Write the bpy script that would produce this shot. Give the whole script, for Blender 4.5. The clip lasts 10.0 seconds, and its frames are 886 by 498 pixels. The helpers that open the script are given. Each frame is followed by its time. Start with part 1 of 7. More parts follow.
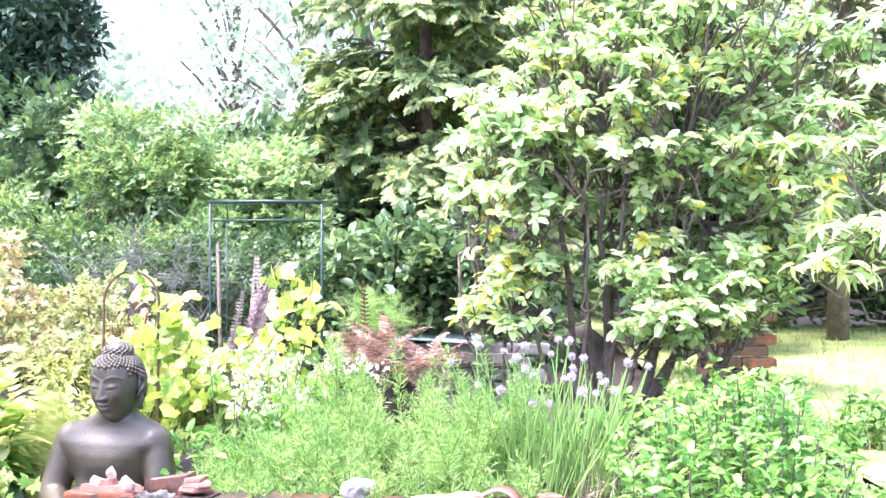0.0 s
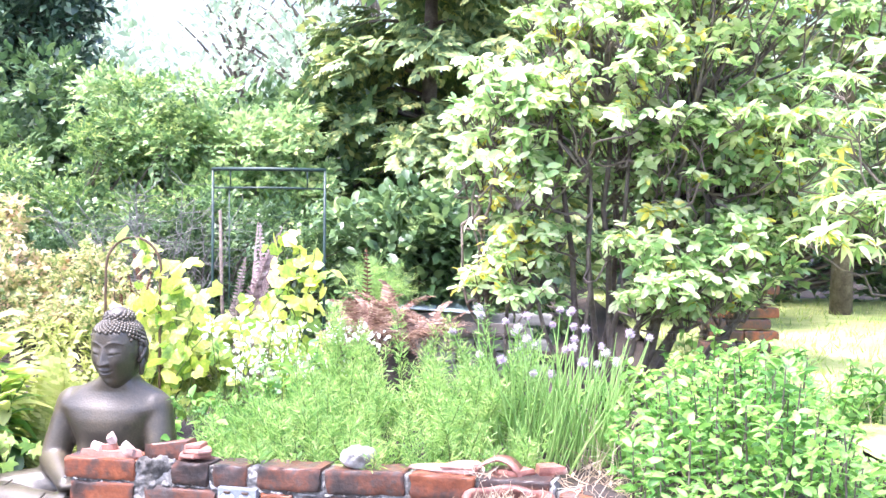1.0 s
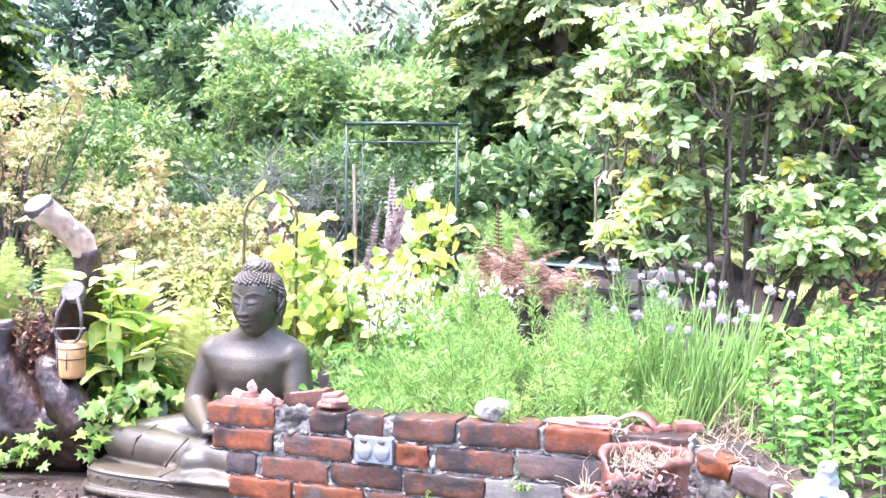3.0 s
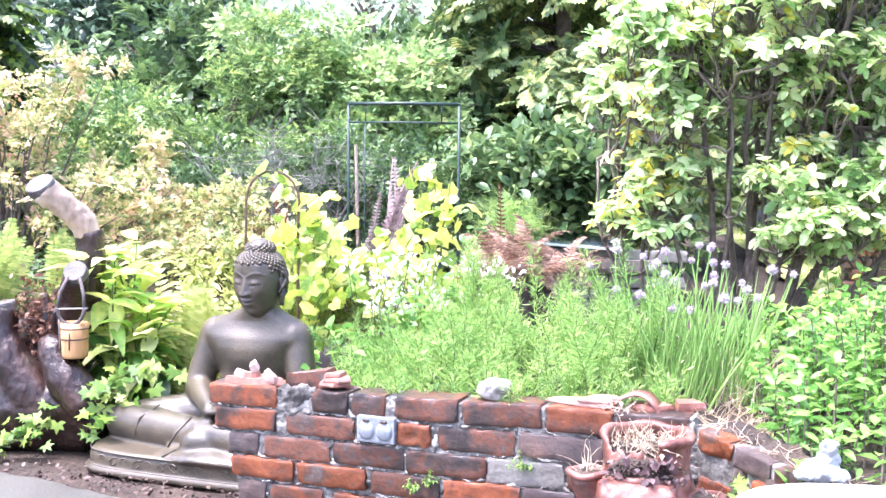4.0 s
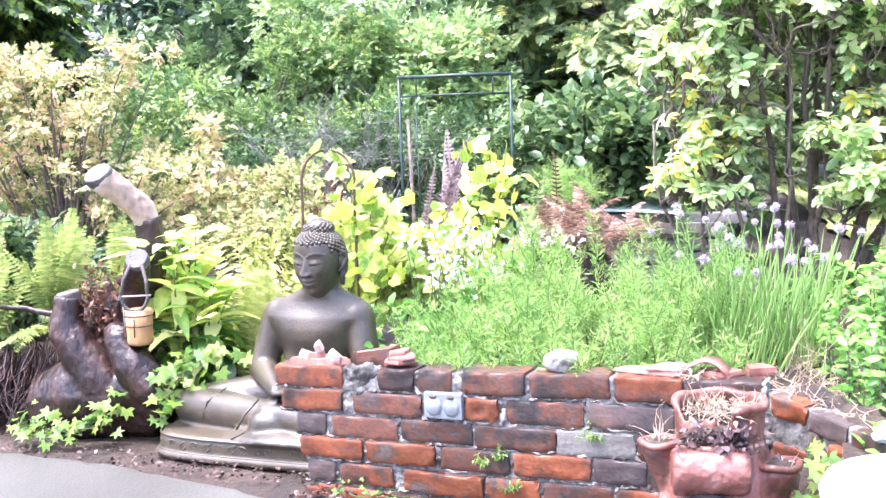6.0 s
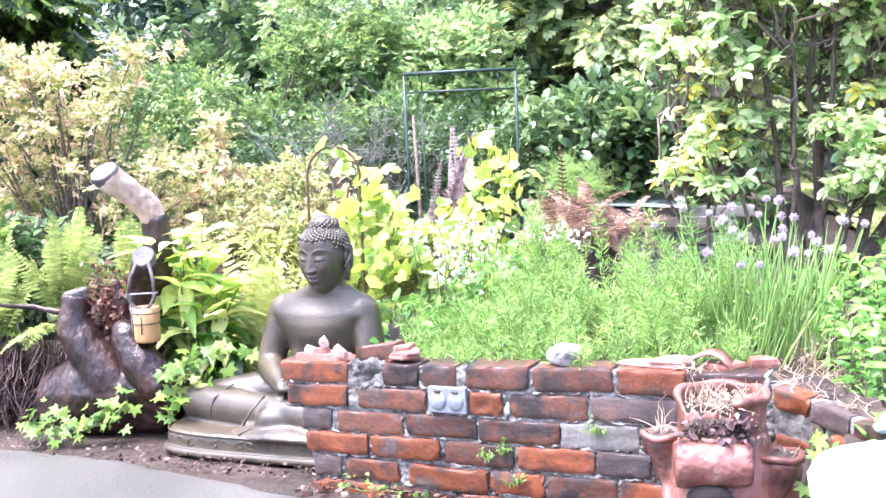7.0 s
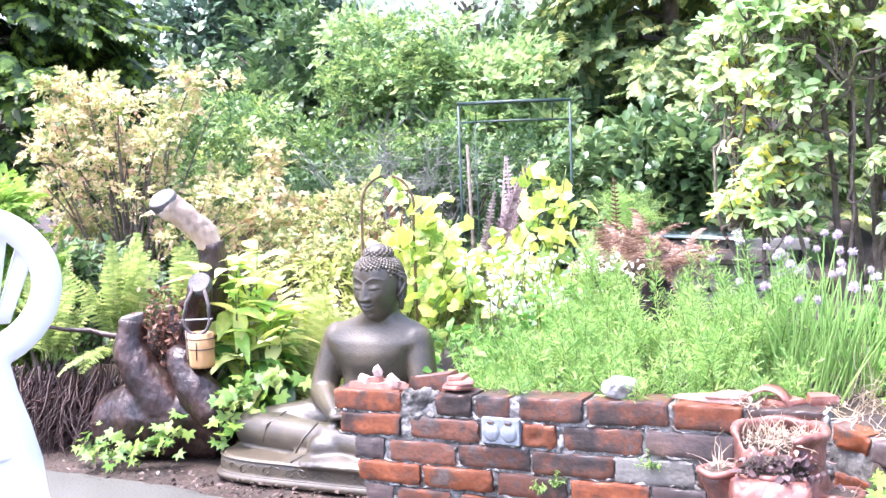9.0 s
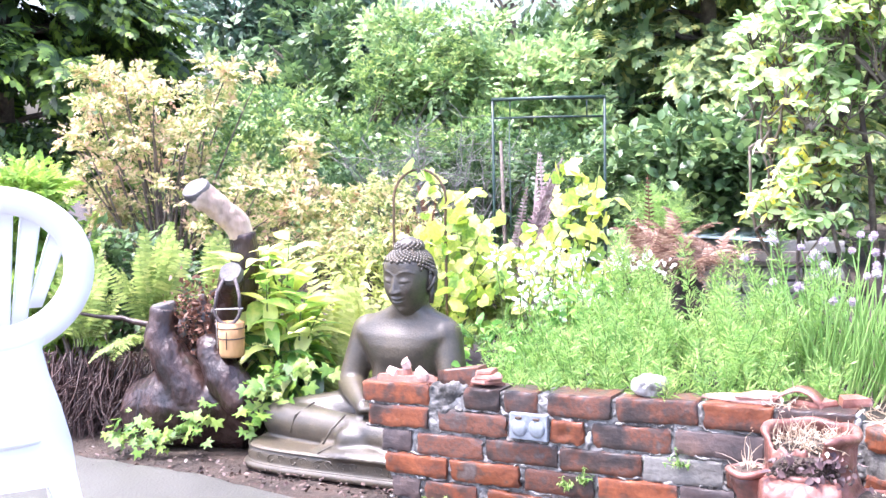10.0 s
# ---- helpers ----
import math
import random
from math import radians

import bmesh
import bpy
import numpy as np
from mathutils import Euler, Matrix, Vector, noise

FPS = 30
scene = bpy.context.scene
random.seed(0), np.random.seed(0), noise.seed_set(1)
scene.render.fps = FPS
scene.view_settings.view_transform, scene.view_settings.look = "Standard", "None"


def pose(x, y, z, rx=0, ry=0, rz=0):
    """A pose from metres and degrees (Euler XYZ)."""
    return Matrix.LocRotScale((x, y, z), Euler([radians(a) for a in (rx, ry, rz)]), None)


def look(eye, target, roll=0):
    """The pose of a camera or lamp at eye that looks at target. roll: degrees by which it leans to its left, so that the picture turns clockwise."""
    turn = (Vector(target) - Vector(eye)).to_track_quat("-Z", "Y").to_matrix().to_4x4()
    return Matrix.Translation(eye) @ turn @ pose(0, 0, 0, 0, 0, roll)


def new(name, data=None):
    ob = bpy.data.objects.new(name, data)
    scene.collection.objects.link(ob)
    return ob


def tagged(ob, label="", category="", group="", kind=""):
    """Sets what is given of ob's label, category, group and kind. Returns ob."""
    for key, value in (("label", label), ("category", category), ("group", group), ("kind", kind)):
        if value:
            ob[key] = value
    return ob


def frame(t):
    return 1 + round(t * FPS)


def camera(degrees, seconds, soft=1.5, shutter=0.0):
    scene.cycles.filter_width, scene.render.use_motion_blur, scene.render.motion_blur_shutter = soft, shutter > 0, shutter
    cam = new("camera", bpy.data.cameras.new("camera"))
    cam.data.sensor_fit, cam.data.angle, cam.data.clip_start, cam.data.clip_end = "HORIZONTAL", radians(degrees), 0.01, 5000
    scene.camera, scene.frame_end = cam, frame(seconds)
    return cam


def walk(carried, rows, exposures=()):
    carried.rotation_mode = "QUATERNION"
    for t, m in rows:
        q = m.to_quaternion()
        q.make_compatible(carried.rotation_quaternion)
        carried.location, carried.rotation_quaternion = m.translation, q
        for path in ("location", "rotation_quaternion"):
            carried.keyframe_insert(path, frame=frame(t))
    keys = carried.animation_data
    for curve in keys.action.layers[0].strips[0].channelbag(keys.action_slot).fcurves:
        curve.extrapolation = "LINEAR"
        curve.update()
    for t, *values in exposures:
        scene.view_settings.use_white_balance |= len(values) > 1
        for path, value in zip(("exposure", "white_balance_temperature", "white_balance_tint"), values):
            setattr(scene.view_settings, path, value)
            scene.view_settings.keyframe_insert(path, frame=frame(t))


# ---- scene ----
cam = camera(40.4, 10.0)

PATH = [
    (0, (0.102, -0.124, 1.09), (0.052, 1.875, 1.062), 0.1),
    (0.5, (0.104, -0.114, 1.089), (0.035, 1.885, 1.043), 0.7),
    (0.6, (0.103, -0.12, 1.088), (0.026, 1.878, 1.031), 1.1),
    (1, (0.106, -0.112, 1.085), (0.05, 1.886, 1.008), 0.7),
    (1.5, (0.108, -0.108, 1.082), (0.055, 1.889, 0.978), 0.7),
    (2, (0.096, -0.11, 1.08), (0.021, 1.886, 0.972), 0.7),
    (2.5, (0.069, -0.118, 1.086), (-0.128, 1.868, 0.961), 0.5),
    (3, (0.079, -0.101, 1.074), (-0.184, 1.876, 0.923), 0.7),
    (3.2, (0.079, -0.1, 1.077), (-0.189, 1.874, 0.907), 0.8),
    (4.5, (0.084, -0.094, 1.067), (-0.173, 1.88, 0.873), 0.3),
    (5, (0.089, -0.086, 1.079), (-0.125, 1.889, 0.85), -1.7),
    (5.5, (0.061, -0.098, 1.079), (-0.264, 1.862, 0.845), -2.1),
    (5.7, (0.052, -0.077, 1.081), (-0.293, 1.879, 0.85), -1.9),
    (7, (0.082, -0.085, 1.076), (-0.29, 1.866, 0.84), -2.6),
    (7.5, (0.076, -0.094, 1.086), (-0.288, 1.862, 0.878), -2.6),
    (8, (0.076, -0.094, 1.08), (-0.298, 1.861, 0.885), -2.6),
    (8.5, (0.075, -0.095, 1.08), (-0.29, 1.862, 0.883), -2.2),
    (9, (0.063, -0.091, 1.084), (-0.386, 1.849, 0.897), -2.1),
    (9.5, (0.066, -0.086, 1.077), (-0.428, 1.844, 0.898), -1.2),
    (10, (0.062, -0.084, 1.071), (-0.438, 1.844, 0.882), -1.1),
]
walk(cam, [(t, look(e, g, r)) for t, e, g, r in PATH], exposures=[(0, 2.70, 5650, 22), (10, 2.70, 5650, 22)])

# ---- light ----
world = bpy.data.worlds.new("sky")
scene.world = world
world.use_nodes = True
wn = world.node_tree.nodes
sky = wn.new("ShaderNodeTexSky")
sky.sky_type = "NISHITA"
sky.sun_disc = False
SUN_ELEV, SUN_AZ = 70.0, -115.0          # degrees; azimuth from +y, to the right
sky.sun_elevation, sky.sun_rotation = radians(SUN_ELEV), radians(SUN_AZ)
sky.air_density, sky.dust_density, sky.ozone_density = 1.0, 6.0, 0.6
wn["Background"].inputs["Strength"].default_value = 0.15
world.node_tree.links.new(sky.outputs[0], wn["Background"].inputs["Color"])

sun_data = bpy.data.lights.new("sun", "SUN")
sun_data.energy, sun_data.angle, sun_data.color = 1.35, radians(16), (1.0, 0.96, 0.9)
sun = new("sun", sun_data)
se, sa = radians(SUN_ELEV), radians(SUN_AZ)
sun_dir = Vector((math.sin(sa) * math.cos(se), math.cos(sa) * math.cos(se), math.sin(se)))
sun.matrix_world = look(sun_dir * 30, (0, 0, 0))


# ---- materials ----
def material(name):
    m = bpy.data.materials.new(name)
    m.use_nodes = True
    return m, m.node_tree.nodes, m.node_tree.links


def ramp_node(nodes, stops):
    r = nodes.new("ShaderNodeValToRGB")
    els = r.color_ramp.elements
    while len(els) < len(stops):
        els.new(0.5)
    for e, (p, c) in zip(els, stops):
        e.position, e.color = p, (*c, 1)
    return r


def surface(name, stops, scale=8.0, rough=0.7, bump=0.3, fine=60.0, spec=0.5, metal=0.0, vary=0.0, rough_var=0.15, coat=0.0, stretch=(1, 1, 1)):
    """A stony, wooden or earthen surface: large stains through the stops, fine grain, relief. vary: brightness from thing to thing."""
    m, n, l = material(name)
    b = n["Principled BSDF"]
    tc = n.new("ShaderNodeTexCoord")
    mp = n.new("ShaderNodeMapping")
    mp.inputs["Scale"].default_value = stretch
    l.new(tc.outputs["Object"], mp.inputs["Vector"])
    info = n.new("ShaderNodeObjectInfo")
    big = n.new("ShaderNodeTexNoise")
    big.noise_dimensions = "4D"
    big.inputs["Scale"].default_value, big.inputs["Detail"].default_value, big.inputs["Roughness"].default_value = scale, 5, 0.65
    l.new(mp.outputs[0], big.inputs["Vector"])
    wmul = n.new("ShaderNodeMath")
    wmul.operation = "MULTIPLY"
    wmul.inputs[1].default_value = 37.0
    l.new(info.outputs["Random"], wmul.inputs[0])
    l.new(wmul.outputs[0], big.inputs["W"])
    rp = ramp_node(n, stops)
    l.new(big.outputs["Fac"], rp.inputs["Fac"])
    small = n.new("ShaderNodeTexNoise")
    small.inputs["Scale"].default_value, small.inputs["Detail"].default_value = fine, 4
    l.new(mp.outputs[0], small.inputs["Vector"])
    hsv = n.new("ShaderNodeHueSaturation")
    l.new(rp.outputs[0], hsv.inputs["Color"])
    val = n.new("ShaderNodeMapRange")
    val.inputs["To Min"].default_value, val.inputs["To Max"].default_value = 0.6, 1.4
    l.new(small.outputs["Fac"], val.inputs["Value"])
    vr = n.new("ShaderNodeMapRange")
    vr.inputs["To Min"].default_value, vr.inputs["To Max"].default_value = 1 - vary, 1 + vary
    l.new(info.outputs["Random"], vr.inputs["Value"])
    mul = n.new("ShaderNodeMath")
    mul.operation = "MULTIPLY"
    l.new(val.outputs[0], mul.inputs[0]), l.new(vr.outputs[0], mul.inputs[1])
    l.new(mul.outputs[0], hsv.inputs["Value"])
    l.new(hsv.outputs[0], b.inputs["Base Color"])
    rr = n.new("ShaderNodeMapRange")
    rr.inputs["To Min"].default_value, rr.inputs["To Max"].default_value = max(rough - rough_var, 0.05), min(rough + rough_var, 1)
    l.new(big.outputs["Fac"], rr.inputs["Value"])
    l.new(rr.outputs[0], b.inputs["Roughness"])
    b.inputs["Specular IOR Level"].default_value, b.inputs["Metallic"].default_value = spec, metal
    b.inputs["Coat Weight"].default_value = coat
    b.inputs["Coat Roughness"].default_value = 0.15
    bp = n.new("ShaderNodeBump")
    bp.inputs["Strength"].default_value, bp.inputs["Distance"].default_value = bump, 0.01
    add = n.new("ShaderNodeMath")
    add.operation = "ADD"
    l.new(small.outputs["Fac"], add.inputs[0]), l.new(big.outputs["Fac"], add.inputs[1])
    l.new(add.outputs[0], bp.inputs["Height"])
    l.new(bp.outputs[0], b.inputs["Normal"])
    return m


def foliage(name, stops, rough=0.42, through_light=0.35, by_object=False, spec=0.5, patch=0.0):
    """Leaves: a colour for each leaf (or thing) from the stops, glossy on top, letting light through."""
    m, n, l = material(name)
    b = n["Principled BSDF"]
    if by_object:
        rnd = n.new("ShaderNodeObjectInfo").outputs["Random"]
    else:
        rnd = n.new("ShaderNodeNewGeometry").outputs["Random Per Island"]
    rp = ramp_node(n, stops)
    tc = n.new("ShaderNodeTexCoord")
    no = n.new("ShaderNodeTexNoise")
    no.inputs["Scale"].default_value, no.inputs["Detail"].default_value = 3.5, 3
    l.new(tc.outputs["Object"], no.inputs["Vector"])
    mix = n.new("ShaderNodeMath")
    mix.operation = "MULTIPLY_ADD"
    mix.inputs[1].default_value = 0.65
    sh = n.new("ShaderNodeMapRange")
    sh.inputs["From Min"].default_value, sh.inputs["From Max"].default_value = 0.3, 0.7
    sh.inputs["To Min"].default_value, sh.inputs["To Max"].default_value = 0.0, 0.35
    l.new(no.outputs["Fac"], sh.inputs["Value"])
    l.new(rnd, mix.inputs[0]), l.new(sh.outputs[0], mix.inputs[2])
    own = n.new("ShaderNodeMapRange")
    own.inputs["To Min"].default_value, own.inputs["To Max"].default_value = -0.09, 0.09
    l.new(n.new("ShaderNodeObjectInfo").outputs["Random"], own.inputs["Value"])
    both = n.new("ShaderNodeMath")
    l.new(mix.outputs[0], both.inputs[0]), l.new(own.outputs[0], both.inputs[1])
    l.new(both.outputs[0], rp.inputs["Fac"])
    fine = n.new("ShaderNodeTexNoise")
    fine.inputs["Scale"].default_value, fine.inputs["Detail"].default_value = 90, 3
    l.new(tc.outputs["Object"], fine.inputs["Vector"])
    hsv = n.new("ShaderNodeHueSaturation")
    vr = n.new("ShaderNodeMapRange")
    vr.inputs["To Min"].default_value, vr.inputs["To Max"].default_value = 0.75, 1.25
    l.new(fine.outputs["Fac"], vr.inputs["Value"])
    l.new(vr.outputs[0], hsv.inputs["Value"])
    l.new(rp.outputs[0], hsv.inputs["Color"])
    l.new(hsv.outputs[0], b.inputs["Base Color"])
    b.inputs["Roughness"].default_value, b.inputs["Specular IOR Level"].default_value = rough, spec
    bp = n.new("ShaderNodeBump")
    bp.inputs["Strength"].default_value, bp.inputs["Distance"].default_value = 0.25, 0.004
    l.new(fine.outputs["Fac"], bp.inputs["Height"])
    l.new(bp.outputs[0], b.inputs["Normal"])
    if through_light:
        tr = n.new("ShaderNodeBsdfTranslucent")
        hs2 = n.new("ShaderNodeHueSaturation")
        hs2.inputs["Saturation"].default_value, hs2.inputs["Value"].default_value = 1.0, 1.5
        l.new(hsv.outputs[0], hs2.inputs["Color"])
        l.new(hs2.outputs[0], tr.inputs["Color"])
        mx = n.new("ShaderNodeMixShader")
        mx.inputs[0].default_value = through_light
        l.new(b.outputs[0], mx.inputs[1]), l.new(tr.outputs[0], mx.inputs[2])
        l.new(mx.outputs[0], n["Material Output"].inputs["Surface"])
    return m


M_BRICK = surface("brick", [(0.35, (0.016, 0.013, 0.013)), (0.42, (0.038, 0.028, 0.025)), (0.48, (0.063, 0.037, 0.030)), (0.54, (0.126, 0.047, 0.026)), (0.60, (0.071, 0.047, 0.040)), (0.68, (0.119, 0.111, 0.103))], 8, 0.44, 0.25, 70, vary=0.3)
M_BRICK_HOT = surface("brick_orange", [(0.35, (0.028, 0.018, 0.014)), (0.42, (0.068, 0.035, 0.026)), (0.49, (0.158, 0.047, 0.020)), (0.56, (0.215, 0.066, 0.025)), (0.62, (0.085, 0.053, 0.041)), (0.70, (0.154, 0.129, 0.117))], 7, 0.44, 0.25, 70, vary=0.22)
M_BRICK_PALE = surface("brick_pale", [(0.3, (0.120, 0.112, 0.101)), (0.6, (0.203, 0.195, 0.176)), (0.8, (0.128, 0.090, 0.068))], 10, 0.7, 0.25, 80)
M_BRICK_DARK = surface("brick_dark", [(0.3, (0.035, 0.03, 0.032)), (0.55, (0.09, 0.065, 0.06)), (0.8, (0.2, 0.12, 0.09))], 9, 0.5, 0.25, 80)
M_MORTAR = surface("mortar", [(0.33, (0.033, 0.031, 0.028)), (0.43, (0.091, 0.086, 0.078)), (0.52, (0.174, 0.167, 0.155)), (0.60, (0.306, 0.297, 0.279)), (0.68, (0.347, 0.338, 0.321)), (0.76, (0.075, 0.083, 0.054))], 18, 0.8, 0.5, 70)
M_STATUE = surface("statue_stone", [(0.3, (0.028, 0.024, 0.018)), (0.45, (0.055, 0.045, 0.031)), (0.58, (0.082, 0.066, 0.043)), (0.7, (0.070, 0.066, 0.052)), (0.85, (0.120, 0.115, 0.098))], 7, 0.42, 0.16, 150, spec=0.55, rough_var=0.18, coat=0.15)
M_SOIL = surface("soil", [(0.3, (0.014, 0.010, 0.008)), (0.5, (0.035, 0.023, 0.016)), (0.7, (0.071, 0.048, 0.035)), (0.85, (0.032, 0.038, 0.016))], 7, 0.8, 1.0, 60)
M_CONCRETE = surface("patio_concrete", [(0.3, (0.042, 0.042, 0.036)), (0.5, (0.072, 0.070, 0.060)), (0.7, (0.095, 0.093, 0.080)), (0.85, (0.054, 0.057, 0.043))], 2.2, 0.5, 0.4, 110)
M_LAWN = surface("lawn_ground", [(0.3, (0.135, 0.189, 0.041)), (0.5, (0.297, 0.338, 0.095)), (0.7, (0.486, 0.459, 0.203)), (0.85, (0.162, 0.270, 0.054))], 1.6, 0.9, 1.0, 45)
M_BARK_WET = surface("wet_bark", [(0.34, (0.0045, 0.0023, 0.0023)), (0.46, (0.0165, 0.0067, 0.0053)), (0.56, (0.0345, 0.0158, 0.0120)), (0.66, (0.0600, 0.0330, 0.0255)), (0.74, (0.0225, 0.0225, 0.0105))], 11, 0.42, 1.0, 45, spec=0.45, coat=0.22, rough_var=0.2, stretch=(1, 1, 0.5))
M_BARE = surface("bare_wood", [(0.3, (0.16, 0.10, 0.07)), (0.5, (0.42, 0.32, 0.24)), (0.7, (0.64, 0.56, 0.46)), (0.85, (0.3, 0.2, 0.14))], 6, 0.5, 0.4, 60, stretch=(1, 1, 0.35))
M_CUT = surface("cut_wood", [(0.36, (0.055, 0.050, 0.048)), (0.5, (0.105, 0.098, 0.095)), (0.64, (0.150, 0.140, 0.132))], 14, 0.7, 0.4, 90)
M_STEM = surface("stem_bark", [(0.3, (0.06, 0.045, 0.038)), (0.55, (0.17, 0.135, 0.11)), (0.8, (0.33, 0.28, 0.23))], 12, 0.75, 0.8, 60)
M_STEM_GREEN = surface("green_stem", [(0.3, (0.05, 0.09, 0.02)), (0.6, (0.12, 0.17, 0.04)), (0.85, (0.2, 0.12, 0.06))], 12, 0.6, 0.3, 60)
M_TERRA = surface("terracotta", [(0.34, (0.050, 0.024, 0.020)), (0.44, (0.120, 0.047, 0.034)), (0.53, (0.200, 0.080, 0.060)), (0.61, (0.250, 0.118, 0.094)), (0.70, (0.330, 0.245, 0.215))], 9, 0.4, 0.4, 60, spec=0.55, vary=0.12)
M_BLACK = surface("pot_hole_shade", [(0.3, (0.008, 0.007, 0.006)), (0.7, (0.03, 0.022, 0.02))], 9, 0.9, 0.5, 60)
M_STRAW = foliage("dry_straw", [(0.0, (0.26, 0.17, 0.11)), (0.35, (0.46, 0.36, 0.25)), (0.7, (0.60, 0.53, 0.42)), (1.0, (0.32, 0.16, 0.11))], 0.7, 0.2)
M_ROCK = surface("pale_stone", [(0.3, (0.07, 0.065, 0.06)), (0.48, (0.22, 0.21, 0.2)), (0.6, (0.42, 0.41, 0.39)), (0.8, (0.16, 0.15, 0.135))], 11, 0.7, 0.7, 60)
M_TILE = surface("pale_tile", [(0.36, (0.20, 0.10, 0.08)), (0.5, (0.33, 0.20, 0.16)), (0.64, (0.44, 0.33, 0.29))], 10, 0.5, 0.3, 70)
M_SHARD = surface("pottery_shard", [(0.3, (0.32, 0.18, 0.14)), (0.5, (0.52, 0.38, 0.33)), (0.7, (0.60, 0.52, 0.48))], 12, 0.55, 0.3, 70)
M_SLATE = surface("red_tile", [(0.3, (0.17, 0.06, 0.045)), (0.5, (0.31, 0.13, 0.095)), (0.7, (0.4, 0.24, 0.19))], 9, 0.5, 0.4, 70, vary=0.2)
M_PLASTIC = surface("white_plastic", [(0.3, (0.83, 0.83, 0.82)), (0.6, (0.86, 0.86, 0.85)), (0.85, (0.85, 0.845, 0.82))], 3, 0.35, 0.02, 0.5, rough_var=0.05)
M_GREYPLATE = surface("grey_plastic", [(0.3, (0.165, 0.188, 0.210)), (0.6, (0.247, 0.270, 0.292)), (0.85, (0.300, 0.315, 0.323))], 20, 0.45, 0.15, 90)
M_METAL_GREEN = surface("green_paint", [(0.3, (0.008, 0.021, 0.018)), (0.6, (0.017, 0.042, 0.035)), (0.85, (0.063, 0.035, 0.021))], 14, 0.4, 0.2, 60)
M_RUST = surface("rusty_iron", [(0.3, (0.050, 0.028, 0.018)), (0.6, (0.122, 0.074, 0.045)), (0.85, (0.197, 0.144, 0.091))], 16, 0.7, 0.5, 70)
M_WIRE = surface("dull_wire", [(0.3, (0.2, 0.19, 0.18)), (0.7, (0.42, 0.4, 0.38))], 14, 0.5, 0.2, 60)
M_BAMBOO = surface("bamboo", [(0.3, (0.3, 0.14, 0.05)), (0.5, (0.52, 0.29, 0.12)), (0.75, (0.62, 0.4, 0.2))], 8, 0.45, 0.3, 50, stretch=(1, 1, 0.3))
M_GLASS_SMOKE = surface("dark_band", [(0.3, (0.03, 0.02, 0.015)), (0.7, (0.10, 0.06, 0.04))], 8, 0.3, 0.2, 50)
M_WHITE_ORN = surface("weathered_white", [(0.3, (0.213, 0.253, 0.266)), (0.5, (0.357, 0.397, 0.410)), (0.75, (0.431, 0.444, 0.444))], 16, 0.6, 0.4, 60)
M_BOARD = surface("grey_board", [(0.3, (0.06, 0.05, 0.045)), (0.6, (0.16, 0.14, 0.12)), (0.85, (0.1, 0.1, 0.07))], 5, 0.8, 0.4, 50)

# stops also carry light: dark green for shaded leaves, whitish for sky-lit tops
L_RHODO = foliage("rhododendron_leaf", [(0.0, (0.090, 0.175, 0.070)), (0.28, (0.250, 0.400, 0.145)), (0.50, (0.46, 0.60, 0.26)), (0.70, (0.66, 0.72, 0.42)), (0.82, (0.74, 0.76, 0.50)), (0.85, (0.74, 0.66, 0.13)), (0.98, (0.78, 0.70, 0.16))], 0.26, 0.38, spec=0.9)
L_LAUREL = foliage("laurel_leaf", [(0.0, (0.150, 0.300, 0.060)), (0.3, (0.360, 0.540, 0.105)), (0.52, (0.720, 0.745, 0.230)), (1.0, (0.800, 0.790, 0.414))], 0.32, 0.35, by_object=True)
# darker green for the laurel leaves lower than about 0.27 m
L_LAUREL_LOW = foliage("low_laurel_leaf", [(0.0, (0.03, 0.085, 0.02)), (0.4, (0.075, 0.19, 0.035)), (0.8, (0.17, 0.33, 0.06)), (1.0, (0.3, 0.44, 0.1))], 0.3, 0.25, by_object=True, spec=0.8)
L_VINE = foliage("golden_leaf", [(0.0, (0.135, 0.270, 0.039)), (0.25, (0.291, 0.430, 0.059)), (0.5, (0.520, 0.580, 0.098)), (0.75, (0.666, 0.660, 0.196)), (1.0, (0.770, 0.740, 0.441))], 0.36, 0.42, by_object=True, spec=0.7)
L_IVY = foliage("ivy_leaf", [(0.0, (0.052, 0.129, 0.018)), (0.4, (0.127, 0.244, 0.028)), (0.75, (0.200, 0.296, 0.042)), (1.0, (0.240, 0.310, 0.075))], 0.38, 0.3, by_object=True)
L_FEATHER = foliage("feathery_leaf", [(0.0, (0.063, 0.149, 0.036)), (0.35, (0.162, 0.302, 0.068)), (0.7, (0.302, 0.432, 0.122)), (1.0, (0.459, 0.513, 0.198))], 0.5, 0.4)
L_CHIVE = foliage("chive_blade", [(0.0, (0.105, 0.217, 0.053)), (0.5, (0.246, 0.416, 0.115)), (0.9, (0.448, 0.575, 0.214)), (1.0, (0.668, 0.617, 0.243))], 0.4, 0.25)
L_PETAL = foliage("lilac_petal", [(0.0, (0.380, 0.290, 0.390)), (0.5, (0.530, 0.450, 0.530)), (1.0, (0.690, 0.640, 0.680))], 0.6, 0.4)
L_WHITE = foliage("white_petal", [(0.0, (0.7, 0.7, 0.64)), (0.6, (0.82, 0.82, 0.78)), (1.0, (0.8, 0.76, 0.72))], 0.6, 0.4)
L_MINT = foliage("bush_leaf", [(0.0, (0.050, 0.140, 0.034)), (0.35, (0.123, 0.280, 0.056)), (0.7, (0.246, 0.426, 0.090)), (1.0, (0.403, 0.538, 0.140))], 0.45, 0.35)
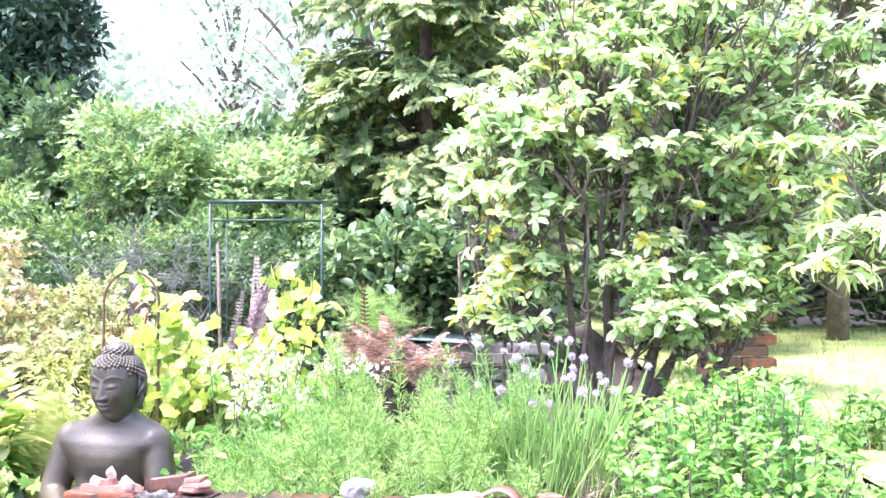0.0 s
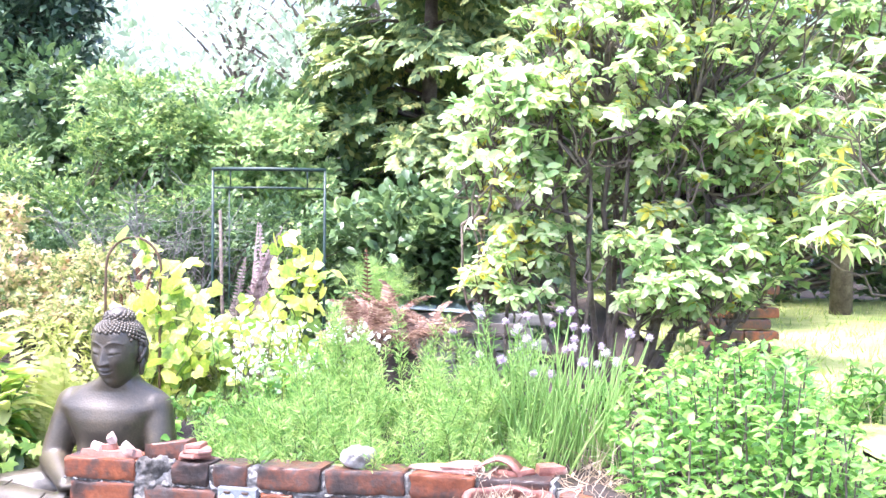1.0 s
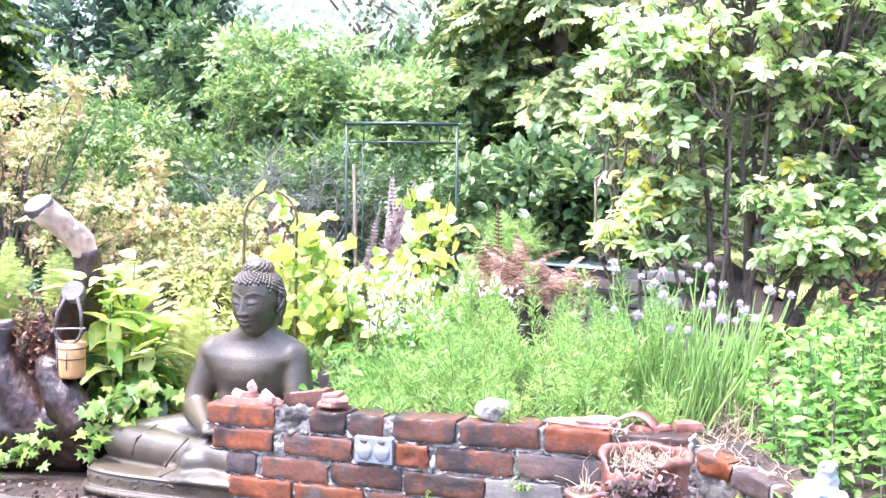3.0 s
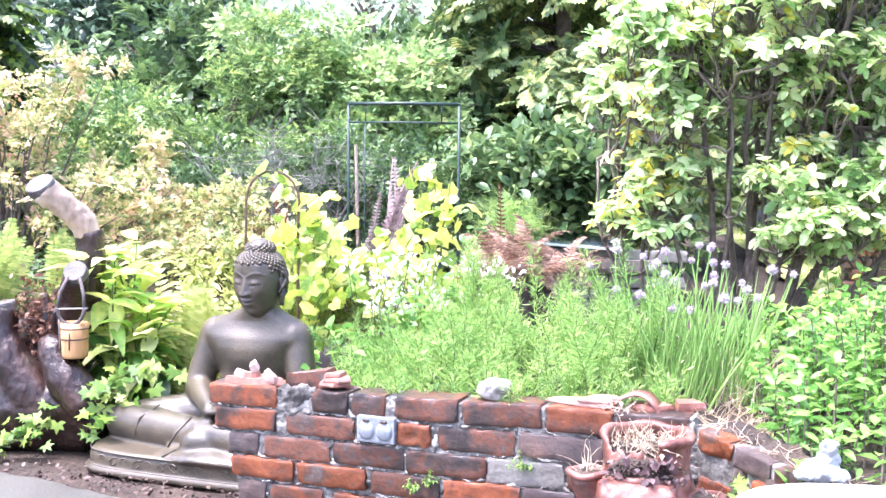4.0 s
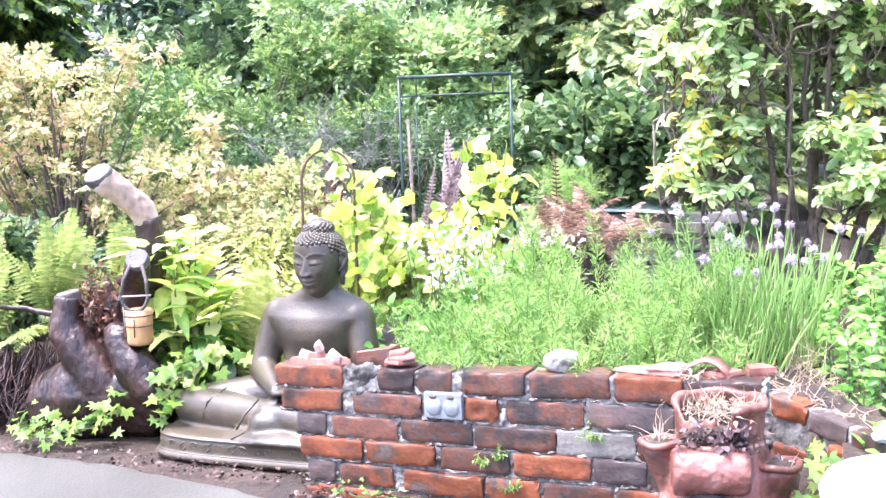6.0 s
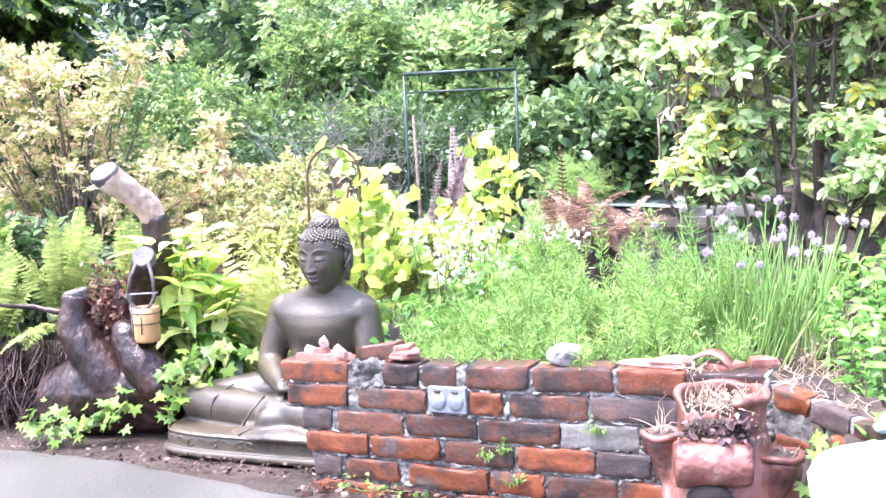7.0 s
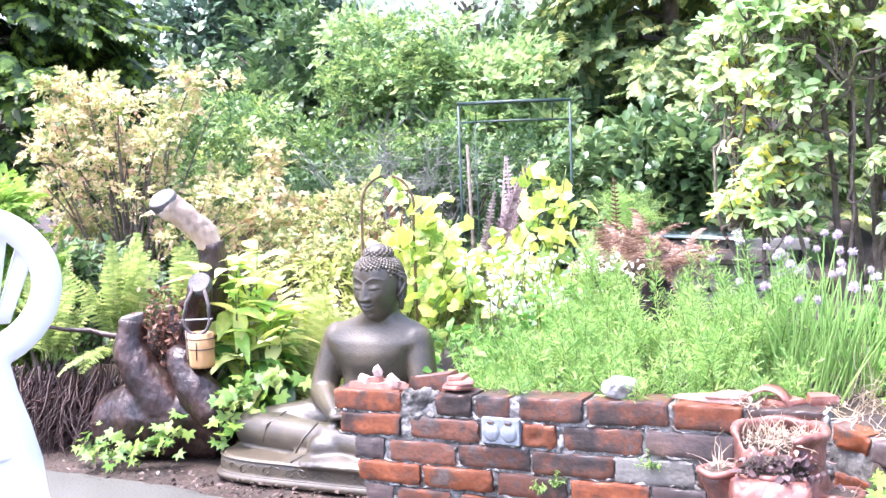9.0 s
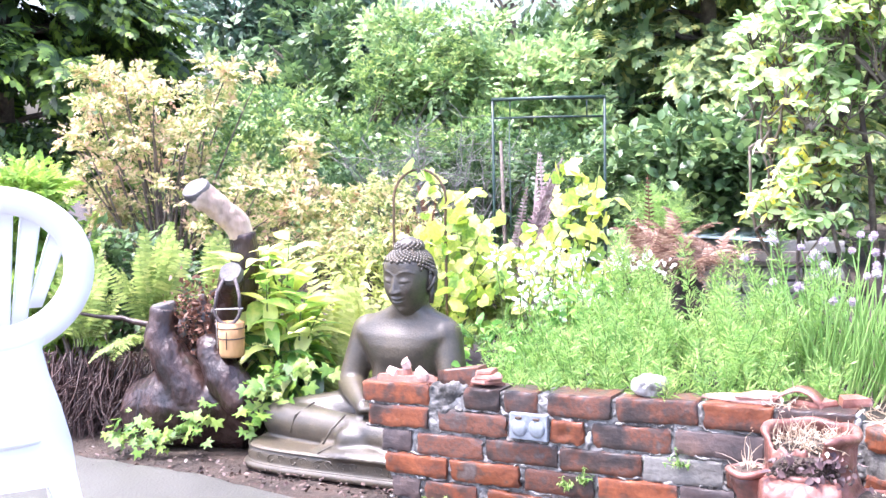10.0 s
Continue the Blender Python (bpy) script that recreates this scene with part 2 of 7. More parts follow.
L_FERN = foliage("fern_leaf", [(0.0, (0.111, 0.176, 0.047)), (0.5, (0.282, 0.359, 0.104)), (1.0, (0.500, 0.496, 0.187))], 0.5, 0.4)
L_FERN_GOLD = foliage("golden_fern_leaf", [(0.0, (0.170, 0.230, 0.065)), (0.5, (0.400, 0.450, 0.130)), (1.0, (0.640, 0.620, 0.312))], 0.5, 0.4)
L_DEAD = foliage("dead_frond", [(0.0, (0.050, 0.018, 0.011)), (0.4, (0.122, 0.050, 0.029)), (0.75, (0.202, 0.101, 0.065)), (1.0, (0.288, 0.194, 0.144))], 0.7, 0.15)
L_BRACKEN = foliage("bracken", [(0.0, (0.10, 0.05, 0.035)), (0.4, (0.24, 0.14, 0.10)), (0.75, (0.42, 0.30, 0.23)), (1.0, (0.60, 0.52, 0.43))], 0.7, 0.2)
L_PIERIS = foliage("pale_shrub_leaf", [(0.0, (0.060, 0.110, 0.035)), (0.2, (0.160, 0.225, 0.070)), (0.42, (0.330, 0.360, 0.130)), (0.62, (0.530, 0.470, 0.235)), (0.80, (0.680, 0.520, 0.370)), (1.0, (0.570, 0.330, 0.260))], 0.5, 0.35)
L_HEDGE = foliage("hedge_leaf", [(0.0, (0.040, 0.085, 0.035)), (0.30, (0.100, 0.190, 0.066)), (0.6, (0.210, 0.320, 0.100)), (0.85, (0.420, 0.500, 0.160)), (1.0, (0.640, 0.620, 0.260))], 0.38, 0.28, spec=0.6)
L_HEDGE_LIGHT = foliage("light_hedge_leaf", [(0.0, (0.100, 0.185, 0.070)), (0.4, (0.240, 0.360, 0.140)), (0.75, (0.450, 0.530, 0.230)), (1.0, (0.660, 0.640, 0.360))], 0.36, 0.36, spec=0.7)
L_BLUE = foliage("blue_green_leaf", [(0.0, (0.022, 0.050, 0.036)), (0.4, (0.055, 0.110, 0.070)), (0.75, (0.120, 0.200, 0.110)), (1.0, (0.300, 0.400, 0.220))], 0.38, 0.2, spec=0.6)
L_CONIFER = foliage("conifer_spray", [(0.0, (0.045, 0.082, 0.039)), (0.4, (0.113, 0.183, 0.065)), (0.75, (0.259, 0.329, 0.113)), (1.0, (0.541, 0.526, 0.177))], 0.55, 0.2)
L_CONIFER_LIME = foliage("lime_conifer_spray", [(0.0, (0.018, 0.040, 0.016)), (0.42, (0.045, 0.090, 0.020)), (0.62, (0.150, 0.250, 0.040)), (0.85, (0.300, 0.430, 0.060)), (1.0, (0.450, 0.560, 0.090))], 0.5, 0.25)
L_LIME = foliage("lime_spray", [(0.0, (0.10, 0.2, 0.03)), (0.5, (0.22, 0.36, 0.06)), (1.0, (0.38, 0.48, 0.1))], 0.5, 0.35)
# distant haze is put into this leaf colour: paler and greyer than near leaves
L_FAR_HAZE = foliage("hazed_far_leaf", [(0.0, (0.181, 0.264, 0.181)), (0.5, (0.408, 0.512, 0.367)), (1.0, (0.776, 0.780, 0.610))], 0.6, 0.3)
L_DARK = foliage("dark_shrub_leaf", [(0.0, (0.031, 0.061, 0.028)), (0.4, (0.075, 0.139, 0.053)), (0.8, (0.163, 0.244, 0.087)), (1.0, (0.432, 0.502, 0.201))], 0.35, 0.25)
L_GRASS = foliage("grass_blade", [(0.0, (0.130, 0.234, 0.043)), (0.5, (0.325, 0.416, 0.100)), (0.85, (0.520, 0.520, 0.200)), (1.0, (0.676, 0.585, 0.315))], 0.6, 0.35)
L_PURPLE = foliage("purple_spike", [(0.0, (0.150, 0.095, 0.105)), (0.5, (0.330, 0.250, 0.260)), (1.0, (0.510, 0.440, 0.420))], 0.6, 0.3)
L_SCRAP = foliage("mauve_leaf", [(0.0, (0.040, 0.025, 0.030)), (0.4, (0.130, 0.080, 0.080)), (0.75, (0.260, 0.170, 0.160)), (1.0, (0.400, 0.300, 0.280))], 0.6, 0.1)
L_LITTER = foliage("leaf_litter", [(0.0, (0.020, 0.010, 0.009)), (0.4, (0.062, 0.034, 0.026)), (0.75, (0.135, 0.091, 0.080)), (1.0, (0.202, 0.172, 0.157))], 0.5, 0.1)


# ---- mesh helpers ----
def mesh_of(name, verts, faces, mat, smooth=False):
    me = bpy.data.meshes.new(name)
    me.from_pydata([tuple(v) for v in verts], [], [tuple(f) for f in faces])
    me.materials.append(mat)
    if smooth:
        me.polygons.foreach_set("use_smooth", [True] * len(me.polygons))
    me.update()
    return me


def fast_mesh(name, verts, tris, mat, smooth=False):
    """A mesh of triangles from two arrays."""
    me = bpy.data.meshes.new(name)
    verts, tris = np.asarray(verts, np.float32), np.asarray(tris, np.int32)
    me.vertices.add(len(verts)), me.loops.add(tris.size), me.polygons.add(len(tris))
    me.vertices.foreach_set("co", verts.ravel())
    me.loops.foreach_set("vertex_index", tris.ravel())
    me.polygons.foreach_set("loop_start", np.arange(0, tris.size, 3, dtype=np.int32))
    if smooth:
        me.polygons.foreach_set("use_smooth", np.ones(len(tris), bool))
    me.materials.append(mat)
    me.update(calc_edges=True)
    me.validate()
    return me


def thing(name, label, category, at=(0, 0, 0), group="", kind="", rz=0.0):
    ob = new(name)
    ob.empty_display_size = 0.05
    ob.matrix_world = pose(*at, 0, 0, rz)
    return tagged(ob, label, category, group, kind)


def child(name, me, parent, label="", m=None, kind=""):
    ob = new(name, me)
    ob.parent = parent
    if m is not None:
        ob.matrix_basis = m
    return tagged(ob, label, kind=kind)


def solo(name, me, label, category, at=(0, 0, 0), group="", kind="", rz=0.0):
    ob = new(name, me)
    ob.matrix_world = pose(*at, 0, 0, rz)
    return tagged(ob, label, category, group, kind)


class Geo:
    """Collects triangles of one mesh."""

    def __init__(self):
        self.v, self.t, self.count = [], [], 0

    def add(self, verts, tris):
        verts = np.asarray(verts, float).reshape(-1, 3)
        self.v.append(verts), self.t.append(np.asarray(tris, int).reshape(-1, 3) + self.count)
        self.count += len(verts)

    def tube(self, path, radii, sides=6, caps=True):
        path = np.asarray(path, float)
        n = len(path)
        radii = np.broadcast_to(np.asarray(radii, float), (n,))
        tan = np.gradient(path, axis=0)
        tan /= np.linalg.norm(tan, axis=1, keepdims=True) + 1e-9
        ref = np.array([0.31, 0.17, 0.93]) if abs(tan[0] @ [0.31, 0.17, 0.93]) < 0.9 else np.array([1.0, 0, 0])
        u = np.cross(tan, ref)
        u /= np.linalg.norm(u, axis=1, keepdims=True) + 1e-9
        w = np.cross(tan, u)
        a = np.linspace(0, 2 * np.pi, sides, endpoint=False)
        ring = path[:, None] + radii[:, None, None] * (np.cos(a)[None, :, None] * u[:, None] + np.sin(a)[None, :, None] * w[:, None])
        verts = ring.reshape(-1, 3)
        i, j = np.meshgrid(np.arange(n - 1), np.arange(sides), indexing="ij")
        p, q = i * sides + j, i * sides + (j + 1) % sides
        tris = np.concatenate([np.stack([p, q, q + sides], -1).reshape(-1, 3), np.stack([p, q + sides, p + sides], -1).reshape(-1, 3)])
        if caps:
            verts = np.concatenate([verts, path[:1], path[-1:]])
            k = np.arange(sides)
            tris = np.concatenate([tris, np.stack([np.full(sides, n * sides), (k + 1) % sides, k], -1), np.stack([np.full(sides, n * sides + 1), (n - 1) * sides + k, (n - 1) * sides + (k + 1) % sides], -1)])
        self.add(verts, tris)

    def capsule(self, a, b, ra, rb, sides=18):
        a, b = np.array(a, float), np.array(b, float)
        f = np.linspace(0, 1, 9)[:, None]
        self.tube(a + (b - a) * f, ra + (rb - ra) * f[:, 0], sides)
        self.ball(a, (ra,) * 3, None, 12, sides), self.ball(b, (rb,) * 3, None, 12, sides)

    def ball(self, centre, radii, turn=None, rings=10, sides=16):
        th = np.linspace(0, np.pi, rings + 1)
        ph = np.linspace(0, 2 * np.pi, sides, endpoint=False)
        v = np.stack([np.sin(th)[:, None] * np.cos(ph), np.sin(th)[:, None] * np.sin(ph), np.repeat(np.cos(th)[:, None], sides, 1)], -1).reshape(-1, 3) * np.asarray(radii, float)
        if turn is not None:
            v = v @ np.array(Euler([radians(x) for x in turn]).to_matrix()).T
        i, j = np.meshgrid(np.arange(rings), np.arange(sides), indexing="ij")
        p, q = i * sides + j, i * sides + (j + 1) % sides
        tris = np.concatenate([np.stack([p, p + sides, q + sides], -1).reshape(-1, 3), np.stack([p, q + sides, q], -1).reshape(-1, 3)])
        self.add(v + np.asarray(centre, float), tris)

    def lathe(self, profile, sides=32, centre=(0, 0, 0)):
        pr = np.asarray(profile, float)
        a = np.linspace(0, 2 * np.pi, sides, endpoint=False)
        v = np.stack([pr[:, :1] * np.cos(a), pr[:, :1] * np.sin(a), np.repeat(pr[:, 1:], sides, 1)], -1).reshape(-1, 3) + np.asarray(centre, float)
        n = len(pr)
        i, j = np.meshgrid(np.arange(n - 1), np.arange(sides), indexing="ij")
        p, q = i * sides + j, i * sides + (j + 1) % sides
        self.add(v, np.concatenate([np.stack([p, q, q + sides], -1).reshape(-1, 3), np.stack([p, q + sides, p + sides], -1).reshape(-1, 3)]))

    def scatter(self, template, places, mats, sizes):
        """Copies of a template (verts, tris) at the places, turned by 3x3 mats and scaled."""
        tv, tt = template
        places, mats, sizes = np.asarray(places, float), np.asarray(mats, float), np.asarray(sizes, float)
        if not len(places):
            return
        if sizes.ndim == 1:
            sizes = np.repeat(sizes[:, None], 3, 1)
        v = np.einsum("nij,nvj->nvi", mats, tv[None] * sizes[:, None]) + places[:, None]
        t = tt[None] + (np.arange(len(places)) * len(tv))[:, None, None]
        self.add(v.reshape(-1, 3), t.reshape(-1, 3))

    def mesh(self, name, mat, smooth=False):
        return fast_mesh(name, np.concatenate(self.v), np.concatenate(self.t), mat, smooth)


def fused(geo, name, mat, voxel=0.006, smooth=4, bumps=0.0, bump_scale=10.0):
    """One closed skin over all the overlapping pieces of geo."""
    tmp = new("tmp", geo.mesh("tmp", mat))
    r = tmp.modifiers.new("r", "REMESH")
    r.mode, r.voxel_size, r.use_smooth_shade = "VOXEL", voxel, True
    s = tmp.modifiers.new("s", "SMOOTH")
    s.factor, s.iterations = 0.5, smooth
    me = bpy.data.meshes.new_from_object(tmp.evaluated_get(bpy.context.evaluated_depsgraph_get()))
    bpy.data.objects.remove(tmp)
    me.name = name
    if not me.materials:
        me.materials.append(mat)
    if bumps:
        n = len(me.vertices)
        co, no = np.empty(n * 3, np.float32), np.empty(n * 3, np.float32)
        me.vertices.foreach_get("co", co)
        me.vertex_normals.foreach_get("vector", no)
        co, no = co.reshape(-1, 3), no.reshape(-1, 3)
        d = np.array([noise.fractal(Vector(c) * bump_scale, 0.8, 2.0, 4) for c in co])
        me.vertices.foreach_set("co", (co + no * d[:, None] * bumps).astype(np.float32).ravel())
        me.update()
    return me


def frames_from(direction, up=None, spin=None, rng=None):
    """3x3 turns whose y axis is the leaf's length and z its upper face."""
    d = np.asarray(direction, float)
    d = d / (np.linalg.norm(d, axis=1, keepdims=True) + 1e-9)
    up = np.tile([0, 0, 1.0], (len(d), 1)) if up is None else np.asarray(up, float)
    x = np.cross(d, up)
    bad = np.linalg.norm(x, axis=1) < 1e-3
    x[bad] = [1, 0, 0]
    x /= np.linalg.norm(x, axis=1, keepdims=True)
    z = np.cross(x, d)
    if spin is not None:
        c, s = np.cos(spin)[:, None], np.sin(spin)[:, None]
        x, z = c * x + s * z, c * z - s * x
    return np.stack([x, d, z], -1)


def outline_leaf(half, fold=0.25, droop=0.25, petiole=0.0):
    """A leaf 1 long along y, from half-widths at even steps; folded at the midrib, drooping at the tip."""
    n = len(half)
    v, t = [], []
    if petiole:
        v += [(-0.012, -petiole, 0), (0.012, -petiole, 0)]
    base = len(v)
    for i, w in enumerate(half):
        y = i / (n - 1)
        z = -droop * y * y
        v += [(-w, y, z + fold * w), (0, y, z), (w, y, z + fold * w)]
    for i in range(n - 1):
        a = base + 3 * i
        t += [(a, a + 1, a + 4), (a, a + 4, a + 3), (a + 1, a + 2, a + 5), (a + 1, a + 5, a + 4)]
    if petiole:
        t += [(0, 1, base + 1)]
    return np.array(v, float), np.array(t)


LEAF_OVAL = outline_leaf([0.03, 0.13, 0.2, 0.18, 0.02], 0.28, 0.25)
LEAF_LANCE = outline_leaf([0.02, 0.11, 0.15, 0.13, 0.07, 0.0], 0.45, 0.35)
LEAF_BROAD = outline_leaf([0.06, 0.28, 0.26, 0.0], 0.25, 0.2)
LEAF_QUICK = (np.array([(0, 0, 0), (-0.25, 0.45, 0.07), (0.25, 0.45, 0.07), (0, 1, -0.12)], float), np.array([(0, 2, 1), (1, 2, 3)]))
LEAF_STRIP = (np.array([(-0.03, 0, 0), (0.03, 0, 0), (0, 1, -0.15)], float), np.array([(0, 1, 2)]))
LEAF_SPRAY = (np.array([(0, 0, 0), (-0.16, 0.3, 0), (0.16, 0.35, 0.0), (-0.12, 0.62, -0.05), (0.14, 0.7, -0.05), (0, 1, -0.12), (-0.34, 0.55, -0.06), (0.36, 0.62, -0.08)], float),
              np.array([(0, 2, 1), (1, 2, 4), (1, 4, 3), (3, 4, 5), (1, 3, 6), (2, 7, 4)]))


def fan_spray():
    """A flat cypress spray: a thin axis with narrow leaflets in two ranks, shorter to the tip."""
    v, t = [], []
    ranks = [(0.08 + 0.15 * k, 0.46 - 0.065 * k, sx) for k in range(6) for sx in (-1, 1)] + [(0.7, 0.3, 0)]
    for y, ln, sx in ranks:
        d = np.array([0.78 * sx, 0.62 if sx else 1.0])
        w = np.array([-d[1], d[0]]) * 0.075
        p = np.array([0.0, y])
        b = len(v)
        for q, z in ((p, 0.0), (p + d * ln * 0.55 + w, -0.03), (p + d * ln * 0.55 - w, -0.03), (p + d * ln, -0.10 * ln - 0.06)):
            v.append((q[0], q[1], z - 0.1 * q[1] ** 2))
        t += [(b, b + 2, b + 1), (b + 1, b + 2, b + 3)]
    return np.array(v, float), np.array(t)


LEAF_FAN = fan_spray()


def palm_leaf(lobes=5, deep=0.55, cup=0.12):
    """A lobed leaf (ivy, vine) of radius about 1, its stalk at the origin, its tip along +y."""
    rim = []
    spread = radians(250)
    for i in range(lobes * 2 + 1):
        a = -spread / 2 + spread * i / (lobes * 2)
        lobe = i % 2 == 1
        r = (1.0 - 0.32 * abs(a) / (spread / 2)) * (1.0 if lobe else deep)
        if i in (0, lobes * 2):
            r = 0.4
        rim.append((math.sin(a) * r, math.cos(a) * r, -cup * r * r + (0.05 if lobe else 0.0)))
    v = np.array([(0, 0, 0.03)] + rim, float)
    t = np.array([(0, i + 2, i + 1) for i in range(len(rim) - 1)])
    return v, t




def bent(rng, start, direction, length, steps=6, sway=0.15, rise=0.0):
    """A wandering line."""
    p, d = np.array(start, float), np.array(direction, float)
    d /= np.linalg.norm(d)
    pts = [p.copy()]
    for _ in range(steps):
        d = d + rng.normal(0, sway, 3) + [0, 0, rise]
        d /= np.linalg.norm(d)
        p = p + d * length / steps
        pts.append(p.copy())
    return np.array(pts)


def crown(rng, clumps, leaves, template, size, outward=0.7, lift=0.35, shell=0.55, jitter=0.8, flat=0.8):
    """Leaves in many small clumps. clumps: (centre, radius) rows; leaves: how many in all."""
    g = Geo()
    cs = np.array([c[0] for c in clumps], float)
    rs = np.array([c[1] for c in clumps], float)
    pick = rng.choice(len(clumps), leaves, p=rs ** 2 / (rs ** 2).sum())
    d = rng.normal(0, 1, (leaves, 3))
    d /= np.linalg.norm(d, axis=1, keepdims=True)
    r = rs[pick] * (shell + (1 - shell) * rng.random(leaves) ** 0.5)
    pos = cs[pick] + d * r[:, None] * [1, 1, flat]
    aim = d * outward + rng.normal(0, jitter * 0.5, (leaves, 3)) + [0, 0, 0.1]
    up = np.tile([0, 0, 1.0], (leaves, 1)) + rng.normal(0, lift, (leaves, 3))
    g.scatter(template, pos, frames_from(aim, up), size * rng.uniform(0.45, 1.5, leaves))
    return g


def sprigs(rng, clumps, count, per, template, size, length, shell=0.4, flat=0.7, rise=0.2):
    """Leaves in two ranks along many short sprigs, the sprigs on the skin of the clumps."""
    g = Geo()
    cs = np.array([c[0] for c in clumps], float)
    rs = np.array([c[1] for c in clumps], float)
    pick = rng.choice(len(clumps), count, p=rs ** 2 / (rs ** 2).sum())
    d = rng.normal(0, 1, (count, 3)) + [0, -0.2, 0.25]
    d /= np.linalg.norm(d, axis=1, keepdims=True)
    pos = cs[pick] + d * (rs[pick] * (shell + (1 - shell) * rng.random(count) ** 0.5))[:, None] * [1, 1, flat]
    ax = d * 0.9 + [0, 0, rise] + rng.normal(0, 0.35, (count, 3))
    ax /= np.linalg.norm(ax, axis=1, keepdims=True)
    side = np.cross(ax, rng.normal(0, 0.35, (count, 3)) + [0, 0, 1])
    side /= np.linalg.norm(side, axis=1, keepdims=True) + 1e-9
    top = np.cross(side, ax)
    f = ((np.arange(per) + 0.5) / per)[None, :, None]
    way = np.where(np.arange(per) % 2, 1.0, -1.0)[None, :, None]
    ln = (length * rng.uniform(0.6, 1.3, count))[:, None, None]
    p = pos[:, None] + ax[:, None] * ln * (f - 0.3) - np.array([0, 0, 0.25]) * ln * f * f
    aim = ax[:, None] * (0.35 + 0.9 * f) + side[:, None] * way * (1.05 - 0.7 * f) + rng.normal(0, 0.22, (count, per, 3))
    up = np.repeat(top[:, None], per, 1) + rng.normal(0, 0.3, (count, per, 3))
    s = size * rng.uniform(0.6, 1.25, (count, per)) * (1.1 - 0.35 * f[..., 0])
    g.scatter(template, p.reshape(-1, 3), frames_from(aim.reshape(-1, 3), up.reshape(-1, 3)), s.reshape(-1))
    return g


def clump_field(rng, boxes, count, radius):
    """Clump centres filling ellipsoids: boxes of (centre, half sizes, share)."""
    out = []
    shares = np.array([b[2] for b in boxes], float)
    for k in rng.choice(len(boxes), count, p=shares / shares.sum()):
        c, h, _ = boxes[k]
        d = rng.normal(0, 1, 3)
        d /= np.linalg.norm(d)
        r = rng.random() ** 0.33
        out.append((np.array(c) + d * r * np.array(h), radius * rng.uniform(0.6, 1.35)))
    return out


# ---- ground ----
WALL_O, WALL_D = np.array([-0.286, 3.01]), np.array([0.9674, -0.2533])   # top-course joint, the way along the wall
WALL_N = np.array([0.2533, 0.9674])                                       # away from the patio
WALL_TOP = 0.397


def on_wall(s, back=0.0):
    return WALL_O + WALL_D * s + WALL_N * back


def bed_height(x, y):
    """Height of the soil: raised bed behind the brick wall, level ground elsewhere."""
    s = (x - WALL_O[0]) * WALL_D[0] + (y - WALL_O[1]) * WALL_D[1]
    b = (x - WALL_O[0]) * WALL_N[0] + (y - WALL_O[1]) * WALL_N[1]
    # the return of the wall runs from s = 0.6 towards the patio
    inside = 1.0
    edge = min(max((s + 0.62) / 0.25, 0), 1)            # slope down beside the statue
    front = 1.0 if b > 0.06 else 0.0
    if s > 0.62:
        q = (x - 0.28) * 0.917 + (y - 2.865) * 0.40     # distance beyond the return
        front = 1.0 if q > 0.06 else 0.0
    far = 1 - min(max((b - 2.0) / 1.4, 0), 1)
    side = (1 - min(max((x - 1.7) / 0.8, 0), 1)) * min(max((y - 1.75) / 0.4, 0), 1)
    h = 0.31 * edge * front * (0.3 + 0.7 * far) * side * inside
    back = 0.10 * min(max((y - 4.2) / 1.5, 0), 1) * (1 - min(max((x - 1.2) / 1.5, 0), 1))
    return max(h, back)


def ground_grid(name, xs, ys, mat, rough=0.012, mask=None, drop=0.0):
    verts, faces, idx = [], [], {}
    for i, x in enumerate(xs):
        for j, y in enumerate(ys):
            idx[i, j] = len(verts)
            verts.append((x, y, bed_height(x, y) + rough * noise.noise(Vector((x * 9, y * 9, 0))) - drop))
    for i in range(len(xs) - 1):
        for j in range(len(ys) - 1):
            faces.append((idx[i, j], idx[i + 1, j], idx[i + 1, j + 1], idx[i, j + 1]))
    return mesh_of(name, verts, faces, mat, True)


gx = np.concatenate([[-600, -120, -30, -10], np.arange(-5, 4.01, 0.06), [6, 10, 30, 120, 600]])
gy = np.concatenate([[-600, -100, -20, -5], np.arange(-1, 2.2, 0.4), np.arange(2.2, 6.01, 0.06), np.arange(6.5, 12, 0.5), [16, 30, 100, 900]])
ground = solo("ground", ground_grid("ground", gx, gy, M_SOIL, drop=0.012), "dark damp garden soil round the beds", "ground", kind="structure")

# concrete patio, its edge worn and uneven
edge_pts = [(-6, 4.15), (-3.2, 3.66), (-2.13, 3.47), (-1.66, 3.35), (-1.32, 3.2), (-1.05, 3.06), (-0.8, 2.95), (-0.3, 2.82), (0.1, 2.45), (0.3, 2.1), (0.6, 1.6), (1.4, 0.9), (4, 0.2)]
rng = np.random.default_rng(3)
dense = []
for (x0, y0), (x1, y1) in zip(edge_pts, edge_pts[1:]):
    k = max(int(math.hypot(x1 - x0, y1 - y0) / 0.06), 1)
    for i in range(k):
        f = i / k
        dense.append((x0 + (x1 - x0) * f + rng.normal(0, 0.006), y0 + (y1 - y0) * f + rng.normal(0, 0.008)))
dense.append((4, 0.2))
pv = [(x, y, 0.012) for x, y in dense] + [(x, y, -0.06) for x, y in dense] + [(x, y - 0.03, 0.016) for x, y in dense] + [(x, -6, 0.016) for x, y in dense]
n = len(dense)
pf = []
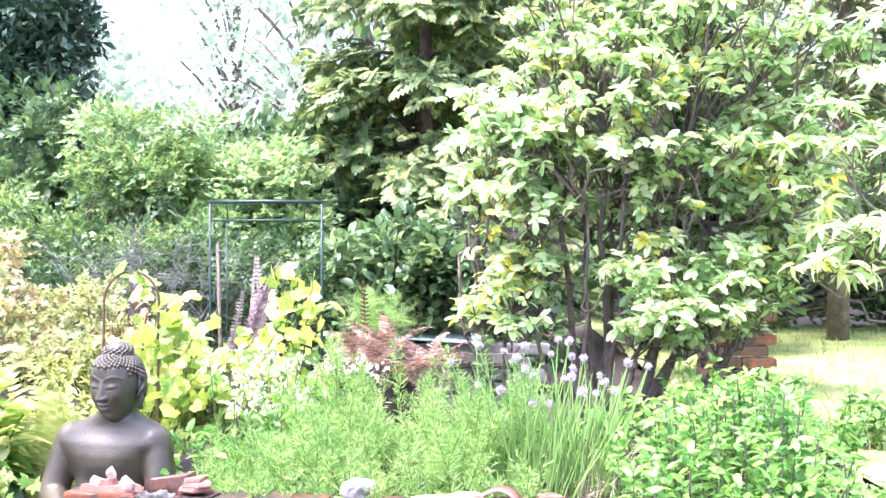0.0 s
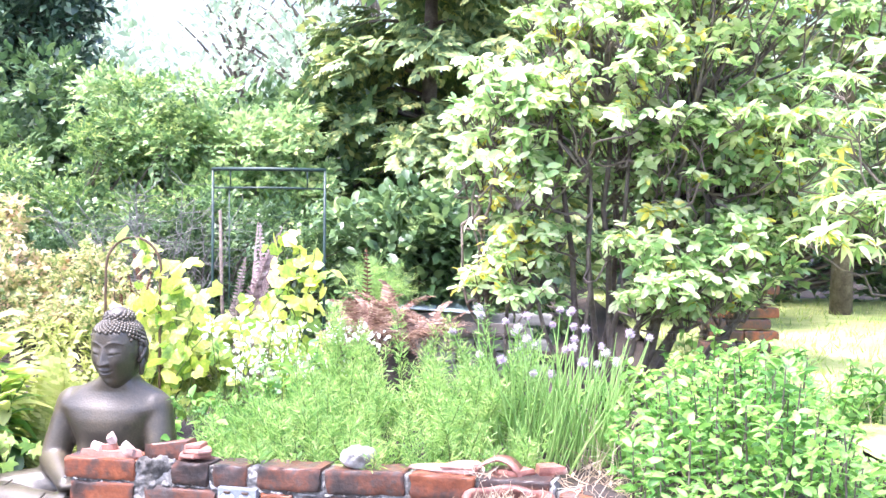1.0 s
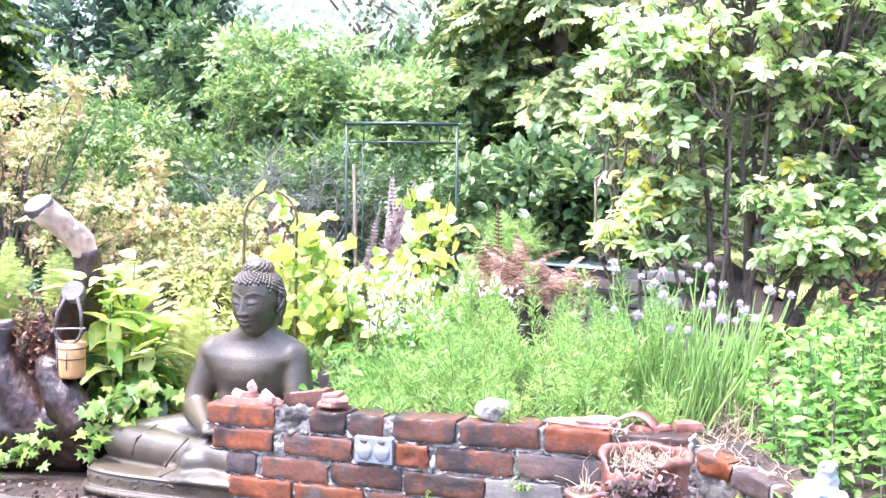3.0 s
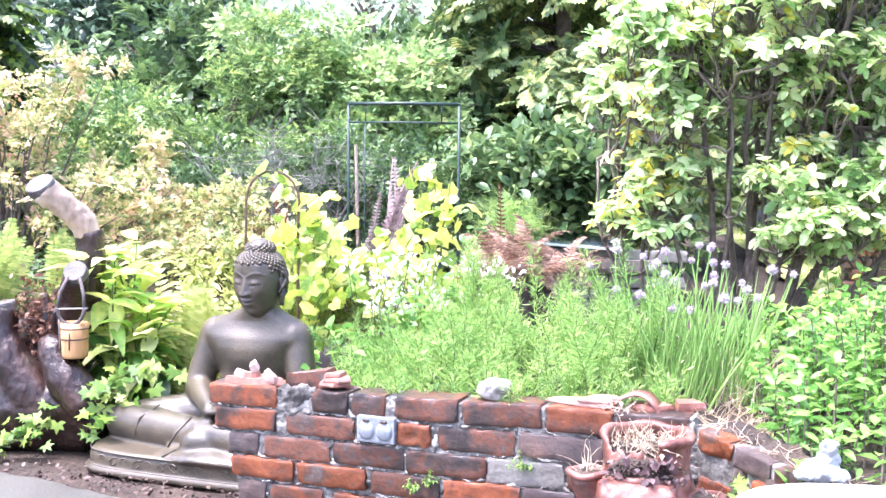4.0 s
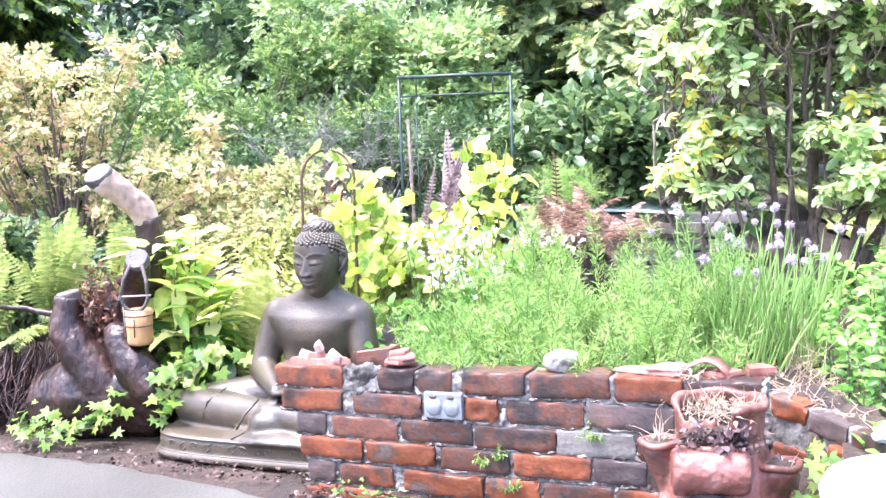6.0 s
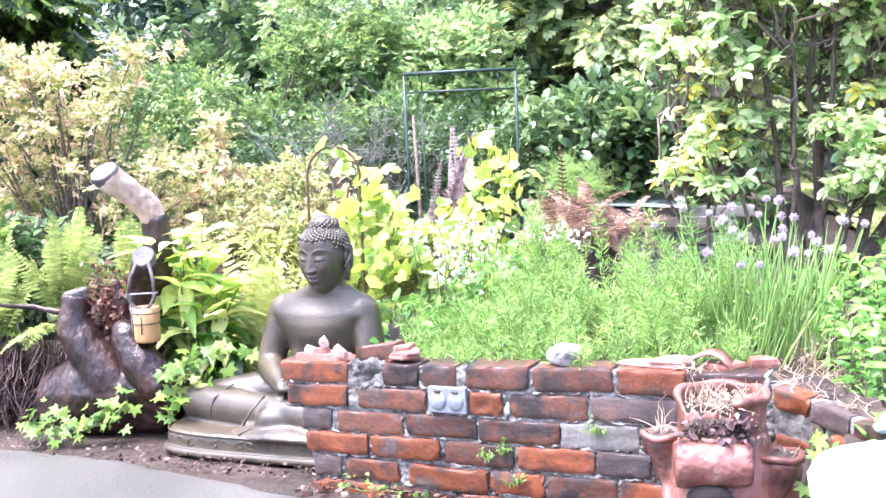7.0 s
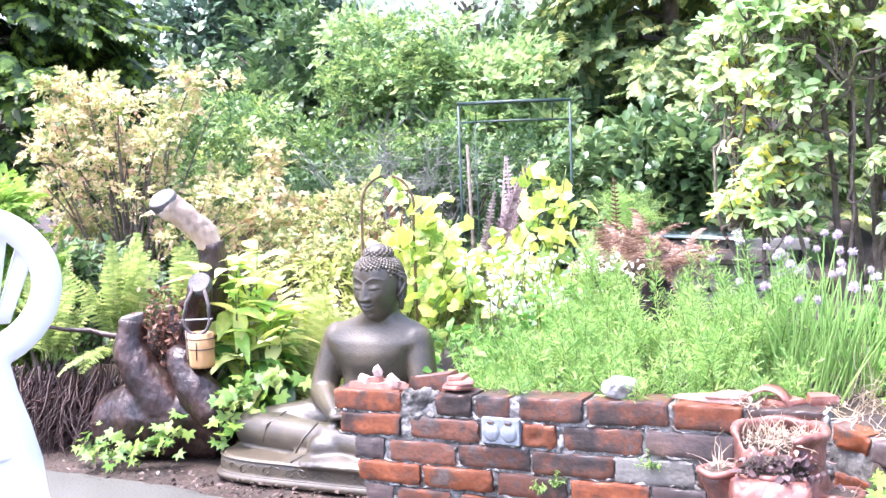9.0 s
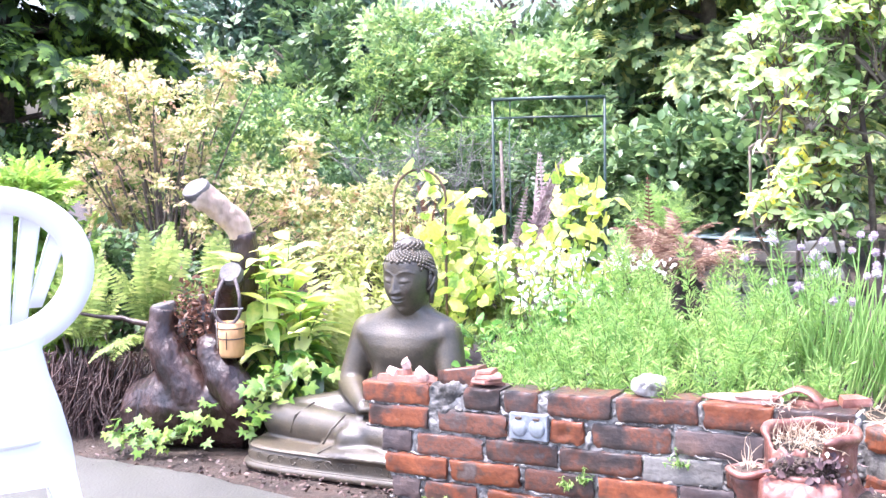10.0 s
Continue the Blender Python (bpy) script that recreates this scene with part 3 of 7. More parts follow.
for i in range(n - 1):
    pf += [(i + n, i + 1 + n, i + 1, i), (i, i + 1, i + 1 + 2 * n, i + 2 * n), (i + 2 * n, i + 1 + 2 * n, i + 1 + 3 * n, i + 3 * n)]
patio = solo("patio", mesh_of("patio", pv, [tuple(reversed(f)) for f in pf], M_CONCRETE), "grey worn damp concrete patio with an uneven edge", "patio", kind="structure")

lv = []
lawn_x, lawn_y = np.linspace(1.32, 9.0, 40), np.linspace(2.7, 14.0, 50)
lf = []
for i, x in enumerate(lawn_x):
    for j, y in enumerate(lawn_y):
        lv.append((x + 0.12 * noise.noise(Vector((0, y * 1.5, 3))) * (i == 0), y, 0.02 + bed_height(x, y) + 0.02 * noise.noise(Vector((x * 2, y * 2, 1)))))
for i in range(39):
    for j in range(49):
        a = i * 50 + j
        lf.append((a, a + 50, a + 51, a + 1))
lawn = solo("lawn", mesh_of("lawn", lv, lf, M_LAWN, True), "sunlit pale yellow-green lawn", "lawn", kind="structure")
rng = np.random.default_rng(5)
g = Geo()
k = 9000
gx_, gy_ = rng.uniform(1.36, 7, k), 2.75 + 10.5 * rng.random(k) ** 1.8
up = np.stack([rng.normal(0, 0.5, k), rng.normal(0, 0.5, k), np.ones(k)], -1)
g.scatter(LEAF_STRIP, np.stack([gx_, gy_, [0.02 + bed_height(a, b) for a, b in zip(gx_, gy_)]], -1), frames_from(up, rng.normal(0, 1, (k, 3))), np.stack([rng.uniform(0.1, 0.25, k), rng.uniform(0.04, 0.10, k), np.full(k, 0.1)], -1))
solo("lawn_grass", g.mesh("lawn_grass", L_GRASS), "short bright grass blades on the lawn", "grass", kind="stuff")


# ---- brick wall ----
def wall_top(s):
    """Height of the wall's top: it sags towards the broken end."""
    return float(np.interp(s, [-0.7, -0.06, 0.25, 0.6], [0.365, 0.3785, 0.391, 0.397]))


def wall_pitch(s):
    """Height of one course with its joint."""
    return float(np.interp(s, [-0.7, -0.06, 0.25, 0.6], [0.0685, 0.0715, 0.0735, 0.075]))


def brick_mesh(seed, length, height=0.066, depth=0.1, mat=None):
    """A worn brick: a flat pitted face at y = 0, broken arrises, chipped corners and spalled patches."""
    r = np.random.default_rng(seed)
    e = 0.0045
    us = np.concatenate([[0, e / length], np.sort(np.linspace(0.1, 0.9, 9) + r.uniform(-0.03, 0.03, 9)), [1 - e / length, 1]])
    ws = np.concatenate([[0, e / height], np.linspace(0.25, 0.75, 4), [1 - e / height, 1]])
    nx, nz = len(us), len(ws)
    v, f = [], []
    chip = r.uniform(0.0, 0.012, 4) * (r.random(4) < 0.7)
    off = Vector(r.uniform(0, 50, 3))
    spall = [(r.uniform(0, 1), r.choice([0, 1, r.uniform(0, 1)]), r.uniform(0.05, 0.12), r.uniform(0.002, 0.005)) for _ in range(3)]
    for i in range(nx):
        for k in range(nz):
            u, w = us[i], ws[k]
            ei, ek = i in (0, nx - 1), k in (0, nz - 1)
            p = Vector((u * length, 0, w * height))
            y = 0.0022 * noise.noise(p * 40 + off) + 0.0012 * noise.noise(p * 130 + off)
            for su, sw, sr, sd in spall:
                y += sd * math.exp(-(((u - su) * length) ** 2 + ((w - sw) * height) ** 2) / (sr * 0.2) ** 2)
            y += (0.0018 if ei or ek else 0.0) + (0.003 if ei and ek else 0)
            x, z = length * u, height * w
            wob = 0.0048 * noise.noise(p * 45 - off) + 0.0022 * noise.noise(p * 160 - off)
            if ei:
                x += wob
            if ek:
                z += wob
            c = chip[(u > 0.5) * 2 + (w > 0.5)]
            if ei and ek:
                x += c if u < 0.5 else -c
                z += c * 0.6 if w < 0.5 else -c * 0.6
            elif (i in (0, 1, nx - 2, nx - 1)) and (k in (0, 1, nz - 2, nz - 1)):
                y += c * 0.5
            v.append((x, y, z))
    for i in range(nx - 1):
        for k in range(nz - 1):
            q = i * nz + k
            f.append((q, q + nz, q + nz + 1, q + 1))
    rim = [i * nz for i in range(nx)] + [(nx - 1) * nz + k for k in range(1, nz)] + [i * nz + nz - 1 for i in range(nx - 2, -1, -1)] + [k for k in range(nz - 2, 0, -1)]
    n0 = len(v)
    for q in rim:
        v.append((v[q][0], depth, v[q][2]))
    m = len(rim)
    for i in range(m):
        f.append((rim[(i + 1) % m], rim[i], n0 + i, n0 + (i + 1) % m))
    f.append(tuple(n0 + i for i in range(m - 1, -1, -1)))
    me = mesh_of("brick", v, f, mat or M_BRICK)
    me.polygons.foreach_set("use_smooth", [i < (nx - 1) * (nz - 1) and 0 < i // (nz - 1) < nx - 2 and 0 < i % (nz - 1) < nz - 2 for i in range(len(f))])
    return me


BRICKS = {}


def brick_of(kind, length, seed, height=0.064):
    key = (kind, round(length, 2), round(height, 3), seed % 7)
    if key not in BRICKS:
        BRICKS[key] = brick_mesh(hash_of(key), length, height, mat={"r": M_BRICK, "o": M_BRICK_HOT, "p": M_BRICK_PALE, "d": M_BRICK_DARK}[kind])
    return BRICKS[key]


def hash_of(key):
    return int(sum(ord(ch) * (i + 7) * 31 for i, ch in enumerate(str(key))) % 100000)


brick_wall = thing("brick_wall", "low broken red brick garden wall with crumbling mortar", "wall", kind="structure")
WALL_ANG = math.degrees(math.atan2(WALL_D[1], WALL_D[0]))
# courses from the top: each brick's start, end and colour along the wall
COURSES = [
    [(-0.779, -0.558, "o"), (-0.507, -0.449, "p"), (-0.445, -0.335, "r"), (-0.321, -0.223, "r"), (-0.19, -0.01, "r"), (0.006, 0.222, "r"), (0.237, 0.409, "o"), (0.42, 0.6, "r")],
    [(-0.759, -0.564, "o"), (-0.528, -0.316, "r"), (-0.306, -0.187, "r"), (-0.183, -0.087, "o"), (-0.063, 0.15, "r"), (0.164, 0.389, "d"), (0.40, 0.6, "r")],
    [(-0.717, -0.621, "d"), (-0.6, -0.393, "r"), (-0.381, -0.166, "r"), (-0.156, 0.071, "r"), (0.079, 0.286, "p"), (0.295, 0.391, "r"), (0.40, 0.6, "r")],
    [(-0.707, -0.507, "o"), (-0.49, -0.277, "o"), (-0.261, -0.062, "r"), (-0.046, 0.167, "o"), (0.176, 0.314, "d"), (0.32, 0.432, "r"), (0.445, 0.6, "r")],
    [(-0.687, -0.594, "d"), (-0.576, -0.41, "o"), (-0.376, -0.14, "o"), (-0.128, 0.023, "o"), (0.036, 0.225, "r"), (0.236, 0.388, "o"), (0.40, 0.6, "r")],
    [(-0.655, -0.46, "o"), (-0.445, -0.23, "r"), (-0.215, -0.01, "o"), (0.005, 0.22, "o"), (0.235, 0.45, "o"), (0.465, 0.6, "r")],
]
rng = np.random.default_rng(11)
for c, row in enumerate(COURSES):
    for i, (a, b, kind) in enumerate(row):
        mid = (a + b) / 2
        h = wall_pitch(mid) * (0.865 if kind != "p" else 0.9)
        slope = -math.degrees(math.atan((wall_top(b) - wall_top(a) - c * (wall_pitch(b) - wall_pitch(a))) / (b - a)))
        p = on_wall(a, -abs(rng.normal(0, 0.002)) - (0.003 if kind == "o" else 0) + (0.012 if (c, i) == (0, 1) else 0))
        z = wall_top(a) - wall_pitch(a) * c - h - rng.uniform(0, 0.003)
        child("brick", brick_of(kind, b - a, i + c * 3, h), brick_wall, m=pose(p[0], p[1], z, rng.normal(0, 0.7), slope + rng.normal(0, 0.6), WALL_ANG + rng.normal(0, 0.35)))
# the return: headers that turn towards the patio and sag
RET_O, RET_D = np.array([0.315, 2.845]), np.array([0.66, -0.751])
RET_N = np.array([0.751, 0.66])
RET_ANG = math.degrees(math.atan2(RET_D[1], RET_D[0]))


def on_return(s, back=0.0):
    return RET_O + RET_D * s + RET_N * back


def return_top(s):
    return 0.372 - 0.12 * s - 0.10 * s * s


for c in range(7):
    s = 0.0 if c % 2 == 0 else -0.055
    k = 0
    while s < 0.62:
        p = on_return(s, rng.normal(0, 0.005))
        if s > -0.01 and not (c == 1 and k < 2):
            child("brick", brick_of("odrrod"[(c * 2 + k) % 6], 0.104, c + k, 0.049), brick_wall, m=pose(p[0], p[1], return_top(s) - 0.056 * (c + 1) + 0.006, rng.normal(0, 2), 8 + rng.normal(0, 2), RET_ANG + rng.normal(0, 2)))
        s += 0.116
        k += 1


g = Geo()
ridge_rng = np.random.default_rng(13)
for s in np.linspace(0.02, 0.62, 26):
    p = on_return(s, 0.09 + ridge_rng.normal(0, 0.008))
    g.ball((p[0], p[1], return_top(s) - 0.016 + ridge_rng.normal(0, 0.006)), (0.05, 0.045, 0.024), ridge_rng.normal(0, 12, 3), 6, 10)
solo("soil_ridge", fused(g, "soil_ridge", M_SOIL, 0.006, 2, 0.008, 30), "dark crumbled soil spilled over the end of the wall", "soil")


def mortar_sheet(g, a, b, top_of, low_of, place, depth0, depth1):
    """Uneven mortar behind the brick faces between two edges that run along the wall."""
    ns, nz = max(int((b - a) / 0.009), 2), 10
    ss = np.linspace(a, b, ns)
    v, t = [], []
    for s in ss:
        for k in range(nz):
            z = low_of(s) + (top_of(s) - low_of(s)) * k / (nz - 1)
            d = depth0 + 0.0035 * noise.noise(Vector((s * 38, z * 38, 2))) + 0.002 * noise.noise(Vector((s * 120, z * 120, 7)))
            p = place(s, d)
            v.append((p[0], p[1], z + (0.006 * noise.noise(Vector((s * 60, 5, z * 60))) if k == nz - 1 else 0)))
    for s in ss:
        p = place(s, depth1)
        v.append((p[0], p[1], top_of(s) + 0.008 * noise.noise(Vector((s * 50, 1, 1)))))
    for i in range(ns - 1):
        for j in range(nz - 1):
            q = i * nz + j
            t += [(q, q + nz, q + nz + 1), (q, q + nz + 1, q + 1)]
        q, w = i * nz + nz - 1, ns * nz + i
        t += [(q, q + nz, w + 1), (q, w + 1, w)]
    g.add(v, t)
    for s, flip in ((ss[0], 0), (ss[-1], 1)):
        p, q = place(s, depth0 + 0.006), place(s, depth1)
        lo, hi = low_of(s), top_of(s)
        g.add([(*p, lo), (*q, lo), (*q, hi), (*p, hi)], [(0, 2, 1), (0, 3, 2)] if not flip else [(0, 1, 2), (0, 2, 3)])
    p, q = place(ss[0], depth1), place(ss[-1], depth1)
    g.add([(*p, low_of(ss[0])), (*q, low_of(ss[-1])), (*q, top_of(ss[-1])), (*p, top_of(ss[0]))], [(0, 2, 1), (0, 3, 2)])


g = Geo()
for c, row in enumerate(COURSES):
    mortar_sheet(g, row[0][0] + 0.012, 0.61, lambda s, c=c: wall_top(s) - wall_pitch(s) * c - (0.004 if c else 0.006), lambda s, c=c: wall_top(s) - wall_pitch(s) * (c + 1) - 0.004, on_wall, 0.007, 0.098)
mortar_sheet(g, -0.02, 0.66, lambda s: return_top(s) - 0.004, lambda s: -0.02, on_return, 0.012, 0.1)
child("mortar", g.mesh("mortar", M_MORTAR, True), brick_wall, "crumbling pale grey mortar")
# mortar smeared and squeezed out along the joints, and the thick patch at the broken end
rng = np.random.default_rng(21)
g = Geo()
for c, row in enumerate(COURSES):
    for a, b, _ in row:
        s = a
        while s < b:
            if rng.random() < 0.8:
                z = wall_top(s) - wall_pitch(s) * (c + 1) + rng.normal(0.003, 0.002)
                p = on_wall(s, 0.007 + rng.normal(0, 0.003))
                g.ball((p[0], p[1], z), (rng.uniform(0.006, 0.022), rng.uniform(0.005, 0.010), rng.uniform(0.0025, 0.0055)), (0, rng.normal(0, 12), WALL_ANG), 5, 8)
            s += rng.uniform(0.010, 0.026)
        for _ in range(5):
            p = on_wall(b + rng.uniform(0.0, 0.012), 0.009 + rng.normal(0, 0.003))
            g.ball((p[0], p[1], wall_top(b) - wall_pitch(b) * (c + rng.random())), (rng.uniform(0.003, 0.007), 0.006, rng.uniform(0.005, 0.013)), (0, rng.normal(0, 15), WALL_ANG), 5, 8)
for s, z, r in ((-0.535, 0.345, 0.030), (-0.52, 0.315, 0.030), (-0.545, 0.30, 0.026), (-0.48, 0.35, 0.026), (-0.47, 0.30, 0.016), (-0.545, 0.265, 0.022), (-0.58, 0.235, 0.016), (-0.61, 0.205, 0.016), (-0.2, 0.345, 0.02), (-0.205, 0.325, 0.018), (0.228, 0.36, 0.013), (0.23, 0.34, 0.012), (0.0, 0.35, 0.009), (-0.39, 0.065, 0.02), (-0.27, 0.12, 0.012), (-0.075, 0.27, 0.014), (-0.075, 0.255, 0.014), (0.59, 0.355, 0.03), (0.60, 0.31, 0.03), (0.60, 0.25, 0.03)):
    for _ in range(6):
        p = on_wall(s + rng.normal(0, r * 0.45), 0.009 + rng.normal(0, 0.003))
        g.ball((p[0], p[1], z + rng.normal(0, r * 0.5)), r * rng.uniform(0.4, 1.0, 3) * [1, 0.28, 1], (0, rng.uniform(-40, 40), WALL_ANG), 6, 10)
me = fused(g, "mortar_lumps", M_MORTAR, 0.0040, 2, 0.003, 90)
child("mortar_lumps", me, brick_wall, "loose pale mortar lumps")


# ---- things on the wall ----
def slab_piece(seed, w, d, h, mat, name, corners=7):
    """A broken flat piece with an irregular outline."""
    r = np.random.default_rng(seed)
    a = np.sort(r.uniform(0, 2 * np.pi, corners))
    pts = [(math.cos(t) * w / 2 * r.uniform(0.75, 1.1), math.sin(t) * d / 2 * r.uniform(0.75, 1.1)) for t in a]
    bm = bmesh.new()
    for x, y in pts:
        for k, z in ((1, 0), (1.03, h * 0.4), (0.95, h)):
            bm.verts.new((x * k, y * k, z + r.normal(0, h * 0.06)))
    bmesh.ops.convex_hull(bm, input=bm.verts[:])
    bmesh.ops.recalc_face_normals(bm, faces=bm.faces[:])
    me = bpy.data.meshes.new(name)
    bm.to_mesh(me)
    bm.free()
    me.materials.append(mat)
    return me


def wall_top_piece(name, seed, s, back, z, w, d, h, mat, label, rz=0.0, tilt=(0, 0), category="tile fragment"):
    p = on_wall(s, back)
    z += wall_top(s) - WALL_TOP
    ob = solo(name, slab_piece(seed, w, d, h, mat, name), label, category, group="broken pieces on the wall")
    ob.matrix_world = pose(p[0], p[1], z, tilt[0], tilt[1], WALL_ANG + rz)
    return ob


wall_top_piece("tile_fragment", 1, 0.33, 0.05, WALL_TOP - 0.002, 0.22, 0.10, 0.012, M_TILE, "flat broken pale red roof tile lying on the wall")
wall_top_piece("tile_fragment", 2, 0.365, 0.055, WALL_TOP + 0.010, 0.15, 0.08, 0.011, M_TILE, "smaller broken pinkish tile on another tile", 5)
wall_top_piece("tile_fragment", 3, 0.50, 0.06, WALL_TOP - 0.002, 0.13, 0.09, 0.014, M_SLATE, "rust-red tile sliver beside the pot", -12)
wall_top_piece("tile_fragment", 12, 0.58, 0.09, WALL_TOP - 0.002, 0.11, 0.08, 0.022, M_TERRA, "broken terracotta lump at the wall corner", 20)
for i, (s, b, z, w) in enumerate(((-0.40, 0.04, 0.0, 0.11), (-0.395, 0.045, 0.012, 0.10), (-0.392, 0.04, 0.024, 0.085), (-0.40, 0.05, 0.036, 0.075))):
    wall_top_piece("tile_fragment", 20 + i, s, b, WALL_TOP - 0.003 + z, w, 0.085, 0.012, M_SLATE, "stacked thin red tile fragments on the wall", rng.normal(0, 8))
wall_top_piece("brick_fragment", 31, -0.49, 0.06, WALL_TOP - 0.004, 0.17, 0.09, 0.045, M_BRICK, "weathered half brick bedded in mortar", 8, (0, -8), "brick fragment")
wall_top_piece("mortar_cap", 33, -0.64, 0.05, WALL_TOP - 0.008, 0.24, 0.1, 0.026, M_SLATE, "pinkish crumbled mortar on the end brick", 0, (0, -3), "mortar")
for i, (s, z, tl, rz) in enumerate(((-0.685, 0.012, 24, 35), (-0.655, 0.012, -8, 10), (-0.60, 0.014, 18, -30), (-0.648, 0.040, -30, 60))):
    wall_top_piece("shard", 40 + i, s, 0.03, WALL_TOP + z, 0.062 if i != 3 else 0.042, 0.036, 0.022, M_SHARD if i != 1 else M_SLATE, "small pale pinkish broken pottery shard", rz, (0, tl), "shard")

g = Geo()
g.ball((0, 0, 0.03), (0.05, 0.035, 0.033), None, 14, 20)
g.ball((0.012, -0.006, 0.034), (0.035, 0.03, 0.028), None, 12, 16)
me = fused(g, "stone", M_ROCK, 0.004, 2, 0.006, 28)
p = on_wall(0.08, 0.045)
solo("stone", me, "rounded pale grey and white stone on the wall", "stone", (p[0], p[1], wall_top(0.08) - 0.004), rz=WALL_ANG)

# curved shard standing on the wall
g = Geo()
prof = []
for k in range(15):
    a = radians(15 + 150 * k / 14)
    for y in (0, 0.06):
        for r in (0.055, 0.064):
            prof.append((math.cos(a) * r, y - 0.01 * math.sin(a * 3), math.sin(a) * r * 0.8))
t = []
for k in range(14):
    a, b = k * 4, (k + 1) * 4
    for i, j in ((0, 1), (1, 3), (3, 2), (2, 0)):
        t += [(a + i, a + j, b + j), (a + i, b + j, b + i)]
for a in (0, 56):
    t += [(a, a + 1, a + 3), (a, a + 3, a + 2)]
g.add(prof, t)
p = on_wall(0.46, 0.03)
solo("pot_shard", g.mesh("pot_shard", M_TERRA), "curved broken terracotta shard arched on the wall", "pot shard", (p[0], p[1], WALL_TOP - 0.014), rz=WALL_ANG)

# grey twin cover on the wall face
pw, ph = 0.113, 0.072
p = on_wall(-0.30, -0.012)
cover = thing("outdoor_socket", "weathered grey plastic twin outdoor socket cover on the brick wall", "socket", (p[0], p[1], 0.245), rz=WALL_ANG)


def rounded_box(w, d, h, r=0.006, seg=2):
    bm = bmesh.new()
    bmesh.ops.create_cube(bm, size=1.0)
    bmesh.ops.scale(bm, vec=(w, d, h), verts=bm.verts)
    bmesh.ops.bevel(bm, geom=bm.edges[:], offset=r, segments=seg, affect="EDGES", profile=0.6)
    return bm


def from_bm(bm, name, mat, smooth=False):
    me = bpy.data.meshes.new(name)
    bm.to_mesh(me)
    bm.free()
    me.materials.append(mat)
    if smooth:
        me.polygons.foreach_set("use_smooth", [True] * len(me.polygons))
    return me


child("back_plate", from_bm(rounded_box(pw, 0.02, ph, 0.004), "back_plate", M_GREYPLATE), cover, m=pose(pw / 2, 0.006, ph / 2))
for k in (0, 1):
    g = Geo()
    g.ball((0, 0, 0), (0.024, 0.009, 0.026), None, 10, 18)
    flap = child("flap", g.mesh("flap", M_GREYPLATE, True), cover, "domed grey flap", pose(0.03 + 0.053 * k, -0.004, 0.034))
    child("catch", from_bm(rounded_box(0.018, 0.008, 0.007, 0.002), "catch", M_GLASS_SMOKE), flap, "dark catch", pose(0, -0.004, 0.026))


# ---- strawberry pot ----
POT_X, POT_Y = 0.188, 2.68
pot = thing("strawberry_pot", "broken terracotta strawberry pot with planting pockets and dry grass", "planter", (POT_X, POT_Y, 0.0))
g = Geo()
prof = [(0.0, 0.0), (0.095, 0.0), (0.11, 0.02), (0.135, 0.09), (0.14, 0.16), (0.132, 0.22), (0.112, 0.27), (0.098, 0.31), (0.094, 0.34), (0.086, 0.34), (0.085, 0.31), (0.1, 0.25), (0.0, 0.25)]
g.lathe(prof, 40)
# the rim, broken down low at the front


def rim_z(q):
    return 0.392 + 0.003 * math.sin(q * 0.09)


rim_r = [0.0125 * min(1, (k + 2) / 4, (47 - k) / 4) for k in range(46)]
g.tube([(0.099 * math.cos(radians(q)), 0.099 * math.sin(radians(q)), rim_z(q)) for q in range(-78, 198, 6)], rim_r, 10)
for q in range(0, 360, 5):
    whole = q <= 196 or q >= 284
    top = 0.385 if whole else 0.362 + 0.009 * math.sin(q * 0.2) + 0.008 * math.sin(q * 0.71)
    for z in (0.33, 0.342, 0.354, 0.366, 0.378):
        if z < top:
            g.ball((0.094 * math.cos(radians(q)), 0.094 * math.sin(radians(q)), z), (0.0075, 0.0075, 0.011), None, 5, 7)
pockets = ((-172, 0.285, 0.042, 0.138), (-18, 0.243, 0.05, 0.128))
for ang, z, r, out in pockets:
    a = radians(ang)
    cx, cy = math.cos(a) * out, math.sin(a) * out
    for k in range(11):
        f = k / 10
        rr = r * (0.45 + 0.6 * math.sin(f * 1.45))
        g.ball((cx * (0.5 + 0.5 * f), cy * (0.5 + 0.5 * f), z - 0.19 + 0.19 * f), (rr, rr, 0.028), None, 7, 14)
# front pocket: a broad bulge; the hole under it is only a dark ball
g.ball((-0.025, -0.07, 0.262), (0.08, 0.06, 0.045), None, 14, 24)
g.ball((-0.025, -0.1, 0.13), (0.1, 0.066, 0.055), None, 14, 24)
body = fused(g, "body", M_TERRA, 0.006, 3, 0.003, 22)
child("body", body, pot)
g = Geo()
g.lathe([(0.0, -0.086), (0.040, -0.086), (0.050, -0.082), (0.0535, -0.072), (0.053, -0.02), (0.0545, 0.03), (0.053, 0.070), (0.049, 0.080), (0.038, 0.084), (0.0, 0.084)], 36)
child("front_pocket", fused(g, "front_pocket", M_TERRA, 0.0032, 1, 0.0025, 30), pot, "pinkish barrel-shaped front pocket", pose(-0.025, -0.112, 0.262, 0, 90, 4))
g = Geo()
g.tube([(-0.10, -0.10, 0.312), (-0.03, -0.125, 0.316), (0.04, -0.115, 0.312), (0.062, -0.09, 0.306)], [0.006, 0.009, 0.009, 0.006], 8)
child("pocket_lip", g.mesh("pocket_lip", M_TERRA, True), pot)
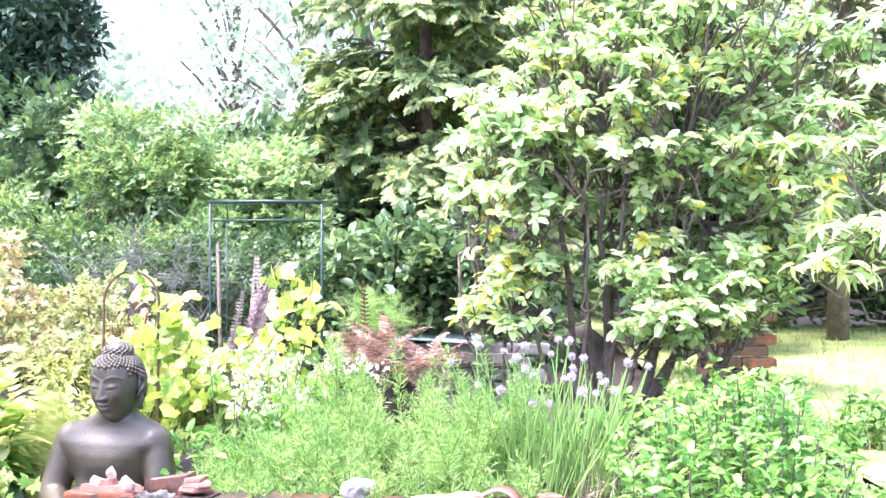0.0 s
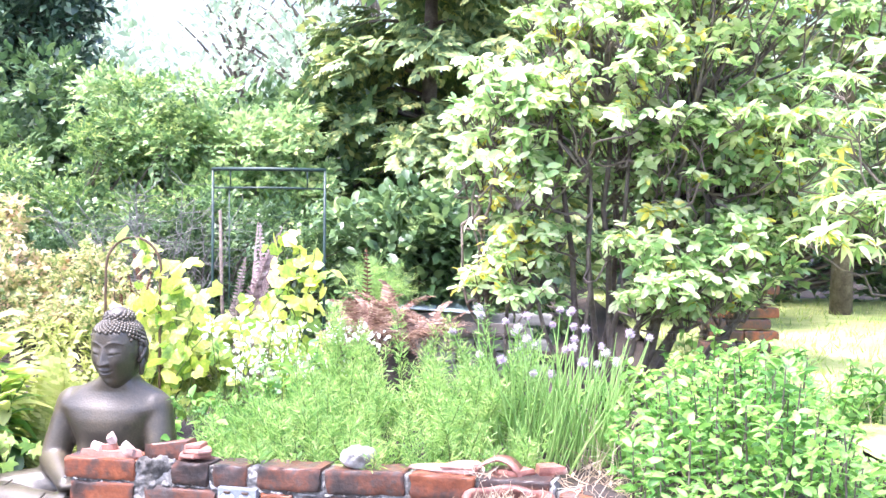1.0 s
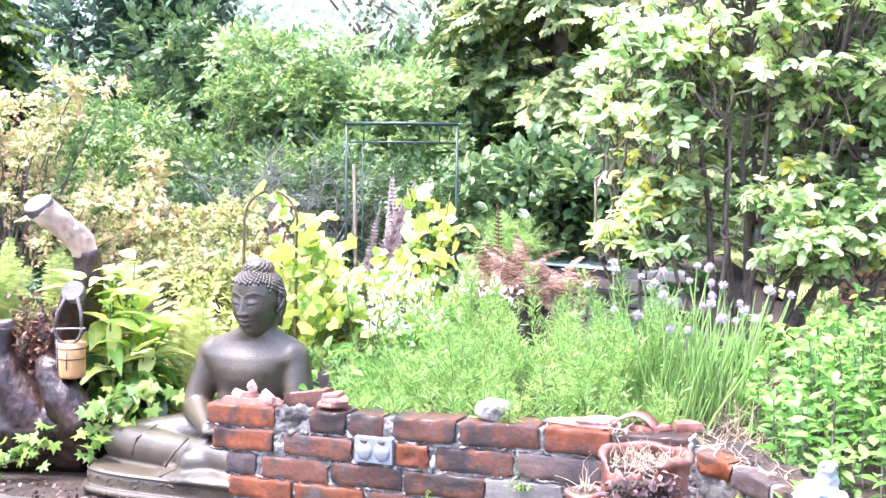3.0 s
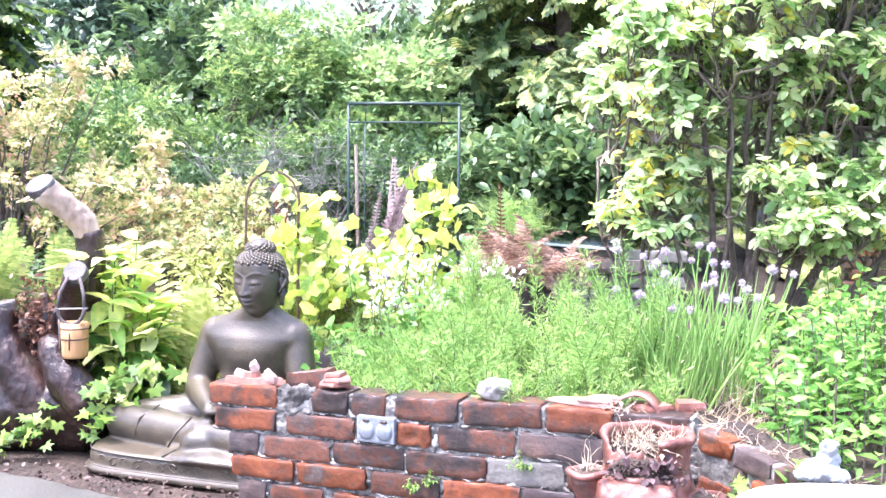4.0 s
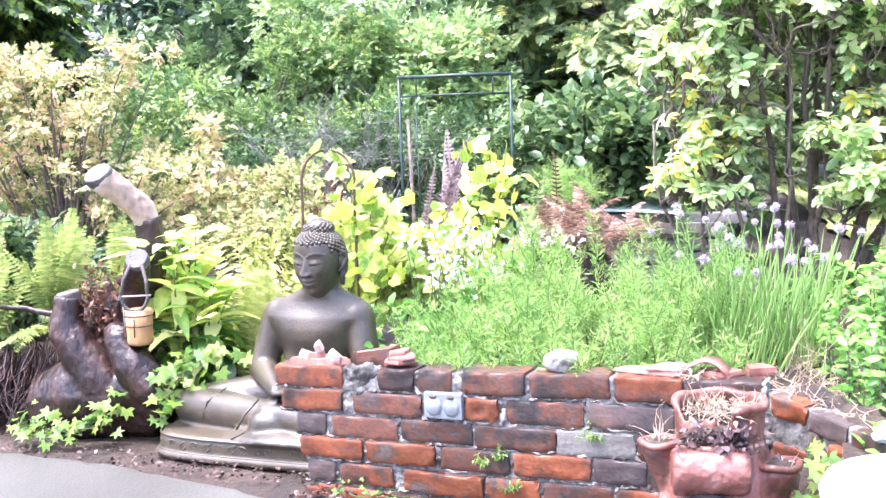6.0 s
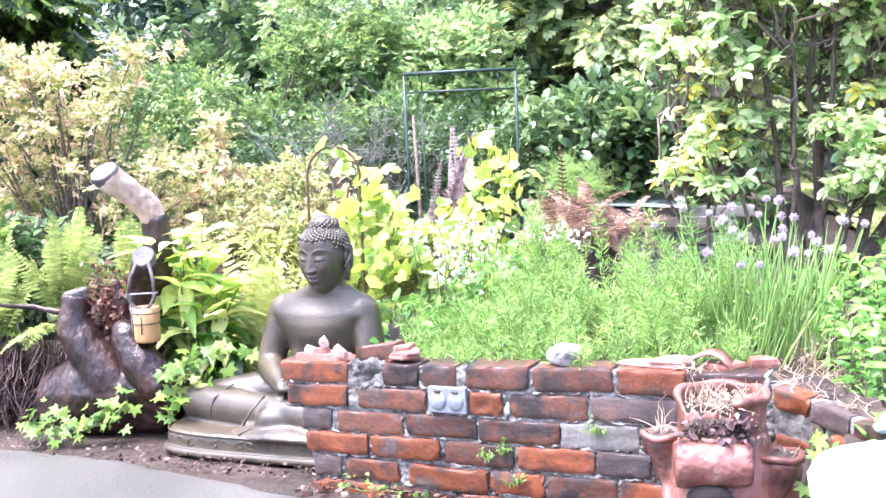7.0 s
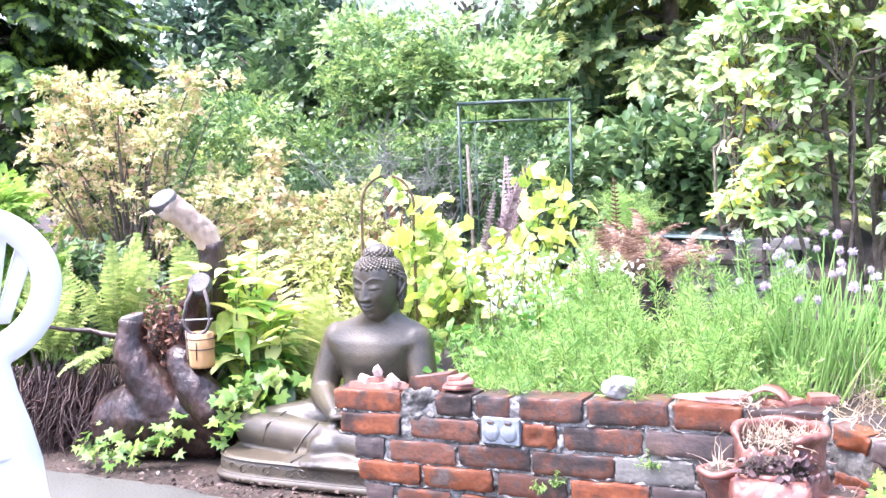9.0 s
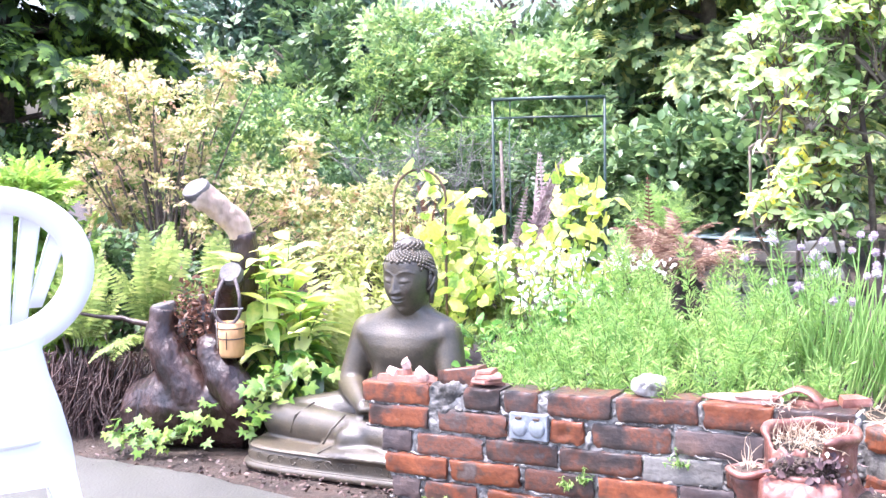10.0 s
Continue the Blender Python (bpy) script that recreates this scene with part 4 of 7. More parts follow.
for ang, z, r, out in pockets:
    a = radians(ang)
    ring = [(math.cos(a) * out + math.cos(q) * r, math.sin(a) * out + math.sin(q) * r, z + 0.018 + 0.003 * math.sin(q * 3 + ang)) for q in np.linspace(0, 2 * np.pi, 25)]
    g = Geo()
    g.tube(ring, 0.0085, 8, False)
    child("pocket_rim", g.mesh("pocket_rim", M_TERRA, True), pot)
    g = Geo()
    g.ball((math.cos(a) * out, math.sin(a) * out, z + 0.016), (r * 0.9, r * 0.9, 0.012), None, 6, 16)
    child("pocket_soil", g.mesh("pocket_soil", M_SOIL, True), pot, "dark dry soil")
# uncut hollow: its shade is a near-black ball set into the body
g = Geo()
g.ball((-0.035, -0.146, 0.196), (0.05, 0.02, 0.03), None, 12, 24)
child("hollow", g.mesh("hollow", M_BLACK, True), pot, "black ball painting the shaded hollow below the front pocket")
rng = np.random.default_rng(33)
g = Geo()
g.ball((0, 0, 0.358), (0.088, 0.088, 0.018), None, 8, 20)
g.ball((-0.015, -0.082, 0.322), (0.074, 0.040, 0.042), (18, 0, 0), 8, 20)
for _ in range(420):
    if rng.random() < 0.4:
        a, rr = rng.uniform(0, 6.28), 0.085 * rng.random() ** 0.5
        c = (math.cos(a) * rr, math.sin(a) * rr, 0.373)
    else:
        c = (rng.normal(-0.015, 0.035), rng.uniform(-0.126, -0.10), rng.uniform(0.30, 0.355))
    g.ball(c, rng.uniform(0.002, 0.0055, 3), rng.uniform(0, 180, 3), 4, 5)
child("soil", g.mesh("soil", M_SOIL, True), pot, "crumbly dark soil spilling through the break")
g = Geo()
k = 130
pos = np.stack([rng.normal(0.0, 0.04, k), rng.uniform(-0.135, -0.10, k), rng.uniform(0.30, 0.362, k)], -1)
g.scatter(LEAF_BROAD, pos, frames_from(rng.normal(0, 1, (k, 3)), rng.normal(0, 1, (k, 3)) + [0, -1, 0.5]), rng.uniform(0.012, 0.03, k))
child("leaf_scrap", g.mesh("leaf_scrap", L_SCRAP), pot, "shrivelled mauve-brown leaves", kind="stuff")


def straw_tuft(rng, count, spread, height, centre):
    g = Geo()
    for _ in range(count):
        a = rng.uniform(0, 6.28)
        r = spread * rng.random() ** 0.5
        st = np.array(centre) + [math.cos(a) * r, math.sin(a) * r, 0]
        g.tube(bent(rng, st, (rng.normal(0, 1.3), rng.normal(0, 1.3), 1), height * rng.uniform(0.5, 1.5), 4, 0.35), [0.0013, 0.0012, 0.001, 0.0008, 0.0004], 3, False)
    k = count // 2
    pos = np.array(centre) + np.stack([rng.normal(0, spread * 0.6, k), rng.normal(0, spread * 0.6, k), rng.uniform(0, height * 0.35, k)], -1)
    g.scatter(LEAF_QUICK, pos, frames_from(rng.normal(0, 1, (k, 3))), np.stack([rng.uniform(0.010, 0.022, k)] * 3, -1))
    return g.mesh("dry_grass", M_STRAW)


rng = np.random.default_rng(8)
child("dry_grass", straw_tuft(rng, 190, 0.085, 0.05, (0, -0.01, 0.368)), pot, "bleached dry grass", kind="stuff")
child("dry_grass", straw_tuft(rng, 16, 0.025, 0.07, (math.cos(radians(-172)) * 0.138, math.sin(radians(-172)) * 0.138, 0.3)), pot, "bleached dry grass", kind="stuff")
child("dry_grass", straw_tuft(rng, 10, 0.03, 0.04, (math.cos(radians(-18)) * 0.128, math.sin(radians(-18)) * 0.128, 0.255)), pot, "bleached dry grass", kind="stuff")
p = on_wall(0.45, 0.02)
solo("dry_tuft", straw_tuft(rng, 22, 0.05, 0.05, (0, 0, 0)), "tuft of bleached dry grass on the wall", "dry grass", (p[0], p[1], WALL_TOP), kind="stuff")

# small saucer pot on the ground before the wall
g = Geo()
g.lathe([(0, 0), (0.04, 0), (0.052, 0.05), (0.056, 0.06), (0.05, 0.06), (0.044, 0.045), (0, 0.045)], 24)
p = on_wall(0.33, -0.09)
small_pot = thing("flower_pot", "small dusty terracotta pot with dry soil", "flower pot", (p[0], p[1], 0.0))
child("body", g.mesh("body", M_TERRA, True), small_pot)
g = Geo()
g.ball((0, 0, 0.045), (0.042, 0.042, 0.012), None, 6, 14)
child("soil", g.mesh("soil", M_SOIL, True), small_pot)


# ---- statue ----
HEAD_TURN = np.array(Matrix.Rotation(radians(-7), 3, "Z") @ Matrix.Rotation(radians(7), 3, "X"))
HEAD_AT = np.array([0.036, 0.024, 0.611])


def head_at(p):
    """Places of the head (its middle at the origin), turned a little on the neck and bowed."""
    p = np.array(p, float)
    z = p[..., 2]
    p[..., 2] = np.where(z < 0.05, z * 1.2, 0.06 + (z - 0.05) * 0.72)
    p[..., 0] *= 1.11
    return p @ HEAD_TURN.T + HEAD_AT


def head_form(g):
    """An oval face with lowered lids, long ears and a cap of small curls with a knot on top."""
    nt, np_ = 150, 160
    th = np.linspace(0.0, np.pi, nt + 1)[:, None]
    ph = np.linspace(-np.pi, np.pi, np_, endpoint=False)[None]
    x, y, z = 0.071 * np.sin(th) * np.sin(ph), -0.086 * np.sin(th) * np.cos(ph), 0.104 * np.cos(th) + 0 * ph
    low = np.clip(-z / 0.104, 0, 1)
    x = x * (1 - 0.26 * low ** 1.6)
    y = y * (1 - 0.10 * low ** 2) - 0.006 * low
    # the face is flatter than a ball
    face = np.clip((-y - 0.02) / 0.04, 0, 1)
    y = y + 0.010 * face * np.exp(-((x / 0.03) ** 2)) * np.exp(-(((z - 0.012) / 0.05) ** 2))

    def bump(cx, cz, sx, sz):
        return np.exp(-(((x - cx) / sx) ** 2) - ((z - cz) / sz) ** 2)

    d = 0 * z
    fz = np.clip((0.026 - z) / 0.050, 0, 1)
    nose = np.where(z > -0.024, fz, np.exp(-(((z + 0.024) / 0.0055) ** 2)))
    d += 0.021 * nose * np.exp(-((x / (0.0065 + 0.0055 * fz)) ** 2)) * (z < 0.03)
    ax = np.abs(x)
    for sx in (-1, 1):
        d += 0.008 * bump(0.0125 * sx, -0.0225, 0.0055, 0.0055)
        d -= 0.0065 * bump(0.029 * sx, 0.010, 0.017, 0.012)
        d += 0.0085 * bump(0.030 * sx, 0.007, 0.0135, 0.0082)
        d += 0.004 * bump(0.037 * sx, -0.022, 0.02, 0.02)
    lid = 0.0005 - 0.05 * (ax - 0.030) ** 2 / 0.03 + 0.0025 * np.clip((ax - 0.03) / 0.018, -1, 1)
    d -= 0.0030 * np.exp(-(((z - lid) / 0.0020) ** 2)) * np.exp(-(((ax - 0.030) / 0.0155) ** 4))
    brow = 0.0205 + 0.0115 * np.sin(np.clip((ax - 0.004) / 0.054, 0, 1) * np.pi * 0.92)
    d += 0.0024 * np.exp(-(((z - brow) / 0.0028) ** 2)) * np.clip((ax - 0.002) / 0.008, 0, 1) * (ax < 0.056)
    curve = 0.0035 * np.clip((ax / 0.02) ** 2, 0, 1.5)
    d += 0.0085 * np.exp(-(((z + 0.0415 - 0.4 * curve) / 0.0048) ** 2)) * np.exp(-((ax / 0.019) ** 4))
    d += 0.0085 * np.exp(-(((z + 0.0535 - 0.9 * curve) / 0.0052) ** 2)) * np.exp(-((ax / 0.015) ** 4))
    d -= 0.0060 * np.exp(-(((z + 0.0475 - curve) / 0.0019) ** 2)) * np.exp(-((ax / 0.023) ** 4))
    d -= 0.0035 * bump(0, -0.065, 0.02, 0.006)
    d += 0.0070 * bump(0, -0.083, 0.018, 0.014)
    y = y - d * face
    v = np.stack([x, y, z], -1).reshape(-1, 3)
    i, j = np.meshgrid(np.arange(nt), np.arange(np_), indexing="ij")
    p, q = i * np_ + j, i * np_ + (j + 1) % np_
    g.add(head_at(v), np.concatenate([np.stack([p, q + np_, q], -1).reshape(-1, 3), np.stack([p, p + np_, q + np_], -1).reshape(-1, 3)]))
    # hair cap with a raised edge, the knot and the curls
    golden = math.pi * (3 - math.sqrt(5))

    def hairline(px, py):
        return 0.056 + 0.10 * abs(px) if py < -0.03 else (0.030 if py < 0.0 else -0.045)
    n = 900
    for k in range(n):
        zz = 1 - 2 * (k + 0.5) / n
        rr = math.sqrt(1 - zz * zz)
        px, py, pz = 0.075 * rr * math.cos(golden * k), 0.006 + 0.090 * rr * math.sin(golden * k), 0.107 * zz
        if pz > hairline(px, py):
            g.ball(head_at((px, py, pz)), (0.0066, 0.0066, 0.0066), None, 5, 7)
    g.ball(head_at((0, 0.02, 0.104)), (0.042, 0.044, 0.034), None, 10, 18)
    for k in range(110):
        zz = 1 - 1.5 * (k + 0.5) / 110
        rr = math.sqrt(max(1 - zz * zz, 0))
        g.ball(head_at((0.043 * rr * math.cos(golden * k), 0.02 + 0.045 * rr * math.sin(golden * k), 0.104 + 0.035 * zz)), (0.0062,) * 3, None, 5, 7)
    # ears: a curled rim, a hollow and a long lobe
    for sx in (-1, 1):
        rim = [(sx * (0.072 + 0.010 * math.sin(u * 3.1)), 0.012 + 0.018 * math.sin(u * 5.2), 0.032 - 0.056 * u + 0.006 * math.sin(u * 6)) for u in np.linspace(0, 1, 14)]
        g.tube([head_at(p_) for p_ in rim], np.linspace(0.006, 0.007, 14), 8)
        g.tube([head_at(p_) for p_ in ((sx * 0.070, 0.004, 0.028), (sx * 0.080, 0.018, 0.020), (sx * 0.082, 0.024, 0.0), (sx * 0.076, 0.018, -0.022))], [0.006, 0.0075, 0.007, 0.006], 8)
        g.ball(head_at((sx * 0.072, 0.010, -0.002)), (0.009, 0.014, 0.024), None, 8, 12)
        g.tube([head_at(p_) for p_ in ((sx * 0.073, 0.010, -0.020), (sx * 0.071, 0.010, -0.045), (sx * 0.067, 0.008, -0.066))], [0.009, 0.0095, 0.008], 8)


def statue_mesh():
    g = Geo()
    # plinth: slab, cushion
    for z, hx, hy, h in ((0.010, 0.505, 0.268, 0.012), (0.046, 0.49, 0.255, 0.030)):
        pts = []
        for k in range(64):
            a = 2 * np.pi * k / 64
            ca, sa_ = math.cos(a), math.sin(a)
            pts.append((math.copysign(abs(ca) ** 0.4, ca) * hx, math.copysign(abs(sa_) ** 0.4, sa_) * hy))
        v = [(x * m, y * m, zz) for m, zz in ((0.0, z - h), (0.98, z - h), (1, z - h * 0.6), (1, z + h * 0.3), (0.97, z + h), (0.0, z + h)) for x, y in pts]
        t = []
        for i in range(5):
            for j in range(64):
                p, q = i * 64 + j, i * 64 + (j + 1) % 64
                t += [(p, q, q + 64), (p, q + 64, p + 64)]
        g.add(v, t)
    # crossed legs
    for sx in (-1, 1):
        hip, knee = np.array([0.12 * sx, 0.06, 0.155]), np.array([0.415 * sx, -0.06, 0.128])
        foot = np.array([-0.08 * sx, -0.175, 0.13 if sx < 0 else 0.11])
        g.capsule(hip, knee, 0.085, 0.064)
        g.capsule(knee, foot, 0.064, 0.05)
    # cloth spread before the legs, thinning to the front edge
    for k in range(13):
        f = k / 12
        x = -0.16 + 0.34 * f
        g.ball((x, -0.19 - 0.03 * math.sin(f * 3.1), 0.078 + 0.012 * math.sin(f * 3.1)), (0.045, 0.06, 0.016), (14, 0, 0), 6, 10)
    # torso: one lofted form from the hips over the chest and the sloping shoulders into the neck
    rings = [(0.13, 0.150, 0.115, 0.080), (0.20, 0.136, 0.104, 0.080), (0.26, 0.124, 0.094, 0.078), (0.31, 0.122, 0.090, 0.074), (0.355, 0.138, 0.100, 0.070), (0.39, 0.158, 0.100, 0.068), (0.425, 0.184, 0.094, 0.072), (0.455, 0.178, 0.078, 0.076), (0.478, 0.146, 0.066, 0.074), (0.494, 0.104, 0.060, 0.066), (0.515, 0.064, 0.056, 0.058), (0.54, 0.057, 0.054, 0.052), (0.59, 0.056, 0.054, 0.046)]
    v, t = [], []
    for z, rx, ry, y in rings:
        lean = 0.03 * min(max((z - 0.45) / 0.09, 0), 1)
        for k in range(48):
            a = 2 * np.pi * k / 48
            ca, sa_ = math.cos(a), math.sin(a)
            v.append((lean + math.copysign(abs(ca) ** 0.85, ca) * rx, y + math.copysign(abs(sa_) ** 0.85, sa_) * ry, z))
    for i in range(len(rings) - 1):
        for j in range(48):
            p, q = i * 48 + j, i * 48 + (j + 1) % 48
            t += [(p, q, q + 48), (p, q + 48, p + 48)]
    t += [(0, j + 1, j) for j in range(1, 47)] + [((len(rings) - 1) * 48, (len(rings) - 1) * 48 + j, (len(rings) - 1) * 48 + j + 1) for j in range(1, 47)]
    g.add(v, t)
    for sx in (-1, 1):
        sh, el, ha = np.array([0.148 * sx, 0.07, 0.425]), np.array([0.192 * sx, 0.03, 0.25]), np.array([0.05 * sx, -0.14, 0.212])
        g.ball(sh - [0.012 * sx, 0, 0.004], (0.062, 0.062, 0.060), None, 14, 20)
        g.capsule(sh, el, 0.052, 0.047)
        g.capsule(el, ha, 0.047, 0.026)
        for k in range(4):
            g.tube([(0.055 * sx, -0.165 + 0.013 * k, 0.216 - 0.003 * k), (0.0, -0.178 + 0.014 * k, 0.213 + (0.01 if sx > 0 else 0)), (-0.045 * sx, -0.176 + 0.013 * k, 0.206)], [0.009, 0.0085, 0.006], 8)
    me = fused(g, "statue", M_STATUE, 0.0066, 6)
    # head, curls and carved lines: joined to the same skin
    extra = Geo()
    head_form(extra)
    # robe edges across the legs, carved scrolls and lines on the cushion
    extra.tube([(-0.33, -0.145, 0.10), (-0.31, -0.14, 0.165), (-0.27, -0.08, 0.2)], 0.003, 6)
    extra.tube([(-0.15, -0.225, 0.105), (-0.12, -0.22, 0.155), (-0.1, -0.17, 0.19)], 0.0035, 6)

    def rim_y(x, hx, hy):
        return -hy * (1 - min(abs(x / hx), 1) ** 5) ** 0.2
    for k in range(20):
        x = -0.45 + 0.9 * (k + 0.5) / 20
        y = rim_y(x, 0.49, 0.255) + 0.001
        sg = 1 if k % 2 else -1
        extra.tube([(x + 0.020 * math.cos(q) + 0.006 * q - 0.012, y, 0.046 + sg * 0.013 * math.sin(q)) for q in np.linspace(0.2, 5.0, 12)], np.linspace(0.0036, 0.0012, 12) * (0.6 + 0.6 * ((k * 7) % 5) / 4), 6)
        extra.ball((x + 0.012, y + 0.002, 0.046 - sg * 0.010), (0.013, 0.004, 0.007), (0, 25 * sg, 0), 6, 8)
    for z, hx, hy in ((0.0225, 0.492, 0.257), (0.070, 0.486, 0.253)):
        extra.tube([(x, rim_y(x, hx, hy), z) for x in np.linspace(-hx + 0.002, hx - 0.002, 60)], 0.0035, 6)
    for k in range(5):
        f = k / 4
        extra.tube([(-0.10 + 0.2 * f, -0.17, 0.10), (-0.13 + 0.27 * f, -0.215, 0.095), (-0.16 + 0.33 * f, -0.245, 0.078)], 0.0025, 5)
    a = extra.mesh("extra", M_STATUE, True)
    bm = bmesh.new()
    bm.from_mesh(me)
    bm.from_mesh(a)
    bm.to_mesh(me)
    bm.free()
    bpy.data.meshes.remove(a)
    me.polygons.foreach_set("use_smooth", [True] * len(me.polygons))
    return me


solo("statue", statue_mesh(), "seated dark weathered stone garden statue on a carved plinth", "statue", (-1.06, 3.62, 0.0), rz=-12.0)


# ---- white garden furniture ----
def garden_chair(at, rz):
    """A moulded white chair seen from behind its rounded, slotted back."""
    c = thing("garden_chair", "moulded white plastic garden chair with a rounded slotted back", "chair", at, rz=rz)
    # back: an oval ring and upright slats, curved round the sitter
    cx, cz, rx, rz_ = 0.0, 0.768, 0.228, 0.195

    def on_back(x, z):
        return (x, 0.20 - 0.10 * (z - 0.45) + 0.8 * x * x, z)

    def strip(outline, name, thick=0.011):
        """A curved panel between left and right edges (x0, x1, z) up its height."""
        g = Geo()
        v = []
        for x0, x1, z in outline:
            for x in np.linspace(x0, x1, 7):
                p = np.array(on_back(x, z))
                v += [p + [0, -thick, 0], p + [0, thick, 0]]
        t = []
        for r in range(len(outline) - 1):
            for k in range(6):
                for s in (0, 1):
                    p = r * 14 + 2 * k + s
                    q = (p, p + 2, p + 16, p + 14)
                    t += [(q[0], q[1], q[2]), (q[0], q[2], q[3])]
            for k in (0, 6):
                p = r * 14 + 2 * k
                t += [(p, p + 1, p + 15), (p, p + 15, p + 14)]
        for r in (0, len(outline) - 1):
            for k in range(6):
                p = r * 14 + 2 * k
                t += [(p, p + 1, p + 3), (p, p + 3, p + 2)]
        g.add(v, t)
        return child(name, g.mesh(name, M_PLASTIC), c)

    ring_o = [(cx + rx * math.cos(q), cz + rz_ * math.sin(q)) for q in np.linspace(0, 2 * np.pi, 49)]
    ring_i = [(cx + (rx - 0.068) * math.cos(q), cz + 0.006 + (rz_ - 0.066) * math.sin(q)) for q in np.linspace(0, 2 * np.pi, 49)]
    g = Geo()
    v = []
    for (xo, zo), (xi, zi) in zip(ring_o, ring_i):
        for x, z, h in ((xo, zo, 0.008), ((xo * 0.6 + xi * 0.4), (zo * 0.6 + zi * 0.4), 0.014), (xi, zi, 0.008)):
            p = np.array(on_back(x, z))
            v += [p + [0, -h, 0], p + [0, h, 0]]
    t = []
    for k in range(48):
        a, b = k * 6, k * 6 + 6
        for i, j in ((0, 1), (1, 3), (3, 5), (5, 4), (4, 2), (2, 0)):
            t += [(a + i, b + i, b + j), (a + i, b + j, a + j)]
    g.add(v, t)
    child("back_frame", g.mesh("back_frame", M_PLASTIC, True), c)
    for k in range(6):
        x = -0.15 + 0.06 * k
        top = cz + (rz_ - 0.05) * math.sqrt(max(1 - (x / (rx - 0.045)) ** 2, 0))
        bot = 2 * cz - top
        strip([(x * (0.60 + 0.40 * f) - 0.0165 - 0.007 * f, x * (0.60 + 0.40 * f) + 0.0165 + 0.007 * f, bot + (top - bot) * f) for f in np.linspace(0, 1, 6)], "slat", 0.006)
    # waist and lower panel, widening into the rear legs
    strip([(-0.15, 0.15, 0.645), (-0.112, 0.112, 0.62), (-0.102, 0.102, 0.59), (-0.115, 0.115, 0.53), (-0.14, 0.14, 0.45), (-0.162, 0.162, 0.36), (-0.172, 0.172, 0.26)], "back_panel", 0.012)
    for sx in (-1, 1):
        strip([(sx * 0.10, sx * 0.172, 0.27), (sx * 0.125, sx * 0.185, 0.2), (sx * 0.16, sx * 0.2, 0.0)], "leg", 0.014)
        g = Geo()
        g.tube([(0.15 * sx, 0.60, 0.37), (0.165 * sx, 0.63, 0.2), (0.18 * sx, 0.65, 0.0)], [0.034, 0.03, 0.024], 8)
        child("leg", g.mesh("leg", M_PLASTIC, True), c)
    g = Geo()
    for a in np.linspace(0, 1, 12):
        g.ball((0, 0.23 + 0.42 * a, 0.375 + 0.01 * a), (0.125, 0.05, 0.02), None, 6, 16)
    child("seat", fused(g, "seat", M_PLASTIC, 0.008, 3), c)
    return c


garden_chair((-1.462, 2.09, 0.016), 39)


def garden_table(at, rz):
    t_ = thing("garden_table", "white plastic garden table with rounded corners", "table", at, rz=rz)
    bm = bmesh.new()
    w, d, r = 0.8, 0.8, 0.10
    pts = []
    for cx, cy, a0 in ((w / 2 - r, d / 2 - r, 0), (-w / 2 + r, d / 2 - r, 90), (-w / 2 + r, -d / 2 + r, 180), (w / 2 - r, -d / 2 + r, 270)):
        for k in range(9):
            a = radians(a0 + 90 * k / 8)
            pts.append((cx + r * math.cos(a), cy + r * math.sin(a)))
    n = len(pts)
    v, f = [], []
    for m, z in ((0.985, 0.632), (1.0, 0.637), (1.005, 0.655), (0.99, 0.668), (0.965, 0.672)):
        v += [(x * m, y * m, z) for x, y in pts]
    for i in range(4):
        for j in range(n):
            f.append((i * n + j, i * n + (j + 1) % n, (i + 1) * n + (j + 1) % n, (i + 1) * n + j))
    f += [tuple(range(4 * n, 5 * n)), tuple(reversed(range(n)))]
    child("tabletop", mesh_of("tabletop", v, f, M_PLASTIC), t_)
    for sx in (-1, 1):
        for sy in (-1, 1):
            g = Geo()
            g.tube([(0.30 * sx, 0.30 * sy, 0.64), (0.33 * sx, 0.33 * sy, 0.3), (0.35 * sx, 0.35 * sy, 0.0)], [0.035, 0.03, 0.025], 10)
            child("leg", g.mesh("leg", M_PLASTIC, True), t_)
    return t_


garden_table((0.63, 0.90, 0.016), 2)

# pale ornament at the end of the wall: a few rounded lumps
g = Geo()
g.ball((0, 0, 0.03), (0.06, 0.045, 0.035), None, 12, 18)
g.ball((0.02, 0.0, 0.065), (0.035, 0.03, 0.03), None, 12, 18)
g.ball((0.02, -0.01, 0.10), (0.026, 0.028, 0.024), None, 12, 18)
g.ball((0.005, -0.024, 0.115), (0.009, 0.009, 0.009), None, 8, 10)
g.ball((0.035, -0.024, 0.115), (0.009, 0.009, 0.009), None, 8, 10)
g.ball((-0.045, -0.02, 0.022), (0.035, 0.03, 0.022), None, 10, 14)
g.ball((0.05, -0.025, 0.02), (0.03, 0.03, 0.02), None, 10, 14)
p = on_return(0.33, 0.05)
orn = solo("garden_ornament", fused(g, "garden_ornament", M_WHITE_ORN, 0.0035, 2, 0.006, 45), "small weathered white and pale blue ornament on the wall", "ornament")
orn.matrix_world = pose(p[0], p[1], return_top(0.33) - 0.004) @ Matrix.Scale(0.78, 4)


